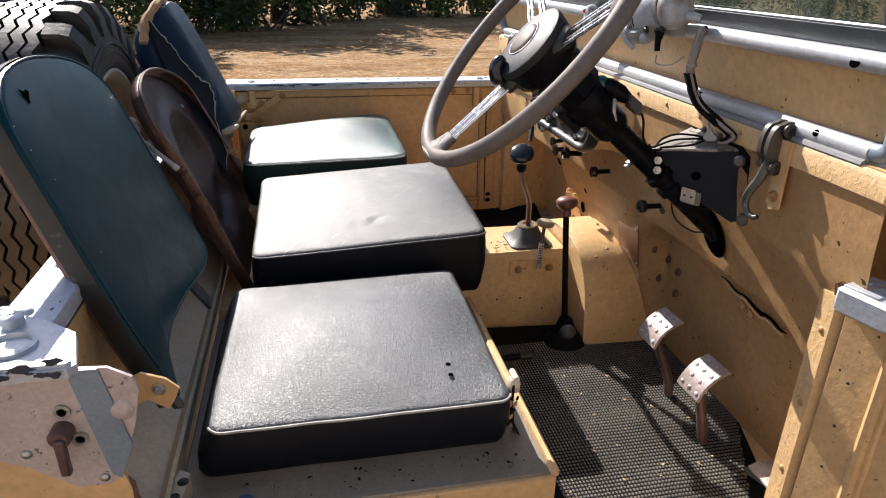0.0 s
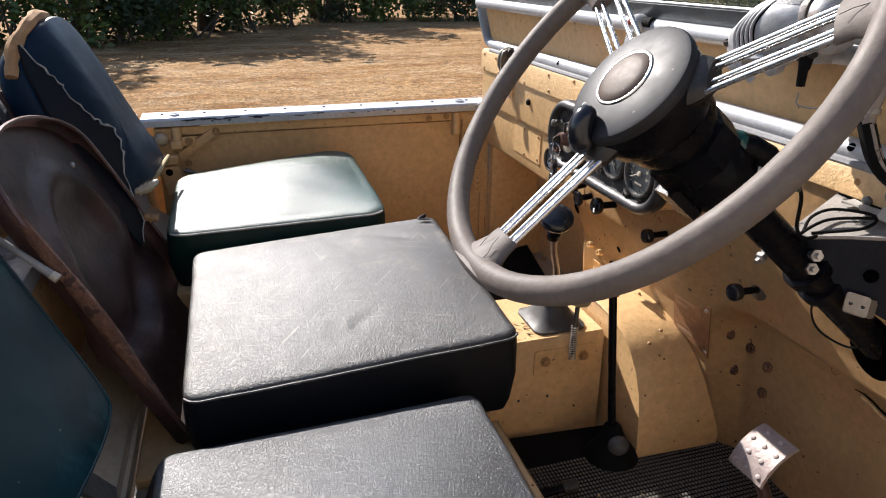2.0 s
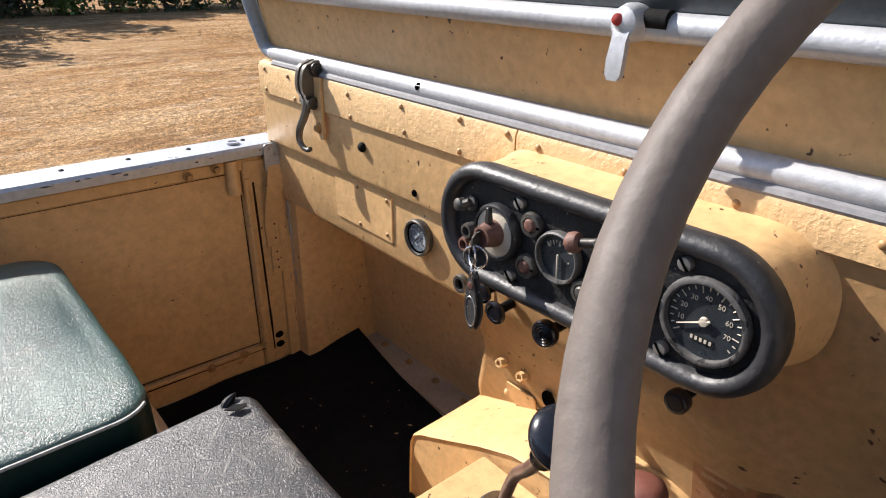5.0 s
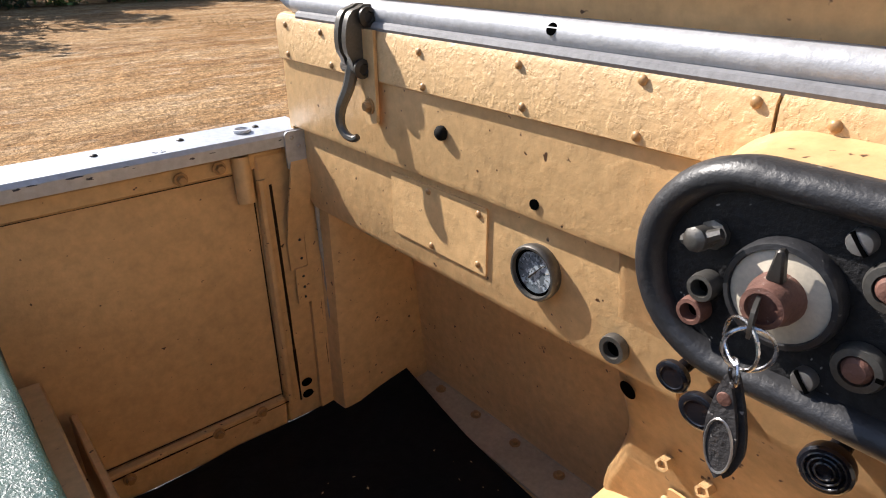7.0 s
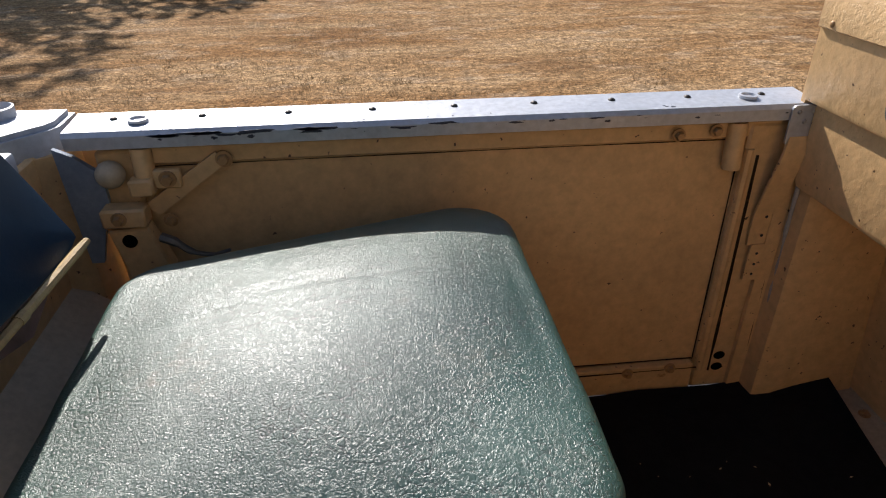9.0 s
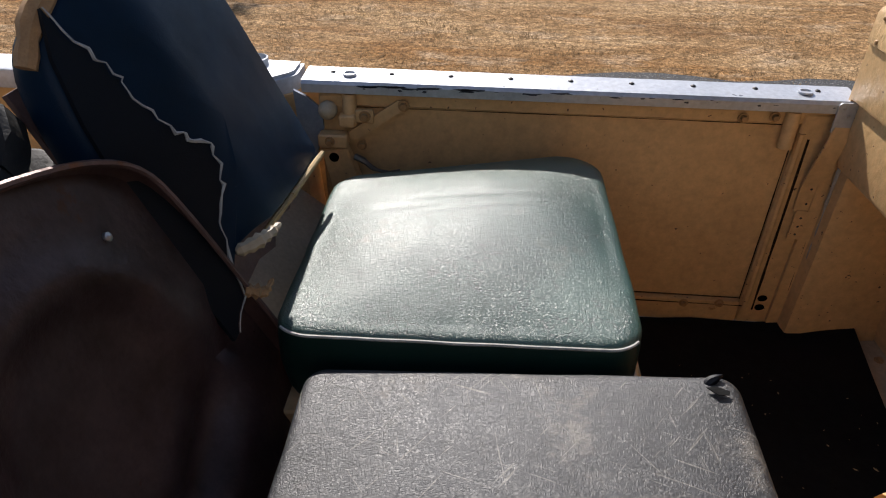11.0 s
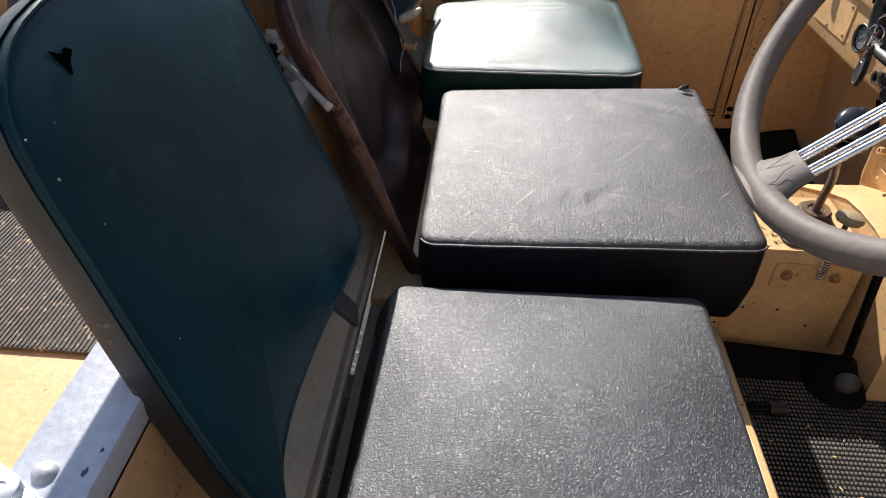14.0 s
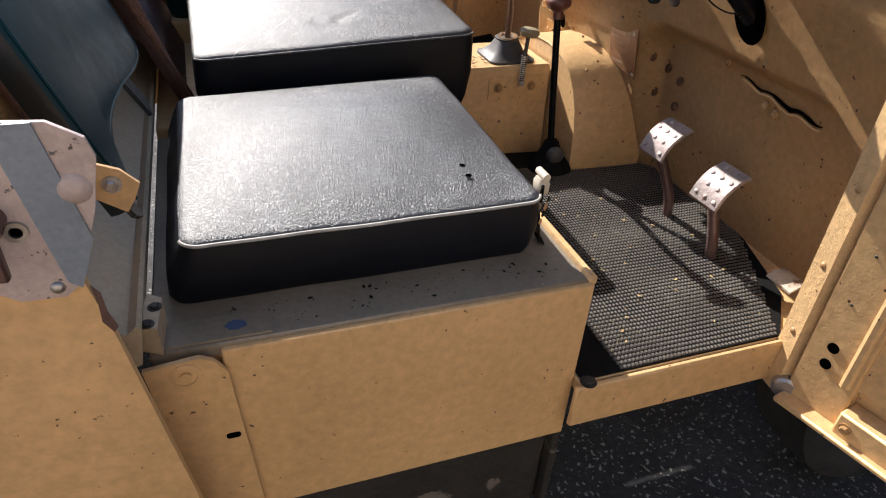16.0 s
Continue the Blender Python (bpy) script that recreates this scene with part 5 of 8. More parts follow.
    for y0, y1 in ((-0.079, YA - 0.028), (YB + 0.028, -0.101)):
        bm = B()
        slab(bm, [(y0, zs + 0.002), (y1, zs + 0.002), (y1, z2 - 0.008), (y0, z2 - 0.008)], lambda u, v, k: Vector((X(v) + k, u, v)), 0.004)
        p = part("pane", bm, glass, w, "dusty streaked glass pane", flat=True)
        p.visible_shadow = False
    for y in (0.235, -0.52, -0.80):
        bm = B()
        lathe(bm, (X(z0) - 0.0105, y, z0 + 0.004), (-0.9, 0, 0.42), [(0.0052, 0), (0.0052, 0.0022), (0, 0.0022)], 12)
        part("tube_hole", bm, HOLE, w)
    for y in (0.50, 0.47, 0.45):
        rivet(w, (X(zs) - 0.008, y, 1.393), (-1, 0, 0), 0.004, DARK_STEEL)
    # silver strip under the tube, its shade put into a darker grey
    bm = B()
    tube(bm, [(0.004, YA - 0.05, 1.2535), (0.004, YB + 0.03, 1.2535)], 0.006, 8)
    part("lower_strip", bm, SHADED_SILVER, w)
    # fixing hole on the upper tube at the driver's end
    bm = B()
    lathe(bm, (X(z1) - 0.0145, -0.866, z1 - 0.002), (-0.9, 0, 0.4), [(0.0075, 0), (0.0075, 0.0022), (0, 0.0022)], 12)
    part("tube_hole", bm, HOLE, w)


windscreen()


def latch(y):
    """Over-centre clamp that holds the folding screen down."""
    t = thing("screen_clamp", (-0.005, y, 1.17), "dull zinc hook clamp bolted to the bulkhead top", "clamp", "windscreen clamps")
    bm = B()
    slab(bm, [(y - 0.034, 1.252), (y - 0.010, 1.252), (y - 0.006, 1.165), (y - 0.016, 1.150), (y - 0.034, 1.155)], XW(-0.0045), -0.004)
    part("back_plate", bm, TAN, t)
    for dy in (0.005, -0.010):
        bm = B()
        pts = curve([(0.002, y + dy, 1.276), (-0.014, y + dy, 1.266), (-0.020, y + dy, 1.240), (-0.014, y + dy, 1.210)], 5)
        rows = []
        for i, p in enumerate(pts):
            wd = 0.018 if 2 < i < len(pts) - 3 else 0.013
            rows.append([p + Vector((-0.5 * wd, -0.004, 0)), p + Vector((wd * 0.7, -0.004, 0)), p + Vector((wd * 0.7, 0.004, 0)), p + Vector((-0.5 * wd, 0.004, 0))])
        rings(bm, rows)
        part("link", bm, LATCH, t)
    bm = B()
    cyl(bm, (-0.014, y - 0.020, 1.212), (-0.014, y + 0.014, 1.212), 0.007)
    part("pivot", bm, LATCH, t)
    bm = B()
    cyl(bm, (-0.004, y - 0.020, 1.264), (-0.004, y + 0.014, 1.264), 0.008)
    part("upper_pivot", bm, LATCH, t)
    bm = B()
    pts = curve([(-0.014, y - 0.003, 1.218), (-0.020, y, 1.192), (-0.027, y + 0.008, 1.168), (-0.028, y + 0.010, 1.150), (-0.027, y + 0.002, 1.139), (-0.025, y - 0.010, 1.136), (-0.023, y - 0.016, 1.139)], 5)
    tube(bm, pts, [0.0075 - 0.0038 * i / (len(pts) - 1) for i in range(len(pts))], 8)
    part("hook", bm, LATCH, t)
    bolt(t, (-0.0085, y - 0.022, 1.172), (-1, 0, 0), 0.006, 0.006)
    for z in (1.212, 1.264):
        bm = B()
        lathe(bm, (-0.014 if z < 1.25 else -0.004, y - 0.018, z), (0, -1, 0), [(0.0105, 0), (0.0105, 0.003), (0.006, 0.005), (0.005, 0.003), (0, 0.003)], 14)
        part("pivot_head", bm, DARK_STEEL, t)


latch(0.500)
latch(-0.742)


# ---- seats ----
def cushion(name, xr, xf, yn, yf, zb, corners, mats, label, crown=0.012, rad=0.035, edge=0.010, seam=True, soft=2.0, taper=0.0, far_round=0.0, shear=0.0, rear=0.0, dents=(), lumps=1.0):
    """A pad with a crowned top, rolled edges, boxed side band and a sewn seam. corners: top heights rear-near, front-near, front-far, rear-far."""
    t = thing(name, ((xr + xf) / 2, (yn + yf) / 2, zb), label, "cushion", "seat cushions")
    cx, cy, hx, hy = (xr + xf) / 2, (yn + yf) / 2, (xf - xr) / 2, (yf - yn) / 2

    def top(u, v):
        a, b, c, d = corners
        s, q = (u + 1) / 2, (v + 1) / 2
        return (a * (1 - s) + b * s) * (1 - q) + (d * (1 - s) + c * s) * q

    def outline(ins, k=9):
        out = []
        for ox, oy, a0, rr in ((1, 1, 0, rad + far_round), (-1, 1, 90, rad), (-1, -1, 180, rad), (1, -1, 270, rad)):
            r = max(0.004, rr - ins)
            for i in range(k + 1):
                an = radians(a0 + 90 * i / k)
                out.append((ox * (hx - ins) - ox * r + r * math.cos(an), oy * (hy - ins) - oy * r + r * math.sin(an)))
            nxt = {0: (-1, 1), 90: (-1, -1), 180: (1, -1), 270: (1, 1)}[a0]
            px, py = out[-1]
            rn = max(0.004, {0: rad, 90: rad, 180: rad, 270: rad + far_round}[a0] - ins)
            an = radians((a0 + 90) % 360)
            qx, qy = nxt[0] * (hx - ins - rn) + rn * math.cos(an), nxt[1] * (hy - ins - rn) + rn * math.sin(an)
            for j in range(1, 22):
                out.append((px + (qx - px) * j / 22, py + (qy - py) * j / 22))
        return out

    def pt(x, y, f, dz):
        u, v = max(-1, min(1, x / hx)), max(-1, min(1, y / hy))
        zt = top(u, v)
        wob = 0.0018 * noise.noise(Vector((x * 14 + cx * 9, y * 14 + cy * 5, f)))
        tx = 1 - taper * (v + 1) / 2
        back = -rear * max(0.0, -u - 0.75) * 4 * (1 - f) if f < 1 else 0.0
        return Vector((cx + x * tx + wob + back, cy + y + wob - shear * (v + 1) / 2 * (1 - u) / 2, zb + (zt - zb) * f + dz))

    seat_lip = 0.93
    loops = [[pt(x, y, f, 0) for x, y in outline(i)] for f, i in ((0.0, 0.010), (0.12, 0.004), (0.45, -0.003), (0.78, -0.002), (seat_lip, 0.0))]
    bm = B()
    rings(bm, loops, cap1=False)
    part("side_band", bm, mats[1], t, "side band in a darker colour than the top")
    loops = [[pt(x, y, seat_lip, 0) for x, y in outline(0.0)]]
    for i in range(1, 5):
        a = math.pi / 2 * 0.86 * i / 4
        ins = edge * (1 - math.cos(a))
        loops.append([pt(x, y, seat_lip + (1 - seat_lip) * math.sin(a), 0) for x, y in outline(ins)])
    steps = 34
    f_end = seat_lip + (1 - seat_lip) * math.sin(a)
    base = outline(ins)
    bx, by = hx - ins, hy - ins
    for i in range(1, steps + 1):
        s = 1 - i / steps
        lp = []
        for x, y in base:
            px, py = x * s, y * s
            u, v = px / bx, py / by
            rise = 1 - s
            lump = lumps * (0.004 * noise.noise(Vector((px * 7 + cx * 3, py * 7 + cy * 3, 2.0))) + 0.0010 * noise.noise(Vector((px * 18 + cx, py * 18, 7.0))))
            for dx, dy, depth, ra, rb, turn in dents:
                ex, ey = cx + px - dx, cy + py - dy
                a, c = ex * math.cos(turn) + ey * math.sin(turn), ey * math.cos(turn) - ex * math.sin(turn)
                lump -= depth * math.exp(-(a / ra) ** 2 - (c / rb) ** 2)
            lp.append(pt(px, py, f_end + (1 - f_end) * (1 - math.exp(-rise / 0.05)), crown * (1 - abs(u) ** soft) * (1 - abs(v) ** soft) + lump * (1 - s ** 4)))
        loops.append(lp)
    bm = B()
    rings(bm, loops, cap0=False, cap1=False)
    bmesh.ops.remove_doubles(bm, verts=bm.verts, dist=2e-5)
    part("top_cover", bm, mats[0], t)
    if seam:
        bm = B()
        tube(bm, [pt(x, y, seat_lip + 0.01, 0) for x, y in outline(-0.0012) if y < -hy * 0.93], 0.0021, 6)
        part("piping", bm, mats[2] if len(mats) > 2 else mats[0], t)
    return t, pt


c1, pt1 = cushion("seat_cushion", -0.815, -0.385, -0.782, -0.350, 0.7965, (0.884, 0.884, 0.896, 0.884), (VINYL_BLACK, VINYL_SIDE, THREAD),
                  "square black leathercloth seat cushion with a pale seam", 0.030, 0.022, 0.014, rear=0.035,
                  dents=((-0.60, -0.42, 0.0015, 0.05, 0.006, 0.3), (-0.43, -0.76, 0.004, 0.03, 0.012, 0.4)))
for dx, dy in ((0.135, -0.13), (0.133, -0.158)):
    bm = B()
    p = pt1(dx, dy, 1.0, 0.0095)
    lathe(bm, p, (0, 0, 1), [(0.0042, 0), (0.0042, 0.0008), (0, 0.0008)], 10)
    part("puncture", bm, HOLE, c1, "small round hole")
bm = B()
lathe(bm, (-0.386, -0.766, 0.862), (0.4, -1, 0), [(0.006, 0), (0.006, 0.003), (0.003, 0.005), (0, 0.005)], 12)
part("stud", bm, STEEL, c1)
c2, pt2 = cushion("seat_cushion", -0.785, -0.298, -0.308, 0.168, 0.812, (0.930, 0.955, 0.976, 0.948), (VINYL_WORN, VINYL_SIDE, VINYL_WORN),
                  "scuffed black leathercloth centre seat cushion with a dimple", 0.016, 0.026, 0.016, lumps=0.6,
                  dents=((-0.563, -0.228, 0.0060, 0.008, 0.018, 0.15), (-0.534, -0.222, 0.0065, 0.010, 0.015, -0.2), (-0.549, -0.225, -0.0040, 0.006, 0.016, 0.0), (-0.51, -0.20, 0.0022, 0.022, 0.006, 0.5), (-0.70, 0.05, 0.002, 0.03, 0.03, 0.0), (-0.40, 0.08, 0.0025, 0.10, 0.010, -0.5)))
bm = B()
slab(bm, [(-0.338, 0.141), (-0.326, 0.143), (-0.314, 0.137), (-0.316, 0.132), (-0.328, 0.131)], ZW(0.9775), 0.0010)
part("tear", bm, RUBBER, c2, "small dark tear in the cover")
bm = B()
tube(bm, curve([(-0.338, 0.150, 0.968), (-0.326, 0.157, 0.974), (-0.316, 0.160, 0.980)], 4), [0.002, 0.004, 0.006, 0.0065, 0.006, 0.005, 0.004, 0.0025, 0.0008], 8)
part("corner_tuft", bm, VINYL_SIDE, c2)
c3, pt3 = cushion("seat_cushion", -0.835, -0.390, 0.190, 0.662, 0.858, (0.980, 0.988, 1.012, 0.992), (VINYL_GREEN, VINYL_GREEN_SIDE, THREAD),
                  "faded green leathercloth seat cushion, shiny and creased", 0.030, 0.045, 0.030, taper=0.03, far_round=0.04, shear=0.10,
                  dents=((-0.73, 0.480, 0.0032, 0.060, 0.012, -0.05), (-0.66, 0.500, 0.0030, 0.070, 0.011, 0.10), (-0.70, 0.491, -0.0018, 0.070, 0.010, 0.02), (-0.57, 0.497, 0.0030, 0.05, 0.007, 0.05), (-0.62, 0.455, 0.0016, 0.08, 0.006, 0.1)))
# buckle at the front of the driver's cushion
rl_ = random.Random(77)
for k in range(5):
    bm = B()
    p = Vector((-0.388 + 0.003 * k, -0.779 + 0.0012 * k, 0.836 + 0.010 * k))
    lathe(bm, p, (0.6, -0.8, 0), [(0.004 + 0.003 * rl_.random(), 0), (0.003, 0.0015), (0, 0.002)], 5)
    part("torn_edge", bm, FOAM if k % 2 else RUBBER, c1)
bk1 = thing("seat_catch", (-0.376, -0.750, 0.80), "small pale catch on a strap before the cushion", "catch")
bm = B()
rings(bm, [[(x - 0.0015, y, z) for y in (-0.762, -0.738)] + [(x + 0.0015, y, z) for y in (-0.738, -0.762)] for x, z in ((-0.362, 0.7925), (-0.374, 0.815), (-0.379, 0.850), (-0.378, 0.888))])
part("strap", bm, RUBBER, bk1)
bm = B()
rings(bm, [[(-0.374 + dx, -0.748 + dy, z) for dx, dy in rounded(-w, w, -w * 1.3, w * 1.3, 0.003, 3)] for z, w in ((0.870, 0.005), (0.874, 0.0075), (0.888, 0.008), (0.894, 0.006))])
part("buckle", bm, CREAM, bk1)
bm = B()
cyl(bm, (-0.374, -0.760, 0.898), (-0.374, -0.736, 0.898), 0.0052)
part("roller", bm, CREAM, bk1)


def back_outline(n_pts, k=4):
    pts = curve([(p[0], p[1], 0) for p in n_pts], k)
    return [(p.x, p.y) for p in pts[:-1]]


def recl(x0, z0, k):
    """A reclined plane: u = y, v = z, w out of it towards the front."""
    nrm = Vector((1, 0, k)).normalized()
    return lambda u, v, w: Vector((x0 - (v - z0) * k, u, v)) + nrm * w


def pad(bm, outl, place, t, bulge=0.0, steps=4):
    """A stuffed panel: rounded rim and a slightly domed face."""
    cu = sum(p[0] for p in outl) / len(outl)
    cv = sum(p[1] for p in outl) / len(outl)
    loops = []
    for s, w in ((0.97, -t / 2), (0.992, -t * 0.36), (1.0, -t * 0.12), (1.0, t * 0.10), (0.992, t * 0.34), (0.975, t * 0.47), (0.95, t / 2)):
        loops.append([place(cu + (u - cu) * s, cv + (v - cv) * s, w) for u, v in outl])
    for i in range(1, steps + 1):
        s = 0.95 * (1 - i / (steps + 0.05))
        loops.append([place(cu + (u - cu) * s, cv + (v - cv) * s, t / 2 + bulge * (1 - s * s) + 0.003 * noise.noise(Vector((u * s * 8, v * s * 8, 4)))) for u, v in outl])
    return rings(bm, loops)


R_PL = recl(-0.832, 0.85, 0.434)
b1 = thing("folding_seat", (-0.86, -0.55, 0.90), "dark green leathercloth backrest leaning over the seat", "seat", "folded seats")
r_out = [(-0.760, 0.925), (-0.752, 1.02), (-0.733, 1.11), (-0.712, 1.19), (-0.690, 1.272), (-0.662, 1.308), (-0.61, 1.330), (-0.52, 1.337), (-0.42, 1.326), (-0.345, 1.306), (-0.300, 1.278), (-0.284, 1.245), (-0.288, 1.18), (-0.298, 1.08), (-0.315, 0.966), (-0.345, 0.944), (-0.42, 0.946), (-0.53, 0.962), (-0.64, 0.970), (-0.705, 0.962), (-0.738, 0.940), (-0.758, 0.922)]
bm = B()
pad(bm, back_outline(r_out + r_out[:1], 3), R_PL, 0.034, 0.004)
part("pad", bm, VINYL_TEAL, b1)
bm = B()
tube(bm, [R_PL(-0.536 + (u + 0.536) * 0.985, 1.13 + (v - 1.13) * 0.985, 0.0155) for u, v in back_outline(r_out + r_out[:1], 3)], 0.0020, 6, closed=True)
part("piping", bm, VINYL_TEAL, b1)
bm = B()
pad(bm, back_outline([((u + 0.536) * 0.95 - 0.531, (v - 1.13) * 0.95 + 1.13) for u, v in r_out + r_out[:1]], 3), recl(-0.856, 0.85, 0.434), 0.014, 0)
part("back_board", bm, RUST, b1, "brown steel back board")
bm = B()
slab(bm, [(-0.765, 0.94), (-0.748, 0.94), (-0.738, 0.905), (-0.746, 0.900), (-0.760, 0.91)], R_PL, 0.006)
part("hinge_tab", bm, DARK_STEEL, b1)
ro = back_outline(r_out + r_out[:1], 3)
bm = B()
rings(bm, [[R_PL(-0.536 + (u + 0.536) * k, 1.13 + (v - 1.13) * k, w) for u, v in ro] for k, w in ((1.004, -0.015), (1.010, -0.008), (1.010, 0.004), (1.004, 0.010))], cap0=False, cap1=False)
part("edge_band", bm, EDGE_DARK, b1, "dark edge band")
bm = B()
slab(bm, [(-0.612, 1.306), (-0.602, 1.300), (-0.596, 1.303), (-0.590, 1.299), (-0.600, 1.294), (-0.606, 1.287), (-0.609, 1.296)], lambda u, v, w: R_PL(u, v, 0.0188 + w), 0.0012)
part("tear", bm, HOLE, b1, "small tear in the cover")
rk = random.Random(12)
for u, v in [(-0.618, 1.215), (-0.617, 1.202), (-0.646, 1.180)] + [(rk.uniform(-0.70, -0.40), rk.uniform(1.0, 1.30)) for _ in range(14)]:
    bm = B()
    lathe(bm, R_PL(u, v, 0.0182), (1, 0, 0.434), [(0.0006 + 0.0010 * rk.random(), 0), (0.0004, 0.0010), (0, 0.0011)], 6)
    part("fleck", bm, OLD_WHITE, b1)
bm = B()
slab(bm, [(-0.475, 0.952), (-0.442, 0.955), (-0.425, 0.905), (-0.452, 0.895)], R_PL, 0.006)
part("torn_flap", bm, BLACK_MATT, b1)

b2 = thing("folding_seat", (-0.82, 0.0, 0.83), "bare rusty brown steel backrest shell without its cover", "seat", "folded seats")
M_PL = recl(-0.815, 0.835, 0.434)
m_out = [(-0.245, 0.815), (-0.240, 0.93), (-0.228, 1.02), (-0.229, 1.11), (-0.226, 1.17), (-0.206, 1.212), (-0.165, 1.234), (-0.09, 1.246), (0.0, 1.241), (0.08, 1.225), (0.15, 1.202), (0.196, 1.172), (0.214, 1.13), (0.226, 1.04), (0.240, 0.90), (0.245, 0.815), (0.10, 0.805), (-0.1, 0.805)]
mo = back_outline(m_out + m_out[:1], 3)
cu, cv = 0.0, 1.01


def shell_w(u, v):
    """Pressed relief: dished field, raised hoop at the top and a valley at the foot."""
    a = math.hypot((u - cu) / 0.16, (v - 1.02) / 0.155)
    w = -0.012 * (1 - min(1, a) ** 2)
    w += 0.007 * math.exp(-((a - 0.86) / 0.13) ** 2) * max(0, min(1, (v - 0.98) / 0.1))
    w -= 0.012 * math.exp(-((v - 0.90 - 0.35 * abs(u)) / 0.03) ** 2)
    return w * 1.9


bm = B()
loops = []
for s, w in ((1.0, 0.022), (1.012, 0.016), (1.008, 0.004), (0.99, -0.002), (0.965, -0.002)):
    loops.append([M_PL(cu + (u - cu) * s, cv + (v - cv) * s, w) for u, v in mo])
for i in range(1, 31):
    s = 0.965 * (1 - i / 30.05)
    loops.append([M_PL(cu + (u - cu) * s, cv + (v - cv) * s, -0.002 + shell_w(cu + (u - cu) * s, cv + (v - cv) * s)) for u, v in mo])
rings(bm, loops, cap0=False)
ext = bmesh.ops.solidify(bm, geom=bm.faces[:], thickness=0.0025)
part("shell", bm, RUST, b2)
bm = B()
tube(bm, [M_PL(u * 1.004, cv + (v - cv) * 1.004, 0.021) for u, v in mo], 0.0036, 6, closed=True)
part("rolled_edge", bm, RUST, b2)
bm = B()
ne = [p for p in mo if p[0] < -0.17 and 0.83 < p[1] < 1.205]
ne.sort(key=lambda p: p[1])
tube(bm, [M_PL(u + 0.002, v, 0.0195) for u, v in ne], [0.0035 + 0.0085 * min(1, 3 * (i / (len(ne) - 1))) * (1 - (i / (len(ne) - 1)) ** 2) for i in range(len(ne))], 9)
part("flaking_edge", bm, RUST_EDGE, b2, "orange-brown flaking rolled edge")
for u, v in ((-0.168, 1.052), (0.125, 1.145)):
    bm = B()
    lathe(bm, M_PL(u, v, shell_w(u, v) - 0.002), (1, 0, 0.434), [(0.0055, 0), (0.005, 0.003), (0.002, 0.005), (0, 0.005)], 8)
    part("screw", bm, STEEL, b2)

b3 = thing("folding_seat", (-0.87, 0.48, 0.90), "torn blue-green backrest with ripped cover and foam showing", "seat", "folded seats")
L_BASE = recl(-0.852, 1.0, 0.43)
L_PL = lambda u, v, w: L_BASE(u, v, w - 0.62 * max(0.0, 0.30 - u))     # its inner side leans further back
l_out = [(0.184, 1.0), (0.182, 1.09), (0.186, 1.17), (0.193, 1.24), (0.205, 1.30), (0.232, 1.333), (0.29, 1.357), (0.42, 1.360), (0.487, 1.335), (0.513, 1.27), (0.524, 1.16), (0.533, 1.06), (0.515, 1.036), (0.35, 1.045), (0.255, 1.052), (0.21, 1.0)]
bm = B()
pad(bm, back_outline(l_out + l_out[:1], 3), L_PL, 0.045, 0.006)
part("pad", bm, VINYL_BLUE, b3)
bm = B()
slab(bm, [(0.20, 0.99), (0.20, 1.29), (0.49, 1.30), (0.51, 1.012), (0.45, 1.0), (0.40, 1.012), (0.36, 0.992), (0.31, 1.005), (0.26, 0.985)], lambda u, v, w: L_PL(u, v, w - 0.034), 0.006)
part("back_board", bm, RUST, b3, "brown steel back board")
rr = random.Random(8)
rip = curve([(0.225, 1.340, 0), (0.236, 1.295, 0), (0.244, 1.268, 0), (0.249, 1.240, 0), (0.260, 1.20, 0), (0.270, 1.178, 0), (0.284, 1.158, 0), (0.270, 1.12, 0), (0.250, 1.09, 0), (0.238, 1.055, 0), (0.226, 1.018, 0), (0.200, 0.975, 0)], 4)[::-1]
edge = [(p.x + rr.uniform(-0.004, 0.004), p.y + rr.uniform(-0.003, 0.003)) for p in rip]
bm = B()
tube(bm, [L_PL(u, v, 0.0305) for u, v in edge], [0.0008 + 0.0022 * rr.random() ** 2 for _ in edge], 5)
part("ripped_edge", bm, THREAD, b3, "pale frayed rip")
bm = B()
slab(bm, [(0.188, 0.975), (0.186, 1.09), (0.190, 1.17), (0.197, 1.24), (0.209, 1.300)] + [(u - 0.002, v) for u, v in edge[::-1]], lambda u, v, w: L_PL(u, v, 0.0255 + w + 0.002 * noise.noise(Vector((u * 40, v * 40, 0)))), 0.0045)
part("loose_flap", bm, VINYL_FLAP, b3, "loose flap of black cover")
bm = B()
tube(bm, curve([L_PL(0.20, 1.302, 0.01), L_PL(0.232, 1.337, 0.012), L_PL(0.29, 1.362, 0.008), L_PL(0.37, 1.365, 0.004), L_PL(0.44, 1.352, 0.0)], 4), [0.009 + 0.006 * rr.random() for _ in range(17)], 8)
part("bare_foam", bm, FOAM, b3, "orange-brown crumbling foam")
bm = B()
tube(bm, curve([L_PL(0.245, 1.052, 0.028), L_PL(0.262, 1.048, 0.036), L_PL(0.283, 1.045, 0.034), L_PL(0.305, 1.043, 0.030)], 4), [0.004, 0.009, 0.007, 0.010, 0.008, 0.011, 0.007, 0.009, 0.006, 0.008, 0.004, 0.005, 0.002], 6)
part("hanging_rag", bm, GREYGREEN, b3, "pale torn rag of lining")
bm = B()
tube(bm, curve([L_PL(0.228, 1.012, 0.030), L_PL(0.236, 1.000, 0.036), L_PL(0.243, 0.995, 0.034), L_PL(0.262, 0.998, 0.028)], 4), [0.006, 0.009, 0.006, 0.011, 0.006, 0.008, 0.005, 0.007, 0.004, 0.006, 0.003, 0.004, 0.002], 6)
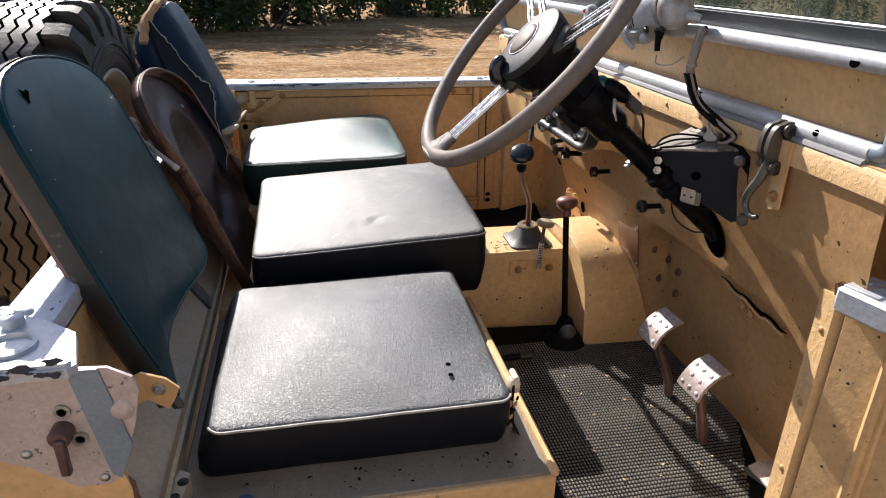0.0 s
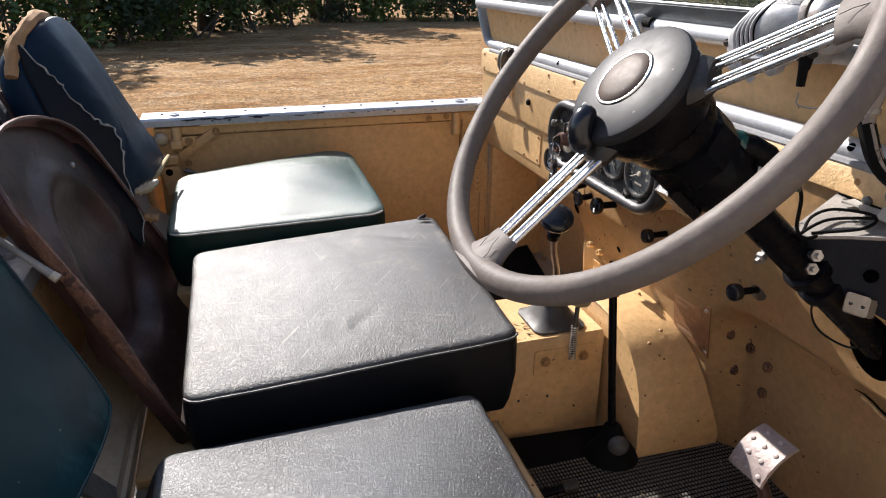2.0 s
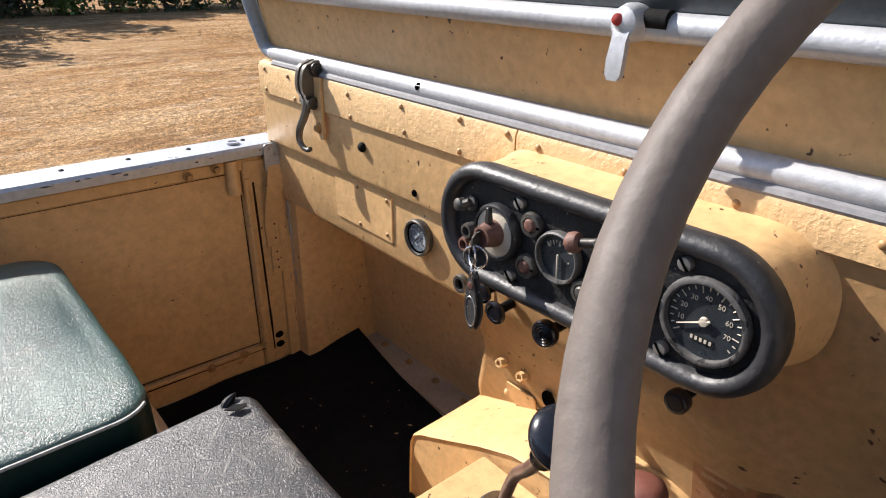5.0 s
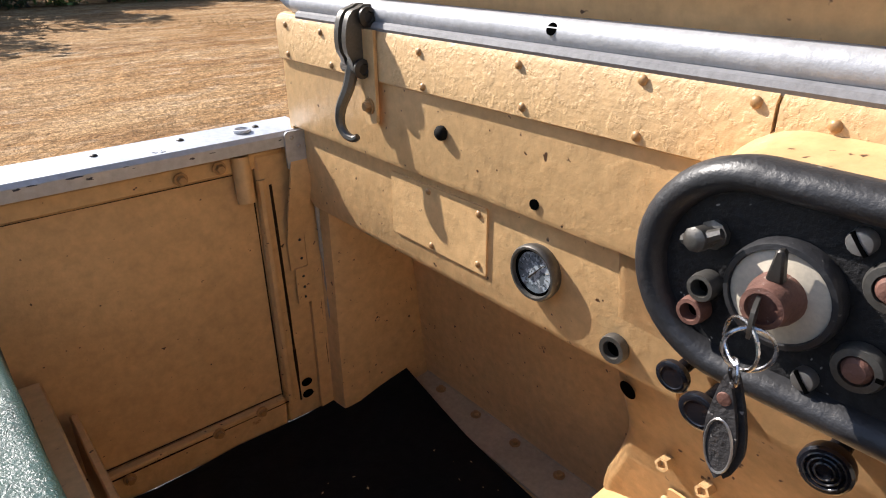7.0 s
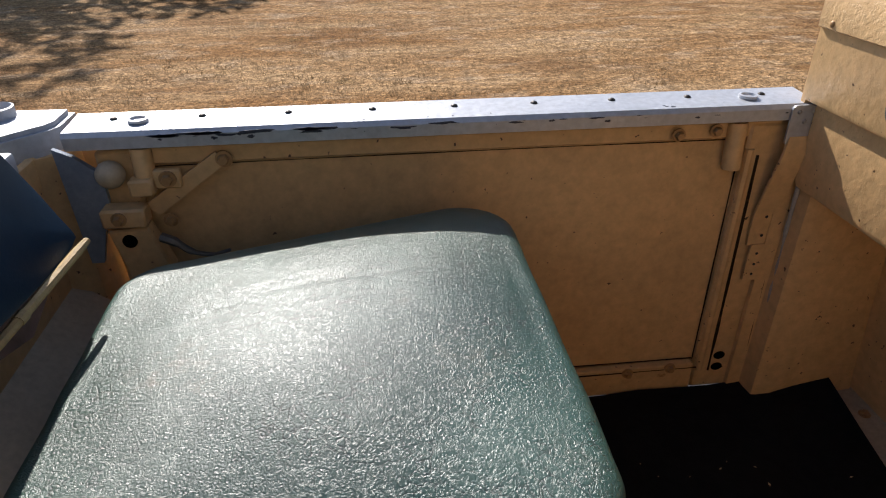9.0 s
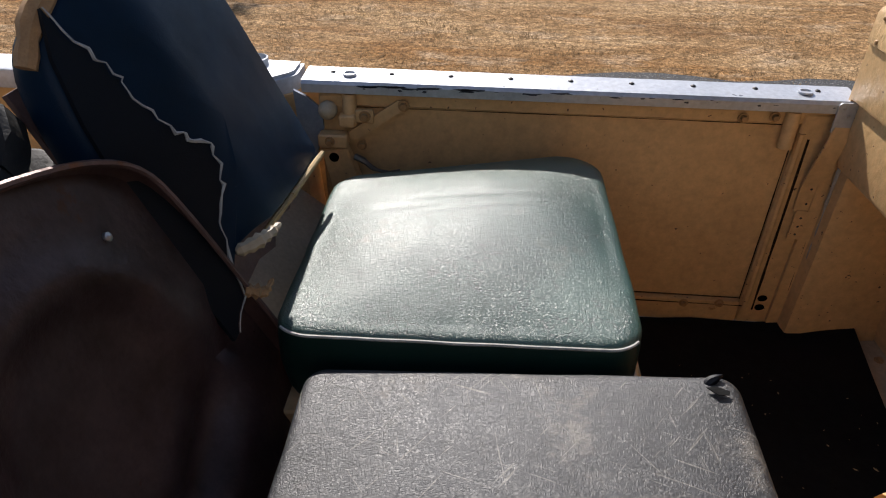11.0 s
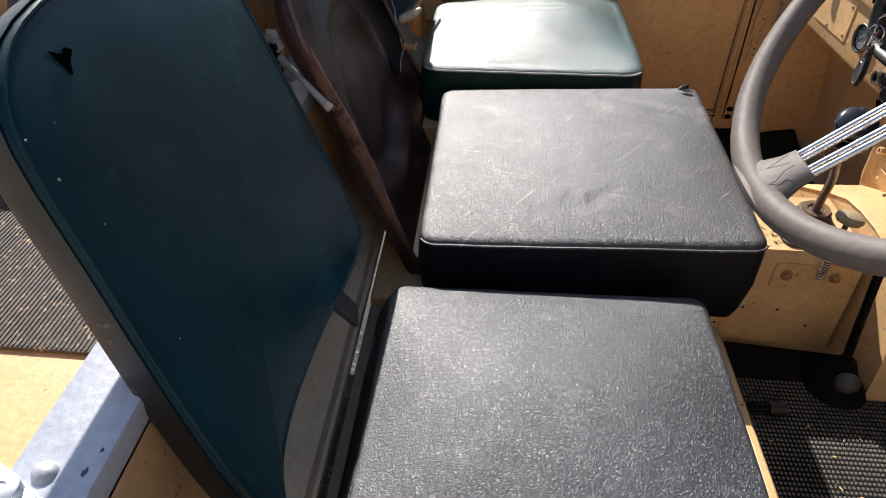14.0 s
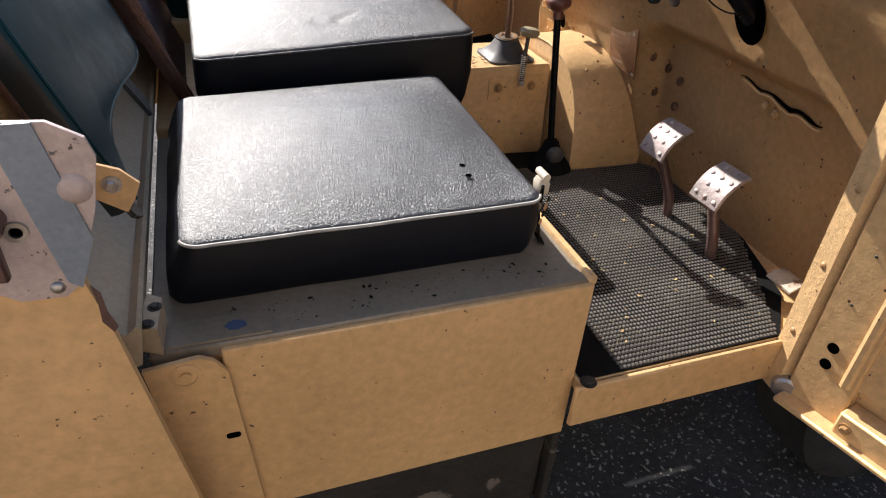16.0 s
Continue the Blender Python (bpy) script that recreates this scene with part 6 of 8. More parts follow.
part("hanging_rag", bm, FOAM, b3)
stk = thing("stick", (-0.83, 0.42, 1.0), "pale bamboo stick wedged below the torn backrest", "stick")
bm = B()
tube(bm, curve([(-0.838, 0.520, 1.050), (-0.846, 0.464, 1.046), (-0.856, 0.394, 1.040), (-0.868, 0.318, 1.034)], 3), [0.0035, 0.0046, 0.0046, 0.0046, 0.0046, 0.0046, 0.0046, 0.0046, 0.0046, 0.004], 8)
part("shaft", bm, STICK, stk)
bm = B()
tube(bm, [(-0.8536, 0.410, 1.0415), (-0.8552, 0.400, 1.0406)], 0.0056, 8)
part("knuckle", bm, STICK, stk)

# pale bar behind the backrests
wb = thing("bar_handle", (-0.94, -0.2, 1.1), "white painted bar beside the rusty backrest", "bar")
bm = B()
tube(bm, [(-0.990, -0.214, 1.165), (-0.956, -0.229, 1.139), (-0.909, -0.246, 1.098)], [0.0060, 0.0042, 0.0056], 10)
part("shaft", bm, OLD_WHITE, wb)
bm = B()
tube(bm, [(-0.914, -0.244, 1.1024), (-0.9075, -0.2465, 1.0967)], 0.0062, 10)
part("end_cap", bm, CREAM, wb)


cl = thing("torn_cloth", (-0.985, -0.223, 1.12), "torn black and white cloth caught behind the backrests", "cloth")
bm = B()
tube(bm, curve([(-0.98, -0.239, 1.189), (-0.98, -0.223, 1.183), (-0.98, -0.217, 1.155), (-0.98, -0.21, 1.137)], 4), [0.006, 0.010, 0.007, 0.009, 0.005, 0.009, 0.012, 0.008, 0.011, 0.007, 0.008, 0.005, 0.003], 6)
part("pale_side", bm, OLD_WHITE, cl, "dirty white torn strip")
bm = B()
tube(bm, curve([(-0.99, -0.235, 1.175), (-0.99, -0.219, 1.159), (-0.99, -0.211, 1.124)], 4), [0.014, 0.017, 0.013, 0.018, 0.016, 0.019, 0.013, 0.015, 0.008], 7)
part("dark_side", bm, RUBBER, cl)


# ---- spare wheel ----
def spare_wheel():
    cy, cz, xf, xb, R = -0.090, 1.050, -1.034, -1.240, 0.345
    t = thing("spare_wheel", (-1.17, cy, cz - R), "spare wheel with a chunky dusty black tyre and sand rim", "wheel")
    n = 56
    ang = lambda j: 2 * math.pi * j / n
    prof = [(0.200, xf - 0.020), (0.212, xf - 0.007), (0.236, xf), (0.272, xf - 0.002), (0.300, xf - 0.012), (0.314, xf - 0.026), (0.322, (xf + xb) / 2), (0.314, xb + 0.026), (0.300, xb + 0.012), (0.272, xb), (0.236, xb), (0.200, xb + 0.018)]
    bm = B()
    rings(bm, [[(x, cy + r * math.cos(ang(j)), cz + r * math.sin(ang(j))) for j in range(n)] for r, x in prof + prof[:1]], cap0=False, cap1=False)
    tyre = part("tyre", bm, TYRE, t)
    # deep shoulder lugs, each with a bevelled flank, and zigzag tread blocks
    k = 26
    for s, x0 in ((1, xf), (-1, xb)):
        bm = B()
        for j in range(k):
            loops = []
            for q, cutb in ((0.08, 0.012), (0.14, 0.0), (0.56, 0.0), (0.62, 0.012)):
                pts = [(0.276, x0 - s * 0.001), (0.312 - cutb, x0 - s * 0.003), (0.338 - cutb, x0 - s * 0.016), (0.343 - cutb * 0.5, x0 - s * 0.030), (0.343 - cutb * 0.5, x0 - s * 0.058), (0.318, x0 - s * 0.058), (0.280, x0 - s * 0.02)]
                loops.append([(x, cy + r * math.cos(a), cz + r * math.sin(a)) for r, x in pts for a in (2 * math.pi * (j + q + (0.10 * (r - 0.276) / 0.06) * s) / k,)])
            rings(bm, loops)
        part("tread_shoulder", bm, TYRE, tyre)["kind"] = "stuff"
    bm = B()
    for row in range(4):
        xc = (xf + xb) / 2 + (row - 1.5) * 0.0225
        m = 96
        loops = []
        for j in range(m):
            a = 2 * math.pi * j / m
            z = 0.0048 * (1 if j % 2 else -1)
            loops.append([(x, cy + r * math.cos(a), cz + r * math.sin(a)) for r, x in ((0.316, xc - 0.0085 + z), (0.343, xc - 0.0085 + z), (0.343, xc + 0.0085 + z), (0.316, xc + 0.0085 + z))])
        rings(bm, loops + loops[:1], cap0=False, cap1=False)
    part("tread", bm, TREAD, tyre)["kind"] = "stuff"
    bm = B()
    for r in (0.262, 0.246, 0.226, 0.220):
        tube(bm, [(xf + 0.0002 if r > 0.23 else xf - 0.004, cy + r * math.cos(ang(j)), cz + r * math.sin(ang(j))) for j in range(n)], 0.0022, 5, closed=True)
    part("sidewall_ring", bm, TYRE, tyre)["kind"] = "stuff"
    prof = [(0.206, xf - 0.016), (0.213, xf - 0.010), (0.214, xf - 0.003), (0.208, xf - 0.001), (0.200, xf - 0.006), (0.190, xf - 0.022), (0.180, xf - 0.060), (0.168, xf - 0.080), (0.140, xf - 0.090), (0.105, xf - 0.066), (0.088, xf - 0.060), (0.060, xf - 0.062), (0.058, xf - 0.09), (0.0001, xf - 0.09)]
    bm = B()
    rings(bm, [[(x, cy + r * math.cos(ang(j)), cz + r * math.sin(ang(j))) for j in range(n)] for r, x in prof], cap0=False)
    part("rim", bm, RIM_DULL, t, "dull sand painted steel rim")
    for j in range(5):
        a = 2 * math.pi * j / 5
        bolt(t, (xf - 0.062, cy + 0.082 * math.cos(a), cz + 0.082 * math.sin(a)), (1, 0, 0), 0.009, 0.012, DARK_STEEL)
    bm = B()
    tube(bm, curve([(xf - 0.01, cy - 0.18, cz + 0.09), (xf + 0.02, cy - 0.17, cz + 0.10), (xf + 0.03, cy - 0.14, cz + 0.07), (xf + 0.012, cy - 0.11, cz + 0.05)], 4), [0.016, 0.02, 0.018, 0.022, 0.02, 0.016, 0.018, 0.02, 0.015, 0.012, 0.014, 0.01, 0.006], 8)
    part("rag", bm, BLACK_MATT, t, "dark rag in the rim")


spare_wheel()


# road wheels that carry the body
def road_wheel(x, y):
    s = 1 if y > 0 else -1
    w = thing("road_wheel", (x, y, 0.0), "road wheel with a dusty black tyre and sand rim", "wheel", "road wheels")
    n = 40
    prof = [(0.215, 0.075), (0.26, 0.088), (0.31, 0.088), (0.338, 0.074), (0.344, 0.0), (0.338, -0.074), (0.31, -0.088), (0.26, -0.088), (0.215, -0.075)]
    bm = B()
    rings(bm, [[(x + r * math.cos(2 * math.pi * j / n), y + h, 0.344 + r * math.sin(2 * math.pi * j / n)) for j in range(n)] for r, h in prof + prof[:1]], cap0=False, cap1=False)
    part("tyre", bm, TYRE, w)
    bm = B()
    lathe(bm, (x, y, 0.344), (0, s, 0), [(0.215, -0.07), (0.222, 0.072), (0.214, 0.076), (0.195, 0.05), (0.15, 0.02), (0.08, 0.03), (0.05, 0.06), (0, 0.062)], n)
    part("rim", bm, TAN, w)


for x in (-1.62, 0.62):
    for y in (-0.74, 0.57):
        road_wheel(x, y)


# ---- steering wheel and column ----
WN = Vector((-0.7606, -0.016, 0.6490)).normalized()      # towards the driver
WC = Vector((-0.3279, -0.5508, 1.3666)) - WN * 0.0092
E1 = Vector((0, 1, 0))
E1 = (E1 - WN * E1.dot(WN)).normalized()
E2 = E1.cross(WN)


def wp(r, a, h=0.0):
    return WC + (E1 * math.cos(a) + E2 * math.sin(a)) * r + WN * h


def steering_wheel():
    t = thing("steering_wheel", WC, "worn grey three-spoke steering wheel with chromed wire spokes", "steering wheel")
    n = 72
    bm = B()
    tube(bm, [wp(0.2200, 2 * math.pi * j / n, 0.004) for j in range(n)], 0.0125, 14, closed=True)
    rim = part("rim", bm, RIM_PLASTIC, t)
    for a in (math.radians(270), math.radians(30), math.radians(150)):
        bm = B()
        rows = []
        for r, hw, hh in ((0.226, 0.046, 0.012), (0.214, 0.038, 0.012), (0.204, 0.027, 0.0105), (0.193, 0.022, 0.009), (0.180, 0.021, 0.0075)):
            ey, en = (E2 * math.cos(a) - E1 * math.sin(a)), WN
            c = wp(r, a, 0.004 - 0.008 * (0.22 - r) / 0.04)
            rows.append([c + ey * (hw * math.cos(q)) + en * (hh * math.sin(q)) for q in [2 * math.pi * i / 14 for i in range(14)]])
        rings(bm, rows)
        joint = part("spoke_joint", bm, RIM_PLASTIC, t, "cracked grey moulding where spoke meets rim")
        bm = B()
        rq = random.Random(int(a * 100))
        for q0 in (-0.013, 0.006):
            ey = (E2 * math.cos(a) - E1 * math.sin(a))
            pts = [wp(0.186 + 0.009 * i, a, 0.001) + ey * (q0 + rq.uniform(-0.003, 0.003)) + WN * (0.0088 + 0.0007 * i) for i in range(4)]
            tube(bm, pts, 0.00028, 4)
        part("crack", bm, RUBBER, joint)
        for off in (-0.0155, -0.0075, 0.0075, 0.0155):
            ey = (E2 * math.cos(a) - E1 * math.sin(a))
            bm = B()
            tube(bm, [wp(0.196, a, -0.002) + ey * off, wp(0.12, a, -0.012) + ey * off * 1.05, wp(0.062, a, -0.020) + ey * off * 1.1], 0.0028, 10)
            part("spoke_rod", bm, CHROME, t)
        bm = B()
        rows = []
        for r, hw, hh, h in ((0.040, 0.030, 0.016, -0.018), (0.062, 0.026, 0.013, -0.019), (0.070, 0.022, 0.011, -0.020), (0.074, 0.019, 0.009, -0.0205)):
            ey = (E2 * math.cos(a) - E1 * math.sin(a))
            c = wp(r, a, h)
            rows.append([c + ey * (hw * math.cos(q)) + WN * (hh * math.sin(q)) for q in [2 * math.pi * i / 12 for i in range(12)]])
        rings(bm, rows)
        part("hub_tab", bm, DARK_STEEL, t)
    bm = B()
    lathe(bm, WC, WN, [(0.030, -0.075), (0.045, -0.060), (0.057, -0.045), (0.061, -0.030), (0.0635, -0.012), (0.0625, -0.006), (0.060, -0.003)], 40)
    part("hub_body", bm, BLACK, t, "oily black hub body")
    bm = B()
    lathe(bm, WC, WN, [(0.0620, -0.012), (0.0645, -0.006), (0.0645, 0.000), (0.0632, 0.0028), (0.060, 0.0042), (0.045, 0.0070), (0.032, 0.0088), (0.0308, 0.0088), (0.030, 0.0072), (0, 0.0072)], 56)
    part("horn_pad", bm, HUB_PLASTIC, t, "dull black bakelite pad")
    bm = B()
    ring = [WC + WN * 0.0092 + (E1 * math.cos(2 * math.pi * j / 40) + E2 * math.sin(2 * math.pi * j / 40)) * 0.0288 for j in range(40)]
    tube(bm, ring, 0.0013, 6, closed=True)
    part("horn_ring", bm, CHROME, t)
    bm = B()
    lathe(bm, WC, WN, [(0.0272, 0.006), (0.0272, 0.0098), (0.0262, 0.0112), (0.020, 0.0130), (0.010, 0.0143), (0, 0.0146)], 40)
    part("horn_button", bm, HORN, t, "brown domed horn button")
    # dip switch lever at the foot of the pad
    a0 = math.radians(268)
    bm = B()
    pts = [wp(0.040, a0, 0.014), wp(0.052, a0, 0.0155), wp(0.064, a0, 0.008), wp(0.071, a0, -0.006)]
    tube(bm, curve(pts, 4), [0.005, 0.0085, 0.0098, 0.0105, 0.011, 0.0115, 0.012, 0.0122, 0.0124, 0.0126, 0.013, 0.012, 0.009], 12)
    part("dip_switch", bm, KNOB_BLACK, t)
    cu = bpy.data.curves.new("legend", "FONT")
    cu.body, cu.size, cu.extrude, cu.align_x = "DIP", 0.0065, 0.0002, "CENTER"
    cu.materials.append(DIAL_BLUE)
    ob = new("legend", cu)
    m = Matrix((Vector((0, -1, 0)), E2, WN)).transposed().to_4x4()
    m.translation = wp(0.047, math.radians(305), 0.0069)
    ob.parent = t
    ob.matrix_parent_inverse = Matrix.Translation(WC).inverted()
    ob.matrix_basis = m
    return t


steering_wheel()

col = thing("steering_column", (0.05, -0.575, 1.02), "black painted steering column through the bulkhead", "steering column")
C0 = WC - WN * 0.055
C1 = Vector((0.047, -0.598, 1.036))
cd = (C1 - C0).normalized()
bm = B()
lathe(bm, C0, cd, [(0.050, 0), (0.046, 0.018), (0.036, 0.035), (0.034, 0.06), (0.038, 0.065), (0.038, 0.10), (0.033, 0.106), (0.031, 0.14), (0.026, 0.15)], 28)
part("switch_housing", bm, BLACK, col, "oily black switch housing")
bm = B()
cyl(bm, C0 + cd * 0.14, C1 - cd * 0.012, 0.0195, n=24)
part("tube", bm, BLACK, col)
bm = B()
u, w_ = frame_of(cd)
for h in (0.255, 0.285):
    lathe(bm, C0 + cd * h, cd, [(0.0195, 0), (0.025, 0.002), (0.025, 0.014), (0.0195, 0.016)], 22)
part("clamp", bm, BLACK, col)
for p, d in (((-0.104, -0.601, 1.182), (-0.3, -0.9, 0.3)), ((-0.100, -0.596, 1.164), (-0.3, -0.9, 0.3)), ((-0.128, -0.556, 1.165), (-0.7, -0.2, -0.4))):
    bm = B()
    lathe(bm, p, d, [(0.0045, -0.024), (0.0045, 0), (0.0068, 0), (0.0068, 0.005), (0.0035, 0.005), (0.0035, 0.011), (0, 0.011)], 6)
    part("clamp_bolt", bm, STEEL, col)
tg = Vector((-0.050, -0.620, 1.124))
bm = B()
slab(bm, rounded(-0.012, 0.012, -0.012, 0.012, 0.003), lambda a, b, w: tg + Vector((a * 0.62 - 0.5 * w, -a * 0.75 - 0.55 * w, b - a * 0.1 + 0.55 * w)), 0.005)
part("tag", bm, STEEL, col, "small bright metal tag")
bm = B()
slab(bm, rounded(0.010, 0.024, -0.013, 0.009, 0.003), lambda a, b, w: tg + Vector((a * 0.75 - 0.4 * w, -a * 0.35 - 0.75 * w, b - a * 0.1 + 0.45 * w)), 0.004)
part("tag_flap", bm, LATCH, col)
for a in (-0.006, 0.006):
    bm = B()
    lathe(bm, tg + Vector((a * 0.62 - 0.0026, -a * 0.75 - 0.0029, -0.001 - a * 0.1 + 0.0029)), (-0.5, -0.55, 0.55), [(0.0022, 0), (0.0022, 0.0008), (0, 0.0008)], 8)
    part("tag_mark", bm, DARK_STEEL, col)
bm = B()
slab(bm, [(-0.600 + 0.034 * math.cos(i * 0.314), 1.046 + 0.046 * math.sin(i * 0.314)) for i in range(20)], lambda a, b, w: Vector((wall_x(a, b) - 0.004 - w, a, b)), 0.0015)
part("grommet_hole", bm, HOLE, col)
bm = B()
tube(bm, curve([(-0.045, -0.600, 1.118), (-0.040, -0.560, 1.094), (-0.030, -0.565, 1.062), (-0.010, -0.590, 1.048), (0.010, -0.606, 1.052)], 6), 0.0014, 6)
part("thin_wire", bm, RUBBER, col)
# indicator switch clamped to the column, with its green lens and wire
bm = B()
tube(bm, [(-0.204, -0.566, 1.300), (-0.190, -0.572, 1.296), (-0.172, -0.578, 1.287), (-0.160, -0.582, 1.279)], [0.012, 0.0145, 0.0135, 0.009], 14)
part("side_switch", bm, BLACK, col)
bm = B()
lathe(bm, (-0.202, -0.567, 1.300), (-0.5, 0.2, 0.75), [(0.0135, -0.004), (0.0135, 0.004), (0.011, 0.009), (0.006, 0.0125), (0, 0.0135)], 18)
part("green_lens", bm, LENS_GREEN, col, "dark green indicator lens")
bm = B()
slab(bm, rounded(-0.013, 0.013, -0.010, 0.010, 0.003), lambda u, v, w: Vector((-0.158 + u * 0.6 + w * 0.3, -0.588 + u * -0.3 - w, 1.272 - u * 0.5 + v)), 0.012)
part("switch_block", bm, BLACK_MATT, col)
bm = B()
tube(bm, [(-0.176, -0.560, 1.284), (-0.182, -0.580, 1.282), (-0.186, -0.590, 1.262), (-0.180, -0.592, 1.240)], 0.0035, 8)
part("clamp_strap", bm, STEEL, col)
bm = B()
tube(bm, curve([(-0.150, -0.596, 1.268), (-0.138, -0.598, 1.250), (-0.130, -0.594, 1.215), (-0.112, -0.590, 1.198), (-0.09, -0.585, 1.196)], 6), 0.002, 8)
part("switch_wire", bm, RUBBER, col)
# cast collar and bolted lug under the switch housing
bm = B()
lathe(bm, C0 + cd * 0.030, cd, [(0.040, 0), (0.045, 0.003), (0.045, 0.030), (0.040, 0.034)], 8)
part("cast_collar", bm, BLACK, col, flat=True)
bm = B()
slab(bm, rounded(-0.022, 0.022, -0.014, 0.014, 0.004), lambda u, v, w: C0 + cd * (0.085 + u) + Vector((-0.026 - w * 0.7, 0.010 + v, -0.026 - w * 0.7)), 0.012)
part("lug", bm, BLACK, col)



# ---- instrument panel ----
def figure(txt, size, at, material, parent):
    """Raised figures that face the seats."""
    cu = bpy.data.curves.new("figure", "FONT")
    cu.body, cu.size, cu.align_x, cu.extrude = txt, size, "CENTER", 0.0001
    cu.materials.append(material)
    ob = new("figure", cu)
    ob.parent = parent
    ob.matrix_basis = Matrix.Translation(at) @ Matrix(((0, 0, -1), (-1, 0, 0), (0, 1, 0))).to_4x4()


def instrument_panel():
    t = thing("instrument_panel", (-0.03, -0.110, 1.098), "black oval instrument panel with worn gauges and switches", "instrument panel")
    y0, y1, z0, z1 = -0.300, 0.083, 1.099, 1.233
    xf = -0.078
    bm = B()
    rings(bm, [[(x, u, v) for u, v in rounded(y0 + i, y1 - i, z0 + i, z1 - i, 0.060 - i, 10)] for x, i in ((xf + 0.008, 0.006), (-0.03, 0.005), (-0.008, 0.002), (0.004, -0.004))])
    part("housing", bm, TAN, t, "sand painted binnacle")
    bm = B()
    o = lambda ins: rounded(y0 + ins, y1 - ins, z0 + ins, z1 - ins, 0.066 - ins, 12)
    loops = [[(x, u, v) for u, v in o(i)] for x, i in ((xf + 0.014, 0.001), (xf + 0.002, -0.001), (xf - 0.005, 0.0005), (xf - 0.009, 0.004), (xf - 0.0105, 0.008), (xf - 0.0100, 0.0125), (xf - 0.0065, 0.0165), (xf - 0.001, 0.0185), (xf + 0.002, 0.0190))]
    rings(bm, loops, cap0=False, cap1=False)
    part("bezel", bm, BEZEL, t)
    bm = B()
    slab(bm, o(0.012), XW(xf + 0.001), 0.004)
    part("face", bm, FACE_BLACK, t, "speckled black face plate")

    def gauge(y, z, r, name):
        g = B()
        lathe(g, (xf, y, z), (-1, 0, 0), [(r * 1.02, 0), (r * 1.05, 0.004), (r * 1.02, 0.008), (r * 0.96, 0.009), (r * 0.90, 0.0085), (r * 0.88, 0.001)], 40)
        ring = part(name, g, GAUGE_RING, t)
        g = B()
        lathe(g, (xf, y, z), (-1, 0, 0), [(r * 0.89, 0), (r * 0.89, 0.003), (0, 0.003)], 36)
        part("dial", g, DIAL, ring)
        return ring

    def ticks(ring, y, z, r, a0, a1, n, long=2):
        g = B()
        for i in range(n):
            a = math.radians(a0 + (a1 - a0) * i / (n - 1))
            d = Vector((0, -math.cos(a), math.sin(a)))
            c = Vector((xf - 0.0032, y, z))
            tube(g, [c + d * r * (0.66 if i % long == 0 else 0.74), c + d * r * 0.82], 0.00055, 4)
        part("ticks", g, CREAM, ring)

    def needle(ring, y, z, a, back, ahead, w, material, hub=0.0032):
        g = B()
        a = math.radians(a)
        d = Vector((0, -math.cos(a), math.sin(a)))
        c = Vector((xf - 0.0052, y, z))
        tube(g, [c - d * back, c + d * ahead], [w, w * 0.45], 6)
        if hub:
            lathe(g, (xf - 0.003, y, z), (-1, 0, 0), [(hub, 0), (hub * 0.9, 0.003), (0, 0.0036)], 14)
        part("needle", g, material, ring)

    sp = gauge(-0.238, 1.165, 0.0365, "speedometer")
    ticks(sp, -0.238, 1.165, 0.0365, 215, -35, 21, 3)
    needle(sp, -0.238, 1.165, 204, 0.006, 0.024, 0.0011, CREAM, 0.0040)
    for txt, a in (("10", 190), ("20", 158), ("30", 124), ("40", 90), ("50", 56), ("60", 18), ("70", -16)):
        a = math.radians(a)
        figure(txt, 0.0062, (xf - 0.0034, -0.238 - math.cos(a) * 0.0205, 1.1632 + math.sin(a) * 0.0205), CREAM, sp)
    g = B()
    slab(g, rounded(-0.2485, -0.2275, 1.1455, 1.1515, 0.001, 1), XW(xf - 0.0034), -0.0003)
    part("trip_window", g, FACE_BLACK, sp)
    for k in range(5):
        g = B()
        slab(g, rounded(-0.2470 + 0.004 * k, -0.2448 + 0.004 * k, 1.1468, 1.1502, 0.0003, 1), XW(xf - 0.0038), -0.0002)
        part("text_bar", g, CREAM, sp)
    fg = gauge(-0.163, 1.166, 0.0305, "fuel_gauge")
    ticks(fg, -0.163, 1.166, 0.0305, 150, 30, 5)
    needle(fg, -0.163, 1.160, 128, 0.012, 0.020, 0.0009, CREAM, 0.0034)
    am = gauge(-0.088, 1.167, 0.0255, "ammeter")
    ticks(am, -0.088, 1.160, 0.0290, 130, 50, 9)
    needle(am, -0.088, 1.164, 272, 0.006, 0.018, 0.0012, CREAM, 0.0)
    for txt, dy, dz in (("30", 0.0125, 0.0085), ("0", 0.0, 0.0115), ("30", -0.0125, 0.0085), ("+", -0.012, -0.003)):
        figure(txt, 0.0052, (xf - 0.0034, -0.088 + dy, 1.1662 + dz), CREAM, am)
    # ignition and lamp switch
    yk, zk = -0.006, 1.167
    g = B()
    lathe(g, (xf, yk, zk), (-1, 0, 0), [(0.0305, 0), (0.0305, 0.007), (0.0290, 0.010), (0.0262, 0.0105), (0.0255, 0.007)], 36)
    lk = part("lamp_switch", g, BEZEL, t)
    g = B()
    lathe(g, (xf, yk, zk), (-1, 0, 0), [(0.0260, 0), (0.0260, 0.0080), (0.0250, 0.0088), (0, 0.0088)], 32)
    part("switch_plate", g, CREAM, lk, "cream enamel ring")
    g = B()
    lathe(g, (xf - 0.008, yk, zk), (-1, 0, 0), [(0.0145, 0), (0.0142, 0.006), (0.0120, 0.014), (0.0112, 0.019), (0.0085, 0.0195), (0.0080, 0.0165), (0, 0.0165)], 24)
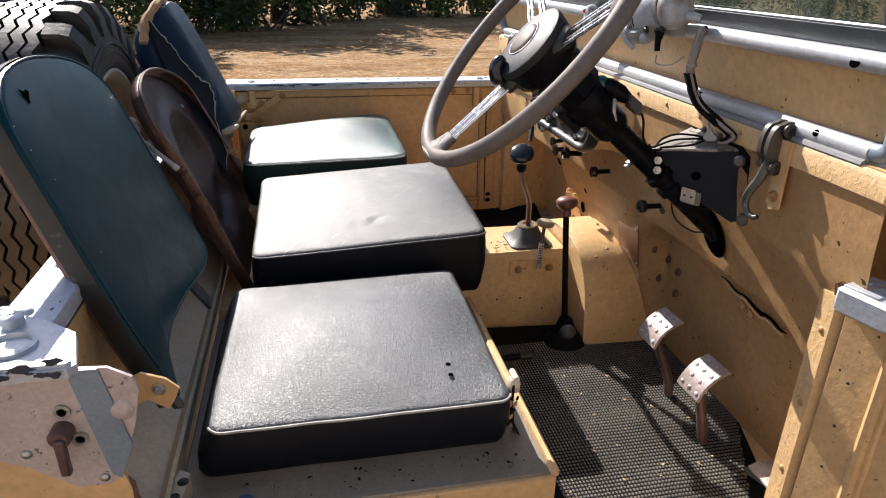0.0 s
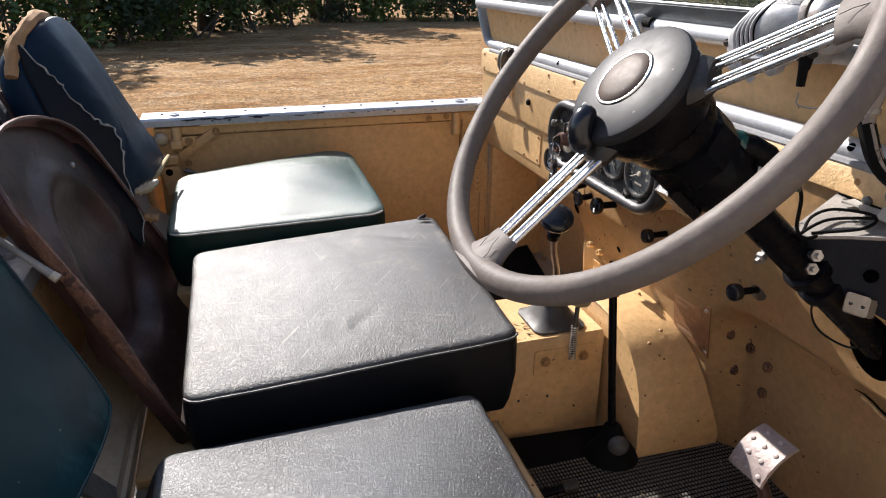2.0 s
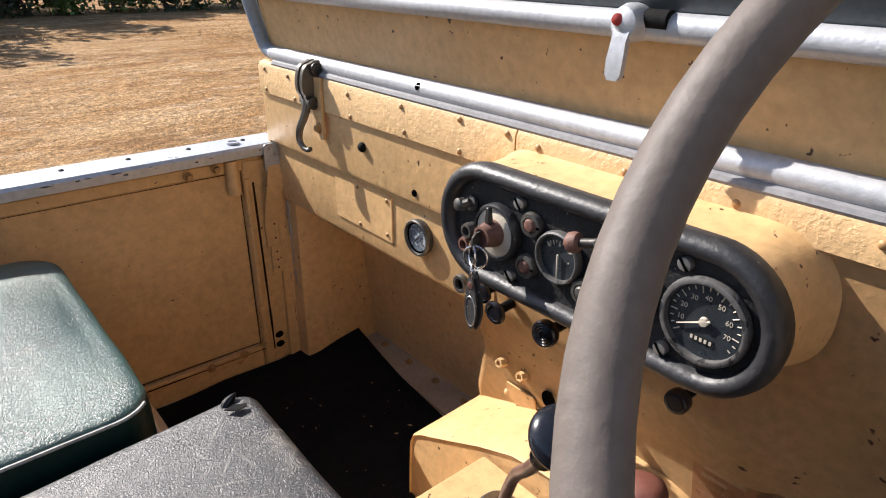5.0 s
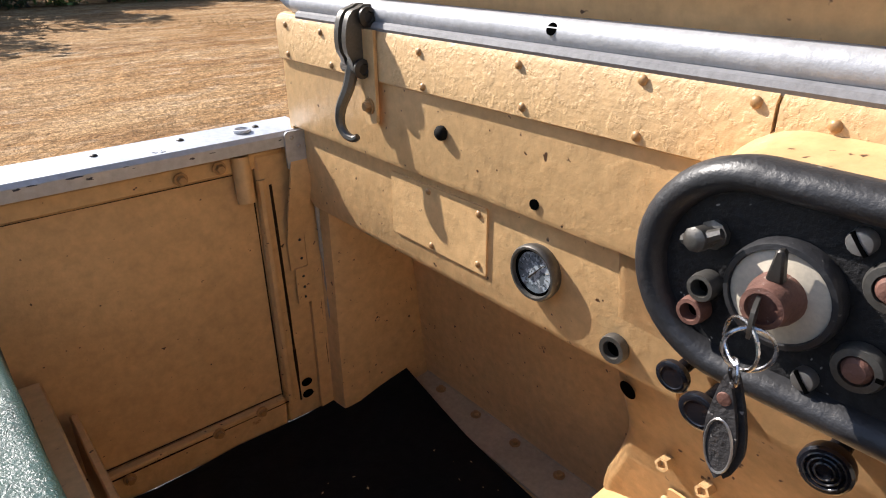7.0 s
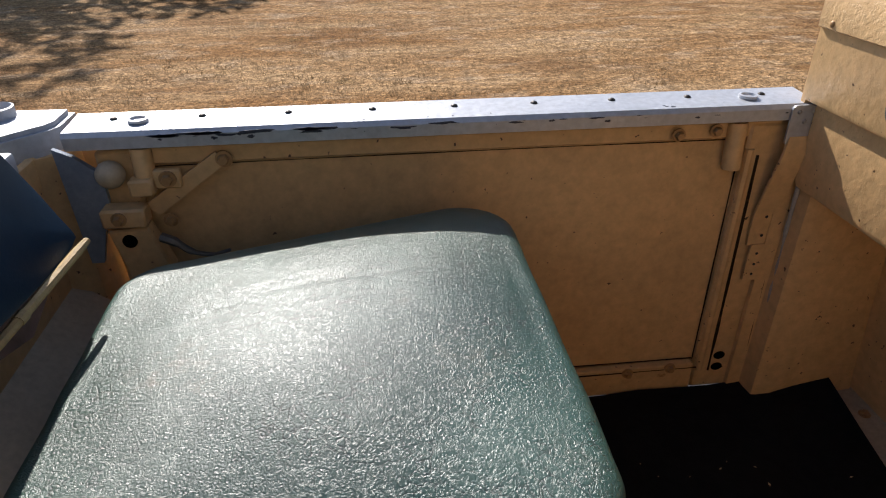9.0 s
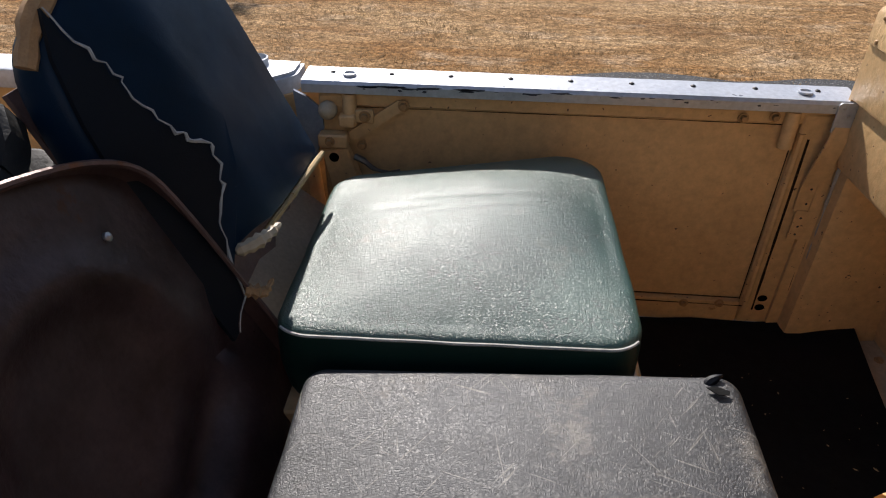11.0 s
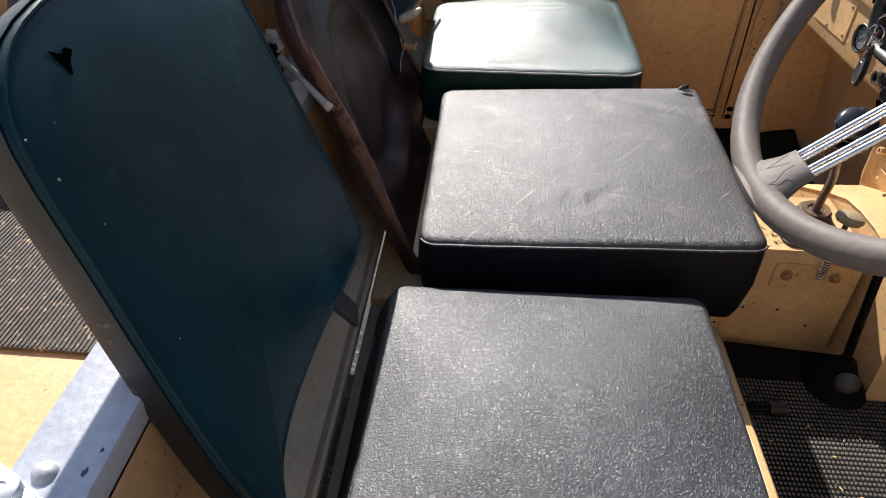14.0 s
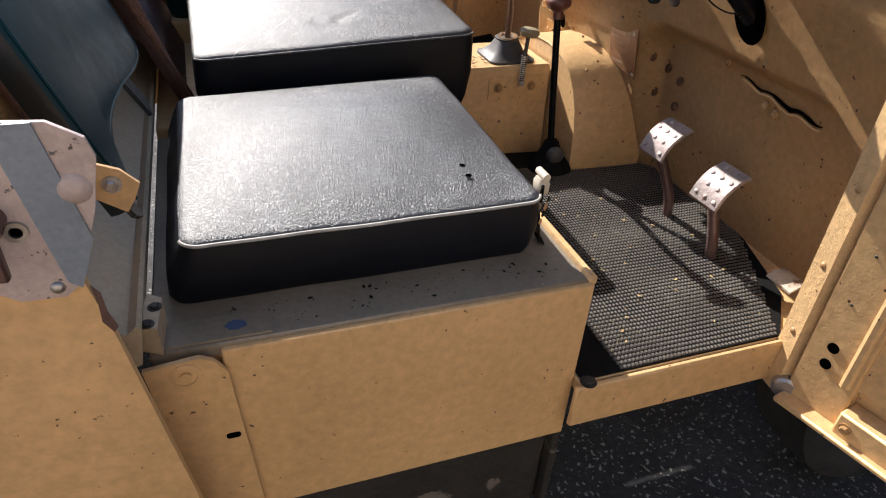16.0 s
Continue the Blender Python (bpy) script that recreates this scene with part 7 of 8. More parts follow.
    part("lock_barrel", g, RUST_KNOB, lk, "rusty lock barrel")
    g = B()
    slab(g, [(yk - 0.0045, zk + 0.012), (yk + 0.0045, zk + 0.012), (yk + 0.002, zk + 0.030), (yk - 0.002, zk + 0.030)], XW(xf - 0.014), -0.006)
    bmesh.ops.bevel(g, geom=g.edges[:], offset=0.0012, segments=1, affect="EDGES")
    part("switch_lever", g, DARK_STEEL, lk)
    for y, z, m_ in ((-0.052, 1.189, RUST_KNOB), (-0.048, 1.143, RUST_KNOB), (-0.120, 1.143, LATCH)):
        r = 0.0105
        g = B()
        lathe(g, (xf, y, z), (-1, 0, 0), [(r * 1.25, 0), (r * 1.25, 0.004), (r * 1.12, 0.007), (r * 0.78, 0.0075), (r * 0.74, 0.004)], 22)
        lm = part("warning_lamp", g, LATCH, t)
        g = B()
        lathe(g, (xf, y, z), (-1, 0, 0), [(r * 0.72, 0), (r * 0.72, 0.006), (r * 0.5, 0.0095), (0, 0.0105)], 18)
        part("lens", g, m_, lm)
        g = B()
        box(g, xf - 0.0079, xf - 0.0070, y - r * 1.2, y - r * 0.85, z - 0.0012, z + 0.0012)
        part("notch", g, HOLE, lm)
    for y, z, r in ((-0.034, 1.206, 0.0068), (-0.026, 1.124, 0.0066), (-0.214, 1.207, 0.0066), (-0.205, 1.124, 0.0066)):
        g = B()
        lathe(g, (xf, y, z), (-1, 0, 0), [(r, 0), (r, 0.004), (r * 0.85, 0.006), (0, 0.0068)], 16)
        sc = part("screw", g, STEEL, t)
        g = B()
        box(g, xf - 0.0074, xf - 0.0055, -r * 0.95, r * 0.95, -0.0009, 0.0009, 0, m=Matrix.Translation((0, y, z)) @ Matrix.Rotation(0.9, 4, "X"))
        part("slot", g, HOLE, sc)
    # wing-nut terminal and two inspection sockets
    g = B()
    lathe(g, (xf, 0.036, 1.186), (-1, 0.1, 0.1), [(0.0085, 0), (0.0085, 0.004), (0.0052, 0.005), (0.0052, 0.012), (0.0072, 0.013), (0.0070, 0.021), (0.004, 0.023), (0, 0.023)], 9)
    tm = part("terminal", g, LATCH, t)
    g = B()
    tube(g, [(xf - 0.015, 0.047, 1.184), (xf - 0.017, 0.036, 1.188), (xf - 0.015, 0.026, 1.194)], [0.003, 0.0045, 0.003], 8)
    part("wing", g, LATCH, tm)
    for z, y, m_ in ((1.156, 0.0345, LATCH), (1.139, 0.0385, RUST_KNOB)):
        g = B()
        lathe(g, (xf, y, z), (-1, 0.05, 0), [(0.0085, 0), (0.0088, 0.006), (0.0080, 0.011), (0.0056, 0.0112), (0.0052, 0.003), (0, 0.003)], 18)
        sk = part("socket", g, m_, t)
        g = B()
        lathe(g, (xf - 0.0032, y, z), (-1, 0, 0), [(0.005, 0), (0, 0.0003)], 12)
        part("bore", g, HOLE, sk)
    # toggle arm with a brown knob
    g = B()
    lathe(g, (xf, -0.147, 1.206), (-1, 0, 0), [(0.0125, 0), (0.0125, 0.006), (0.009, 0.008), (0.0065, 0.018), (0.0055, 0.026), (0, 0.027)], 20)
    lv = part("lever_switch", g, LATCH, t)
    g = B()
    tube(g, [(xf - 0.020, -0.149, 1.207), (xf - 0.023, -0.135, 1.203), (xf - 0.025, -0.123, 1.200)], 0.0045, 10)
    part("lever_arm", g, DARK_STEEL, lv)
    g = B()
    lathe(g, (xf - 0.024, -0.127, 1.201), (-0.15, 1, -0.22), [(0.006, 0), (0.0088, 0.002), (0.0098, 0.006), (0.0090, 0.011), (0.005, 0.0145), (0, 0.015)], 18)
    part("lever_knob", g, RUST_KNOB, lv)


instrument_panel()

# key with its rings and fob
ky = thing("key", (-0.11, -0.004, 1.066), "ignition key with a split ring and worn leather fob", "key")
bm = B()
slab(bm, [(-0.010, 0.008), (-0.004, 0.0105), (0.006, 0.0095), (0.010, 0.003), (0.009, -0.006), (0.002, -0.010), (-0.007, -0.0085), (-0.011, 0.0)], lambda u, v, w: Vector((-0.109 + u, -0.006 + w + u * 0.3, 1.163 + v)), 0.0022)
part("blade", bm, LATCH, ky)
bm = B()
box(bm, -0.100, -0.092, -0.0065, -0.0035, 1.1625, 1.1685, 0.0006)
part("shank", bm, LATCH, ky)
for c, r, tilt in (((-0.115, -0.004, 1.150), 0.0135, 0.5), ((-0.114, -0.008, 1.148), 0.0125, -0.5), ((-0.113, -0.003, 1.131), 0.0075, 0.9)):
    bm = B()
    tube(bm, [Vector(c) + Vector((math.sin(tilt) * math.cos(a) * r, math.cos(a) * r * math.cos(tilt), math.sin(a) * r)) for a in [2 * math.pi * i / 24 for i in range(24)]], 0.0011, 6, closed=True)
    part("split_ring", bm, CHROME, ky)
fp = lambda u, v, w: Vector((-0.1115 - w + (v - 1.10) * 0.06, -0.003 + u + (v - 1.095) * 0.10, v))
leaf = [(0.0105 * math.sin(math.pi * k) ** 0.6 * (0.45 + 0.75 * k if k < 0.7 else 0.975 - 0.4 * (k - 0.7)), 1.129 - 0.066 * k) for k in [i / 14 for i in range(15)]]
for k, (off, m_) in enumerate(((0.0, FOB), (-0.0045, FOB))):
    bm = B()
    slab(bm, leaf + [(-u, v) for u, v in leaf[-2:0:-1]], lambda u, v, w: fp(u - 0.003 * k, v - 0.001 * k, w + off), 0.0028)
    fob = part("fob", bm, m_, ky, "worn black leather fob")
    if k == 0:
        bm = B()
        tube(bm, [fp(0.0078 * math.cos(a), 1.084 + 0.0165 * math.sin(a), 0.0030) for a in [2 * math.pi * i / 22 for i in range(22)]], 0.0008, 5, closed=True)
        part("fob_ring", bm, STEEL, fob)
        bm = B()
        lathe(bm, fp(0, 1.113, 0.0025), (-1, 0, 0), [(0.0042, 0), (0.0038, 0.0012), (0, 0.0018)], 12)
        part("fob_rivet", bm, RUST_KNOB, fob)

# small gauge on the lower panel
sg = thing("oil_gauge", (0.018, 0.240, 1.03), "small round chrome gauge with a crazed blue dial", "gauge")
bm = B()
lathe(bm, (0.013, 0.240, 1.055), (-1, 0, 0), [(0.0265, 0), (0.0280, 0.006), (0.0278, 0.010), (0.0262, 0.0125), (0.0240, 0.0125), (0.0228, 0.006)], 36)
part("bezel", bm, LATCH, sg)
bm = B()
lathe(bm, (0.013, 0.240, 1.055), (-1, 0, 0), [(0.0234, 0.005), (0.0234, 0.0084), (0.0205, 0.0084), (0.0205, 0.007)], 30)
part("shadow_ring", bm, HOLE, sg)
bm = B()
lathe(bm, (0.013, 0.240, 1.055), (-1, 0, 0), [(0.0215, 0), (0.0215, 0.0075), (0, 0.0075)], 30)
part("dial", bm, DIAL_BLUE, sg)
bm = B()
for i in range(11):
    a = math.radians(215 - 250 * i / 10)
    tube(bm, [(0.0054, 0.240 - math.cos(a) * 0.0145, 1.055 + math.sin(a) * 0.0145), (0.0054, 0.240 - math.cos(a) * 0.018, 1.055 + math.sin(a) * 0.018)], 0.0005, 4)
part("ticks", bm, DARK_STEEL, sg)
bm = B()
tube(bm, [(0.0046, 0.246, 1.048), (0.0046, 0.229, 1.066)], [0.0012, 0.0004], 6)
part("needle", bm, DARK_STEEL, sg)

for y, z, r, nm, lb in ((0.148, 1.016, 0.0135, "grommet", "bare steel ring grommet in the dash"),):
    g = thing(nm, (0.02, y, z - r), lb, "grommet")
    bm = B()
    lathe(bm, (0.0125, y, z), (-1, 0, 0), [(r, 0), (r, 0.005), (r * 0.92, 0.008), (r * 0.62, 0.008), (r * 0.58, 0.002), (0, 0.002)], 24)
    part("ring", bm, LATCH, g)
    bm = B()
    lathe(bm, (0.0125, y, z), (-1, 0, 0), [(r * 0.55, 0.0025), (0, 0.0026)], 16)
    part("bore", bm, HOLE, g)
st = thing("rubber_stop", (0.0, 0.366, 1.16), "small dark rubber stop on the dash", "stop")
bm = B()
lathe(bm, (0.001, 0.366, 1.163), (-1, 0, 0), [(0.0075, 0), (0.0075, 0.004), (0.005, 0.007), (0, 0.008)], 14)
part("dome", bm, RUBBER, st)
bm = B()
lathe(bm, (0.001, 0.240, 1.124), (-1, 0, 0), [(0.005, 0), (0.005, 0.002), (0, 0.002)], 12)
tagged(part("plug", bm, HOLE), "dark round plug in the dash", "plug")


def pull_knob(p, d, length, r, material, label, ribbed=False, collar=True):
    t = thing("pull_knob", p, label, "knob", "pull knobs")
    d = Vector(d).normalized()
    p = Vector(p)
    bm = B()
    lathe(bm, p, d, [(r * 0.42, -0.004), (r * 0.42, length * 0.72)], 12)
    part("stem", bm, BLACK, t)
    bm = B()
    lathe(bm, p + d * length * 0.7, d, [(r * 0.5, 0), (r * 0.95, length * 0.06), (r, length * 0.14), (r, length * 0.26), (r * 0.9, length * 0.3), (r * 0.7, length * 0.305), (r * 0.65, length * 0.28), (0, length * 0.28)], 24)
    part("head", bm, material, t)
    if ribbed:
        u, w = frame_of(d)
        for k in (0.35, 0.55, 0.75):
            bm = B()
            tube(bm, [p + d * length + (u * math.cos(a) + w * math.sin(a)) * r * k for a in [2 * math.pi * i / 18 for i in range(18)]], 0.0008, 5, closed=True)
            part("groove", bm, material, t)
    if collar:
        bm = B()
        lathe(bm, p, d, [(r * 1.25, -0.002), (r * 1.25, 0.003), (r * 0.8, 0.005), (r * 0.5, 0.006)], 20)
        part("collar", bm, LATCH, t)


pull_knob((0.012, -0.033, 1.036), (-1, -0.08, 0.05), 0.046, 0.0165, KNOB_BLACK, "ribbed black choke knob below the instruments", True, False)
pull_knob((0.004, 0.077, 1.042), (-1, 0, -0.1), 0.026, 0.0135, KNOB_BLACK, "dark round knob below the instruments", False, False)
pull_knob((0.006, 0.052, 1.026), (-1, 0, -0.1), 0.030, 0.0155, KNOB_BLACK, "dull black knob below the instruments", False, False)
pull_knob((0.020, -0.202, 1.040), (-1, 0.02, -0.02), 0.050, 0.0125, KNOB_BLACK, "long black pull knob in the bulkhead")
pull_knob((0.039, -0.402, 1.025), (-1, 0, 0.05), 0.052, 0.0130, KNOB_BLACK, "black pull knob with a bare steel collar")

# instruction plate
ip = thing("instruction_plate", (0.062, -0.24, 0.85), "tarnished brass instruction plate on the bulkhead", "plate")
px = lambda u, v, w: Vector((0.056 + (0.93 - v) * 0.15 - w, u, v))
bm = B()
slab(bm, [(-0.295, 0.936), (-0.192, 0.934), (-0.196, 0.848), (-0.293, 0.832)], px, 0.002)
part("sheet", bm, PLATE_BRASS, ip)
for u, v in ((-0.285, 0.925), (-0.285, 0.842)):
    bm = B()
    lathe(bm, px(u, v, 0.002), (-1, 0, -0.15), [(0.0042, 0), (0.0035, 0.0018), (0, 0.0022)], 10)
    part("rivet", bm, STEEL, ip)
PLATE_INK = mat("worn_relief", (0.36, 0.25, 0.16), 0.5, 0.4, 0.2, 30)
for i, (wd, txt) in enumerate(((0.050, ""), (0.030, ""), (0, "HIGH RANGE"), (0, "NEUTRAL"), (0, "LOW RANGE"), (0.045, ""))):
    z = 0.913 - 0.0128 * i
    if txt:
        cu = bpy.data.curves.new("legend", "FONT")
        cu.body, cu.size, cu.extrude = txt, 0.0095, 0.0001
        cu.materials.append(PLATE_INK)
        ob = new("legend", cu)
        ob.parent = ip
        ob.matrix_parent_inverse = Matrix.Translation(ip.location).inverted()
        ob.matrix_basis = Matrix.Translation(px(-0.203, z, 0.0024)) @ Matrix(((0, 0, -1), (-1, 0, 0), (0, 1, 0))).to_4x4()
    else:
        bm = B()
        slab(bm, [(-0.204, z), (-0.204 - wd, z), (-0.204 - wd, z + 0.006), (-0.204, z + 0.006)], lambda u, v, w: px(u, v, 0.002 + w), 0.0004)
        part("text_bar", bm, PLATE_INK, ip)


# ---- levers ----
gl = thing("gear_lever", (-0.126, -0.072, 0.822), "cranked gear lever with a black knob in a grey rubber boot", "gear lever")
bm = B()
sq = lambda h, s, r, z: [(-0.126 + 0.92 * u, -0.072 + 0.92 * v, z) for u, v in rounded(-h, h, -h, h, r, 4)]
rings(bm, [sq(0.058, 1, 0.020, 0.822), sq(0.058, 1, 0.020, 0.827), sq(0.052, 1, 0.022, 0.830), sq(0.038, 1, 0.024, 0.842), sq(0.030, 1, 0.024, 0.858), sq(0.027, 1, 0.024, 0.862), sq(0.028, 1, 0.024, 0.866), sq(0.020, 1, 0.0195, 0.868)])
part("boot", bm, BOOT, gl)
bm = B()
lathe(bm, (-0.126, -0.074, 0.864), (-0.05, -0.1, 1), [(0.0225, 0), (0.0225, 0.006), (0.014, 0.006), (0.010, 0.001), (0, 0.001)], 24)
part("boot_ring", bm, BRASS, gl)
bm = B()
gp = curve([(-0.126, -0.074, 0.85), (-0.131, -0.084, 0.895), (-0.140, -0.104, 0.945), (-0.172, -0.148, 1.005), (-0.190, -0.178, 1.050), (-0.197, -0.196, 1.080)], 4)
tube(bm, gp, [0.0068] * 15 + [0.0078] * (len(gp) - 15), 12)
part("shaft", bm, RUST, gl, "worn brown steel shaft")
bm = B()
lathe(bm, gp[-5], gp[-1] - gp[-5], [(0.0115, -0.004), (0.0115, 0.008), (0.009, 0.009), (0.009, 0.024)], 14)
part("ferrule", bm, BLACK, gl)
bm = B()
kd = (gp[-1] - gp[-6]).normalized()
lathe(bm, gp[-1] - kd * 0.002, kd, [(0.011, -0.012), (0.0115, 0), (0.020, 0.003), (0.0262, 0.008), (0.0275, 0.013), (0.0262, 0.018), (0.020, 0.0225), (0.010, 0.025), (0, 0.0255)], 28)
part("knob", bm, KNOB_BLACK, gl)

rl = thing("transfer_lever", (-0.082, -0.266, 0.632), "tall black transfer lever with a faded red knob", "lever")
bm = B()
tube(bm, [(-0.082, -0.266, 0.640), (-0.085, -0.240, 0.80), (-0.088, -0.214, 0.962)], 0.0072, 12)
part("shaft", bm, BLACK, rl)
bm = B()
lathe(bm, (-0.087, -0.217, 0.946), (-0.02, 0.16, 1), [(0.0105, -0.004), (0.0105, 0.010), (0.016, 0.014), (0.0235, 0.020), (0.0255, 0.027), (0.0235, 0.034), (0.015, 0.040), (0, 0.042)], 26)
part("knob", bm, KNOB_RED, rl)
bm = B()
lathe(bm, (-0.080, -0.262, 0.631), (0, 0.1, 1), [(0.050, 0), (0.046, 0.010), (0.033, 0.026), (0.022, 0.045), (0.016, 0.062), (0.012, 0.066)], 22)
part("boot", bm, RUBBER, rl)
bm = B()
bmesh.ops.create_uvsphere(bm, u_segments=16, v_segments=10, radius=0.020, matrix=pose(-0.086, -0.290, 0.676) @ Matrix.Diagonal((1, 0.8, 0.9, 1)))
part("boot_collar", bm, BOOT, rl)

yl = thing("freewheel_lever", (-0.120, -0.128, 0.822), "short lever with a faded yellow knob and a coil spring", "lever")
bm = B()
tube(bm, curve([(-0.122, -0.160, 0.796), (-0.116, -0.150, 0.840), (-0.107, -0.138, 0.888)], 4), 0.0045, 8)
part("shaft", bm, DARK_STEEL, yl)
bm = B()
a0, a1 = Vector((-0.124, -0.164, 0.786)), Vector((-0.115, -0.148, 0.848))
ax = (a1 - a0)
fu, fw = frame_of(ax)
tube(bm, [a0 + ax * (i / 120) + (fu * math.cos(i * 0.8) + fw * math.sin(i * 0.8)) * 0.0062 for i in range(121)], 0.0014, 5)
part("spring", bm, STEEL, yl)
bm = B()
lathe(bm, (-0.106, -0.137, 0.882), (0.2, 0.2, 1), [(0.008, 0), (0.018, 0.003), (0.0225, 0.010), (0.021, 0.017), (0.012, 0.022), (0, 0.023)], 24)
part("knob", bm, KNOB_YELLOW, yl)

# twig and leaf litter
lf = thing("dry_leaf", (-0.206, -0.09, 0.824), "dry curled leaf scraps on the tunnel", "leaf")
for i in range(9):
    bm = B()
    a = i * 2.3
    c = Vector((-0.206 + 0.020 * math.cos(a * 2.1), -0.078 - 0.006 * i, 0.8245 + 0.002 * (i % 3)))
    slab(bm, [(0.0080, 0), (0.001, 0.0016), (-0.008, 0.0006), (-0.002, -0.0018)], lambda u, v, w: c + Vector((u * math.cos(a) - v * math.sin(a), u * math.sin(a) + v * math.cos(a), w + abs(u) * 0.35)), 0.0006)
    part("scrap", bm, (RUST, NUT, RUBBER)[i % 3], lf)


# ---- pedals ----
def pedal(p, foot, label):
    t = thing("foot_pedal", (foot[0], foot[1], 0.632), label, "pedal", "foot pedals")
    p = Vector(p)
    bm = B()
    nrm = Vector((-0.68, -0.10, 0.72)).normalized()
    ey = Vector((0.05, -1, 0)).normalized()
    ez = nrm.cross(ey).normalized()
    if ez.z < 0:
        ez = -ez
    rows = []
    for i in range(-5, 6):
        q = i / 5
        w = -0.012 * q * q
        rows.append([p + ey * s + ez * (q * 0.040) + nrm * (w + h) for s, h in ((-0.034, 0), (-0.032, 0.004), (0.032, 0.004), (0.034, 0), (0.032, -0.004), (-0.032, -0.004))])
    rings(bm, rows)
    face = part("face", bm, PEDAL, t, "worn bare steel tread face")
    for i, q in enumerate((-0.75, -0.25, 0.25, 0.75)):
        for s in ((-0.022, 0.0, 0.022) if i % 2 == 0 else (-0.012, 0.012)):
            c = p + ey * s + ez * (q * 0.040) + nrm * (-0.012 * q * q + 0.0035)
            bm = B()
            lathe(bm, c, nrm, [(0.0042, 0), (0.0036, 0.0022), (0, 0.0030)], 10)
            part("tread_stud", bm, PEDAL, face)
    bm = B()
    tube(bm, curve([p - nrm * 0.006, p - nrm * 0.03 - ez * 0.02, (foot[0] - 0.01, foot[1], 0.68), (foot[0], foot[1], 0.631)], 5), [0.013] + [0.010] * 14 + [0.009], 10)
    part("arm", bm, RUST, t)
    return t


pedal((0.020, -0.487, 0.797), (0.062, -0.505, 0.64), "worn steel clutch pedal with raised studs")
pedal((0.028, -0.640, 0.778), (0.050, -0.655, 0.64), "worn steel brake pedal with raised studs")
ac = thing("accelerator_pedal", (0.10, -0.80, 0.632), "small rusty accelerator plate", "pedal")
bm = B()
rings(bm, [[Vector((0.062 + 0.045 * s, -0.795 + y, 0.668 + 0.030 * s - 0.03 * s * s)) + Vector((0, 0, h)) for y, h in ((-0.026, 0), (0.026, 0), (0.026, 0.004), (-0.026, 0.004))] for s in (0, 0.35, 0.7, 1.0)])
part("plate", bm, FOIL, ac)
bm = B()
tube(bm, [(0.095, -0.795, 0.672), (0.115, -0.815, 0.66), (0.125, -0.84, 0.635)], 0.005, 8)
part("rod", bm, RUST, ac)
dp = thing("dip_pedal", (-0.21, -0.30, 0.632), "dark rod beside the tunnel on the mat", "rod")
bm = B()
tube(bm, [(-0.30, -0.33, 0.645), (-0.19, -0.33, 0.650)], 0.008, 10)
part("shaft", bm, BLACK, dp)
bm = B()
tube(bm, [(-0.215, -0.33, 0.649), (-0.188, -0.33, 0.650)], 0.011, 10)
part("tip", bm, DARK_STEEL, dp)


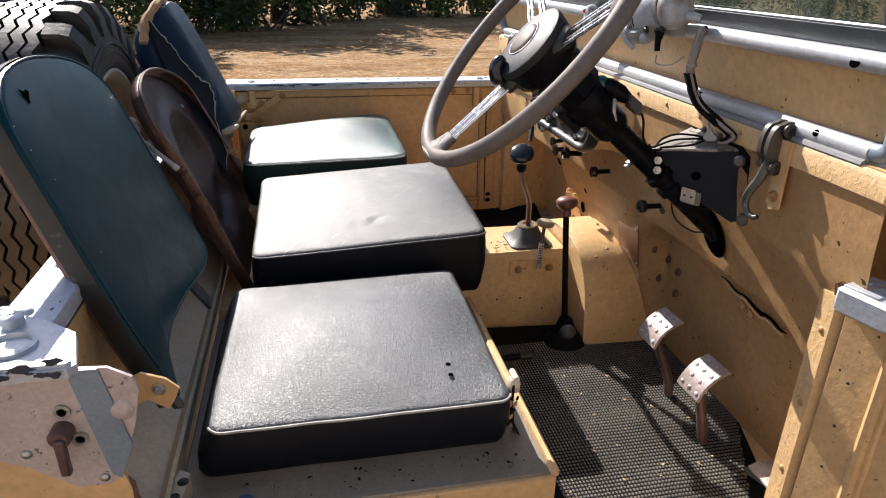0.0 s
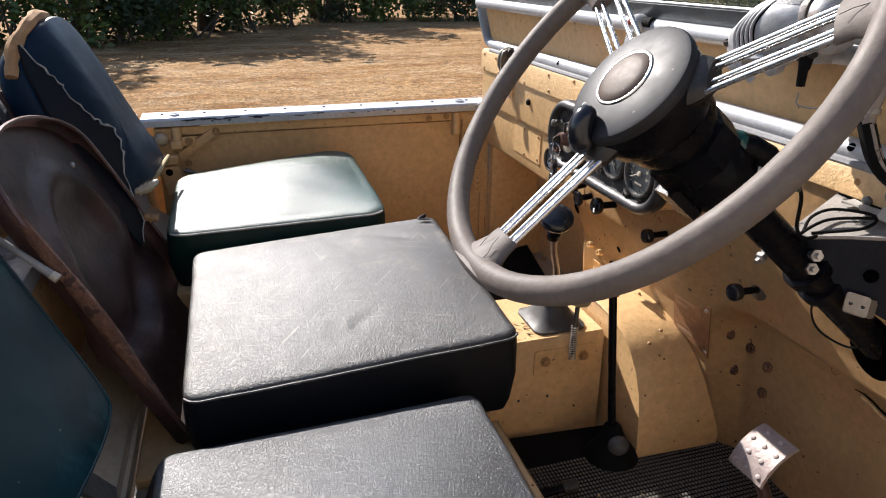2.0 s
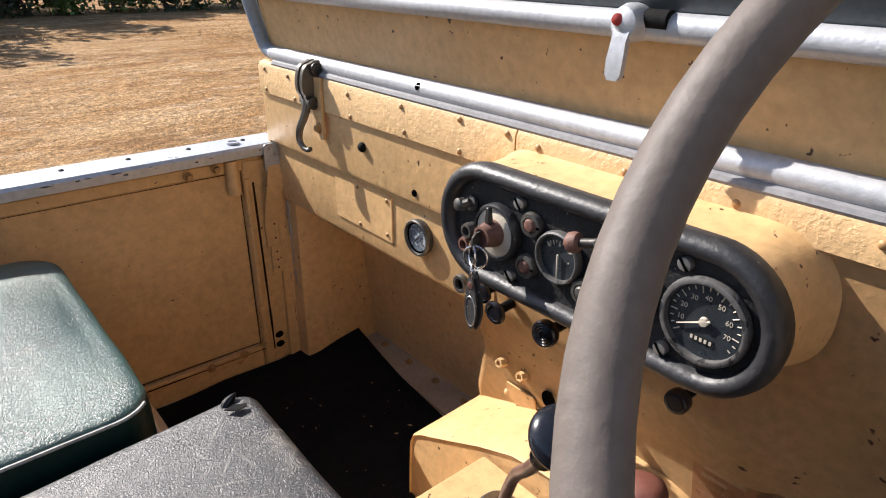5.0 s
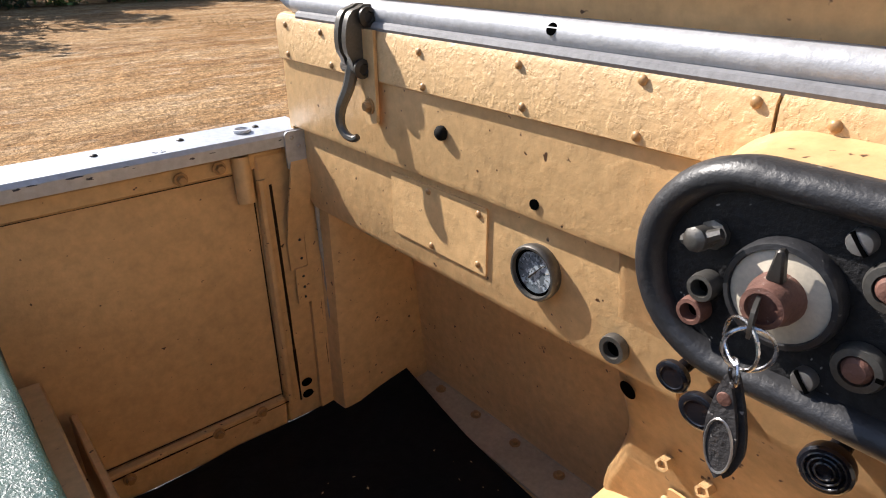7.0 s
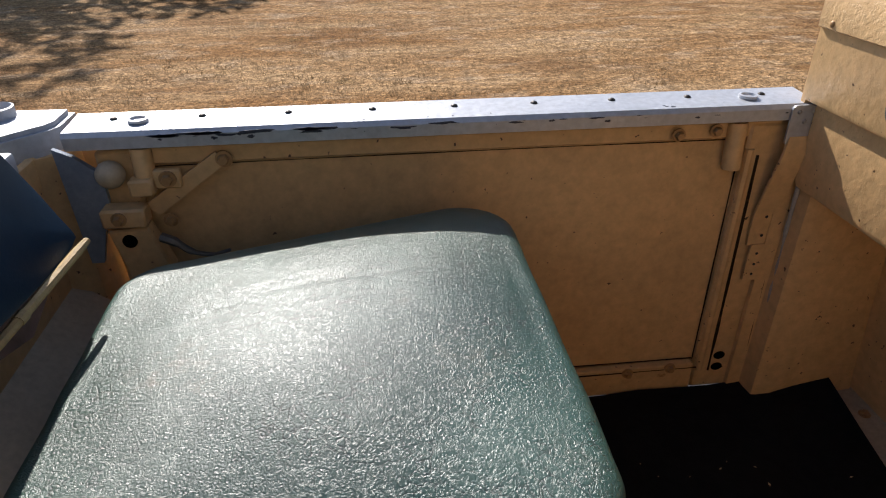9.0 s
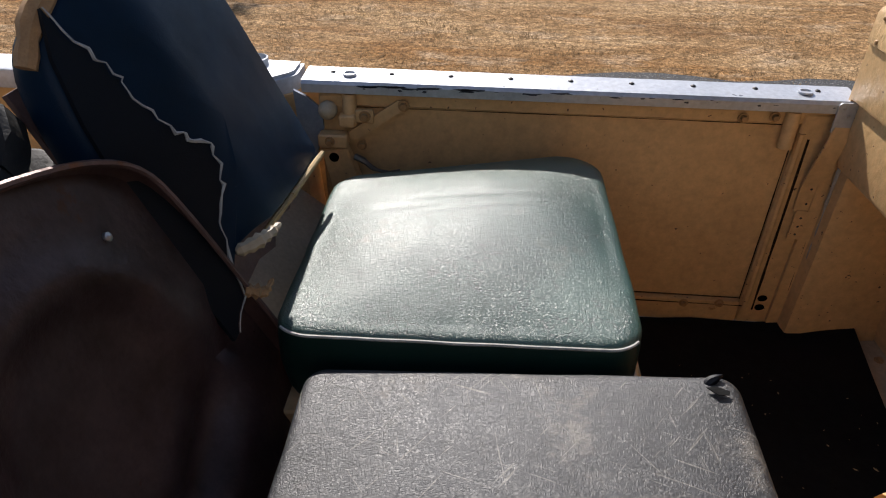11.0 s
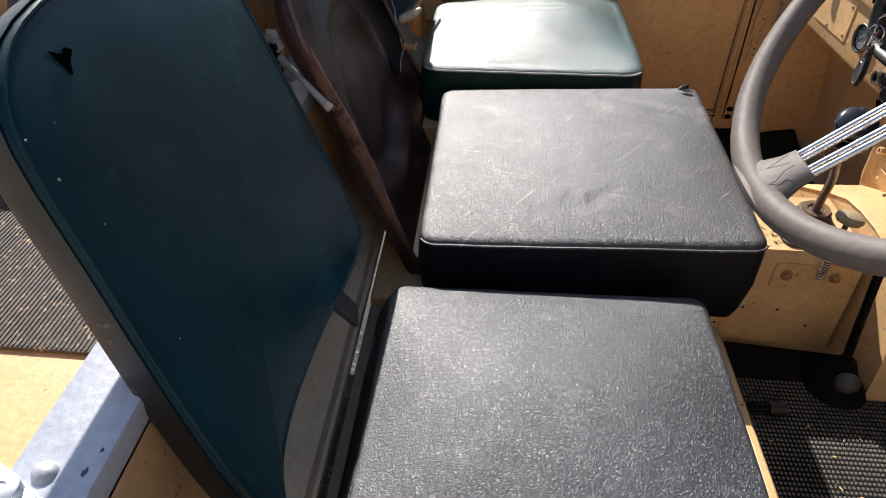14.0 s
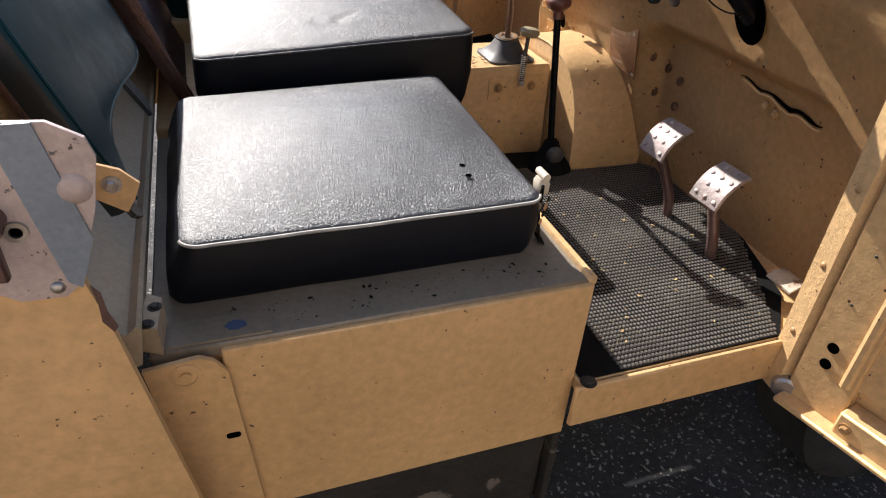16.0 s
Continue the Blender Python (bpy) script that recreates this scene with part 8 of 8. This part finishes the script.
# ---- wiper motor ----
def wiper_motor():
    t = thing("wiper_motor", (-0.03, -0.42, 1.395), "silver painted ribbed wiper motor, rust-stained, on the screen frame", "wiper motor")
    o = Vector((-0.070, -0.456, 1.398))
    ax = Vector((0.08, -1, 0.13)).normalized()
    up = Vector((-0.20, 0.11, 1)).normalized()
    sd = ax.cross(up).normalized()      # towards the driver

    def sect(h, a, b, dz=0, p=2.6):
        lp = []
        for i in range(32):
            q = 2 * math.pi * i / 32
            c, s = math.cos(q), math.sin(q)
            lp.append(o + ax * h + sd * (a * math.copysign(abs(c) ** (2 / p), c)) + up * (dz + b * math.copysign(abs(s) ** (2 / p), s)))
        return lp

    secs = ((-0.076, 0.016, 0.010, -0.020), (-0.072, 0.026, 0.016, -0.017), (-0.060, 0.034, 0.023, -0.011), (-0.038, 0.040, 0.031, -0.004), (-0.008, 0.043, 0.0375, 0.002), (0.024, 0.0425, 0.0405, 0.005), (0.046, 0.039, 0.038, 0.004), (0.060, 0.034, 0.035, 0.003), (0.066, 0.031, 0.033, 0.003))
    bm = B()
    rings(bm, [sect(h, a, b, d, 2.8) for h, a, b, d in secs])
    part("gear_housing", bm, SILVER, t)
    bm = B()
    rings(bm, [sect(h, a, b, d, 2.4) for h, a, b, d in ((0.062, 0.031, 0.033, 0.003), (0.068, 0.035, 0.0365, 0.003), (0.082, 0.035, 0.0365, 0.002), (0.090, 0.031, 0.032, 0.001), (0.096, 0.022, 0.022, 0.0), (0.098, 0.008, 0.008, 0.0))])
    part("motor_body", bm, STAINED, t, "rust-stained silver end casing")
    bm = B()
    rings(bm, [sect(h, a, b, 0.005, 2.6) for h, a, b in ((0.054, 0.0350, 0.0362), (0.056, 0.0362, 0.0368), (0.065, 0.0352, 0.0364), (0.067, 0.0330, 0.0345))])
    part("band", bm, STAIN_DARK, t, "dark grease-stained clamp band")
    bm = B()
    rings(bm, [sect(h, a, b, d, 2.8)[4:14] for h, a, b, d in ((0.010, 0.0430, 0.0396, 0.0035), (0.024, 0.0430, 0.0411, 0.005), (0.046, 0.0396, 0.0386, 0.004), (0.054, 0.0366, 0.0372, 0.0035))], closed=False)
    bmesh.ops.solidify(bm, geom=bm.faces[:], thickness=0.0010)
    part("stain", bm, STAINED, t, "brown stain over the top")

    def at(h):
        for p, q in zip(secs, secs[1:]):
            if h <= q[0]:
                k = (h - p[0]) / (q[0] - p[0])
                return [p[i] + (q[i] - p[i]) * k for i in (1, 2, 3)]

    for k in range(5):
        h = -0.046 + 0.0088 * k
        pts = []
        for q in range(-24, 112, 8):
            c, sn = math.cos(math.radians(q)), math.sin(math.radians(q))
            hh = h + 0.034 * max(0, sn) ** 1.5
            ra, rb, dz = at(hh)
            pts.append(o + ax * hh + sd * ((ra + 0.0002) * math.copysign(abs(c) ** 0.714, c)) + up * (dz + (rb + 0.0002) * math.copysign(abs(sn) ** 0.714, sn)))
        bm = B()
        tube(bm, pts, [0.0006] + [0.0021] * (len(pts) - 2) + [0.0006], 7)
        part("rib", bm, SILVER, t)
        # black bar between ribs, painting the shade of the groove
        bm = B()
        tube(bm, [v + ax * 0.0046 for v in pts], 0.0013, 5)
        part("groove", bm, HOLE, t)
    bm = B()
    q = o + up * -0.026
    rows = []
    for h in (-0.072, -0.05, -0.02, 0.006):
        w = 0.040 + 0.006 * math.sin((h + 0.072) * 40)
        rows.append([q + sd * s + ax * h + up * v for s, v in ((-0.03, 0), (w, 0.001), (w + 0.002, -0.003), (w - 0.006, -0.012), (-0.03, -0.010))])
    rings(bm, rows)
    part("flange", bm, SILVER, t)
    bm = B()
    rings(bm, [sect(h, a, b, d, 2.4) for h, a, b, d in ((-0.070, 0.030, 0.010, -0.042), (-0.055, 0.036, 0.014, -0.042), (-0.020, 0.036, 0.014, -0.042), (-0.004, 0.026, 0.010, -0.042))])
    part("crank_case", bm, SILVER, t)
    bm = B()
    tube(bm, curve([o + ax * -0.022 + sd * 0.043 + up * -0.020, o + ax * -0.030 + sd * 0.050 + up * -0.028, o + ax * -0.022 + sd * 0.050 + up * -0.044, o + ax * -0.008 + sd * 0.046 + up * -0.058], 4), [0.0065] * 6 + [0.005] * 7, 8)
    part("hand_lever", bm, SILVER, t)
    bm = B()
    lathe(bm, o + ax * 0.010 + sd * 0.034 + up * -0.044, sd, [(0.0115, -0.014), (0.0115, 0.000), (0.0075, 0.004), (0, 0.005)], 18)
    part("boss", bm, SILVER, t)
    bolt(t, o + ax * 0.034 + sd * 0.038 + up * -0.026, sd, 0.0052, 0.004, DARK_STEEL)
    bolt(t, o + ax * -0.066 + sd * 0.028 + up * -0.010, sd, 0.004, 0.005, DARK_STEEL)
    bm = B()
    p = o + ax * 0.060 + sd * 0.026 + up * -0.032
    tube(bm, [p, p + Vector((-0.002, -0.002, -0.014)), p + Vector((-0.003, -0.002, -0.017)), p + Vector((-0.002, -0.002, -0.036))], [0.009, 0.007, 0.006, 0.0055], 10)
    part("plug", bm, RUBBER, t)
    bm = B()
    tube(bm, [p + ax * -0.012, p + ax * 0.012 + up * 0.004], 0.006, 8)
    part("plug_clip", bm, DARK_STEEL, t)
    bm = B()
    tube(bm, curve([p + Vector((-0.002, -0.002, -0.044)), (-0.085, -0.525, 1.310), (-0.075, -0.560, 1.312), (-0.066, -0.588, 1.330)], 5), 0.0012, 6)
    part("thin_wire", bm, WIRE_GREY, t)
    bm = B()
    p2 = o + ax * 0.090 - sd * 0.012 + up * -0.014
    tube(bm, [p2, p2 + ax * 0.012 + Vector((0.006, 0, -0.003)), p2 + ax * 0.022 + Vector((0.016, 0, -0.006))], [0.010, 0.011, 0.008], 12)
    part("end_fitting", bm, SILVER, t)
    bm = B()
    box(bm, -0.050, -0.012, -0.49, -0.40, 1.362, 1.384, 0.004)
    mount = part("mounting", bm, SILVER, t)
    for ob in t.children:
        if ob != mount:
            for v in ob.data.vertices:
                v.co = o + (v.co - o) * 0.85


wiper_motor()

# second small motor lever further along the screen
sl = thing("wiper_switch", (-0.03, -0.12, 1.35), "silver wiper spindle housing with a red mark and lever", "wiper switch")
bm = B()
lathe(bm, (-0.012, -0.100, 1.376), (-1, 0.1, 0.0), [(0.016, 0), (0.0165, 0.016), (0.0135, 0.024), (0.006, 0.027), (0, 0.0275)], 20)
part("housing", bm, SILVER, sl)
bm = B()
rings(bm, [[(x - 0.003, -0.098 - w, z), (x + 0.003, -0.098 - w, z), (x + 0.003, -0.098 + w, z), (x - 0.003, -0.098 + w, z)] for x, z, w in ((-0.030, 1.384, 0.006), (-0.034, 1.374, 0.009), (-0.037, 1.362, 0.0075), (-0.040, 1.346, 0.0085), (-0.041, 1.334, 0.008), (-0.041, 1.329, 0.005))])
part("lever", bm, SILVER, sl)
bm = B()
lathe(bm, (-0.0385, -0.094, 1.379), (-1, -0.3, 0.1), [(0.0058, -0.002), (0.005, 0.002), (0.002, 0.0032), (0, 0.0034)], 12)
part("red_mark", bm, RED, sl)
bm = B()
cyl(bm, (-0.022, -0.112, 1.380), (-0.022, -0.134, 1.380), 0.0085)
part("plug", bm, RUBBER, sl)

# cable loom from the screen to the black tray
cb = thing("wiring_loom", (-0.03, -0.63, 1.21), "grey and black cables hanging from the screen frame", "cables")
bend = [(-0.026, -0.548, 1.377), (-0.046, -0.572, 1.376), (-0.062, -0.590, 1.350), (-0.063, -0.588, 1.318), (-0.050, -0.604, 1.276), (-0.026, -0.634, 1.248), (-0.012, -0.652, 1.232), (-0.014, -0.640, 1.220), (-0.018, -0.626, 1.216)]
for m_, r, a, b, dx, dy in ((LOOM, 0.0066, 0, 5, 0, 0), (RUBBER, 0.0040, 2, 9, 0.004, 0.002), (RUBBER, 0.0034, 3, 8, -0.005, 0.006), (LOOM, 0.0030, 3, 9, -0.002, -0.004)):
    bm = B()
    pts = curve([Vector(p) + (Vector((dx, dy, 0)) if k else Vector()) for k, p in list(enumerate(bend))[a:b]], 6)
    tube(bm, pts, [r * (1.0 if k < len(pts) * 0.75 else 0.8) for k in range(len(pts))], 8)
    part("cable", bm, m_, cb)
bm = B()
tube(bm, curve([Vector(p) + Vector((-0.001, 0.002, 0)) for p in bend[3:6]], 6), 0.0082, 9)
part("wrapping", bm, RUBBER, cb, "black tape wrapping")
bm = B()
tube(bm, [(-0.0625, -0.588, 1.333), (-0.0628, -0.588, 1.328)], 0.0080, 10)
part("tape", bm, OLD_WHITE, cb)
bm = B()
lathe(bm, (-0.0255, -0.548, 1.377), (-0.9, 0, 0.3), [(0.0085, 0), (0.0085, 0.0016), (0, 0.0016)], 16)
part("entry_hole", bm, HOLE, cb)


# black tray on the driver's bulkhead
def tray():
    t = thing("fuse_tray", (-0.02, -0.60, 1.08), "black steel tray with loose wires on the bulkhead", "tray")
    FL_, FR_ = Vector((-0.098, -0.574, 1.190)), Vector((0.002, -0.652, 1.208))
    bm = B()
    top = [FL_, FR_, Vector((0.002, -0.655, 1.216)), Vector((0.000, -0.520, 1.216)), Vector((-0.092, -0.552, 1.193))]
    rings(bm, [top, [p - Vector((0, 0, 0.003)) for p in top]])
    part("top", bm, TRAY_DUST, t, "dusty grey tray top")
    bm = B()
    face = [FL_ + Vector((-0.003, -0.003, 0.003)), FR_ + Vector((0, -0.004, 0.002)), Vector((0.020, -0.676, 1.100)), Vector((0.006, -0.664, 1.092)), Vector((-0.070, -0.592, 1.140))]
    rings(bm, [face, [p + Vector((0.003, 0.004, -0.001)) for p in face]])
    part("face", bm, TRAY_BLACK, t, "blue-black steel face")
    bm = B()
    tube(bm, [face[0], face[0].lerp(face[1], 0.33) + Vector((0, 0, 0.001)), face[0].lerp(face[1], 0.7) - Vector((0, 0, 0.001)), face[1]], 0.0022, 6)
    part("folded_edge", bm, TRAY_DUST, t)
    bm = B()
    rings(bm, [[Vector(p) for p in ((-0.002, -0.522, 1.228), (0.000, -0.522, 1.212), (-0.001, -0.664, 1.212), (-0.003, -0.664, 1.232))], [Vector(p) + Vector((0.004, 0, 0)) for p in ((-0.002, -0.522, 1.228), (0.000, -0.522, 1.212), (-0.001, -0.664, 1.212), (-0.003, -0.664, 1.232))]])
    part("rail", bm, BLACK, t)
    bm = B()
    wing = [Vector((-0.003, -0.654, 1.222)), Vector((-0.002, -0.684, 1.206)), Vector((0.014, -0.690, 1.104)), Vector((0.022, -0.676, 1.098))]
    rings(bm, [wing, [p + Vector((0.004, 0, 0)) for p in wing]])
    part("wing", bm, RUBBER, t)
    for k in (0.30, 0.62):
        bm = B()
        p = Vector((-0.004, -0.522 - 0.142 * k, 1.221))
        lathe(bm, p, (-1, 0, 0), [(0.006, 0), (0.006, 0.004), (0.003, 0.006), (0, 0.006)], 8)
        part("rail_screw", bm, LATCH, t)
    bm = B()
    lathe(bm, (-0.044, -0.6225, 1.160), (-0.55, -0.8, 0), [(0.0075, -0.004), (0.0075, 0.0028), (0, 0.0028)], 8)
    part("hole", bm, HOLE, t)
    for p in ((-0.004, -0.672, 1.198), (0.012, -0.686, 1.106)):
        bm = B()
        lathe(bm, p, (-0.8, -0.6, 0), [(0.0095, 0), (0.0095, 0.009), (0.006, 0.012), (0, 0.012)], 12)
        part("mount_bolt", bm, LATCH, t)
    bm = B()
    slab(bm, [(0, 0), (0.020, 0.003), (0.034, -0.004), (0.052, 0.002), (0.050, 0.012), (0.026, 0.010), (0.004, 0.014)], lambda u, v, w: Vector((-0.020 + v, -0.545 - u, 1.2145 + w + 0.2 * v)), 0.002)
    part("torn_strip", bm, OLD_WHITE, t)
    for i, pts in enumerate(([(-0.096, -0.572, 1.196), (-0.075, -0.560, 1.208), (-0.045, -0.560, 1.214), (-0.020, -0.590, 1.214), (-0.045, -0.600, 1.206), (-0.090, -0.578, 1.197)],
                             [(-0.118, -0.592, 1.206), (-0.100, -0.574, 1.197), (-0.060, -0.570, 1.207), (-0.022, -0.600, 1.216), (-0.008, -0.600, 1.222)],
                             [(-0.016, -0.608, 1.220), (-0.018, -0.594, 1.240), (-0.008, -0.612, 1.246), (-0.008, -0.632, 1.232)])):
        bm = B()
        tube(bm, curve(pts, 6), 0.0018, 7)
        part("wire", bm, (RUBBER, RUBBER, LOOM)[i], t)
    bm = B()
    slab(bm, [(0, -0.006), (0.014, -0.007), (0.030, -0.002), (0.032, 0.004), (0.016, 0.008), (0.010, 0.014), (0.002, 0.006)], lambda u, v, w: Vector((-0.022 + 0.3 * v - w, -0.596 - u, 1.2195 + v + w * 0.5)), 0.003)
    part("connector", bm, WIRE_GREY, t, "pale crimped connector")


tray()


# dust, straw and leaf crumbs on the rubber mats
rd = random.Random(31)
verts, faces = [], []
for i in range(150):
    if i < 120:
        x, y, z = rd.uniform(-0.30, 0.10), rd.uniform(-0.84, -0.34), 0.6365
    else:
        x, y, z = rd.uniform(-0.25, 0.10), rd.uniform(0.2, 0.6), 0.646
    a, r = rd.random() * 6.28, 0.0012 + 0.004 * rd.random() ** 3
    k = len(verts)
    for q, m in ((0, 1), (1.4, 0.45), (3.1, 1.1), (4.5, 0.5)):
        verts.append((x + r * m * math.cos(a + q), y + r * m * math.sin(a + q), z + 0.001 * rd.random()))
    faces.append((k, k + 1, k + 2, k + 3))
me = bpy.data.meshes.new("debris")
me.from_pydata(verts, [], faces)
me.materials.append(STICK)
tagged(new("debris", me), "pale straw and leaf crumbs on the mat", "debris", kind="stuff")

# dark crumbs on the seat box lid
rd = random.Random(8)
verts, faces = [], []
for i in range(70):
    x, y, z = rd.uniform(-0.78, -0.36), -0.790 - 0.045 * rd.random() ** 1.5, 0.7975
    a, r = rd.random() * 6.28, 0.0010 + 0.0035 * rd.random() ** 3
    k = len(verts)
    for q, m in ((0, 1), (1.5, 0.5), (3.0, 1.1), (4.6, 0.6)):
        verts.append((x + r * m * math.cos(a + q), y + r * m * math.sin(a + q), z))
    verts.append((x, y, z + 0.0012))
    faces += [(k, k + 1, k + 4), (k + 1, k + 2, k + 4), (k + 2, k + 3, k + 4), (k + 3, k, k + 4)]
me = bpy.data.meshes.new("grit")
me.from_pydata(verts, [], faces)
me.materials.append(RUBBER)
tagged(new("grit", me), "dark grit and crumbs on the seat box lid", "debris", kind="stuff")
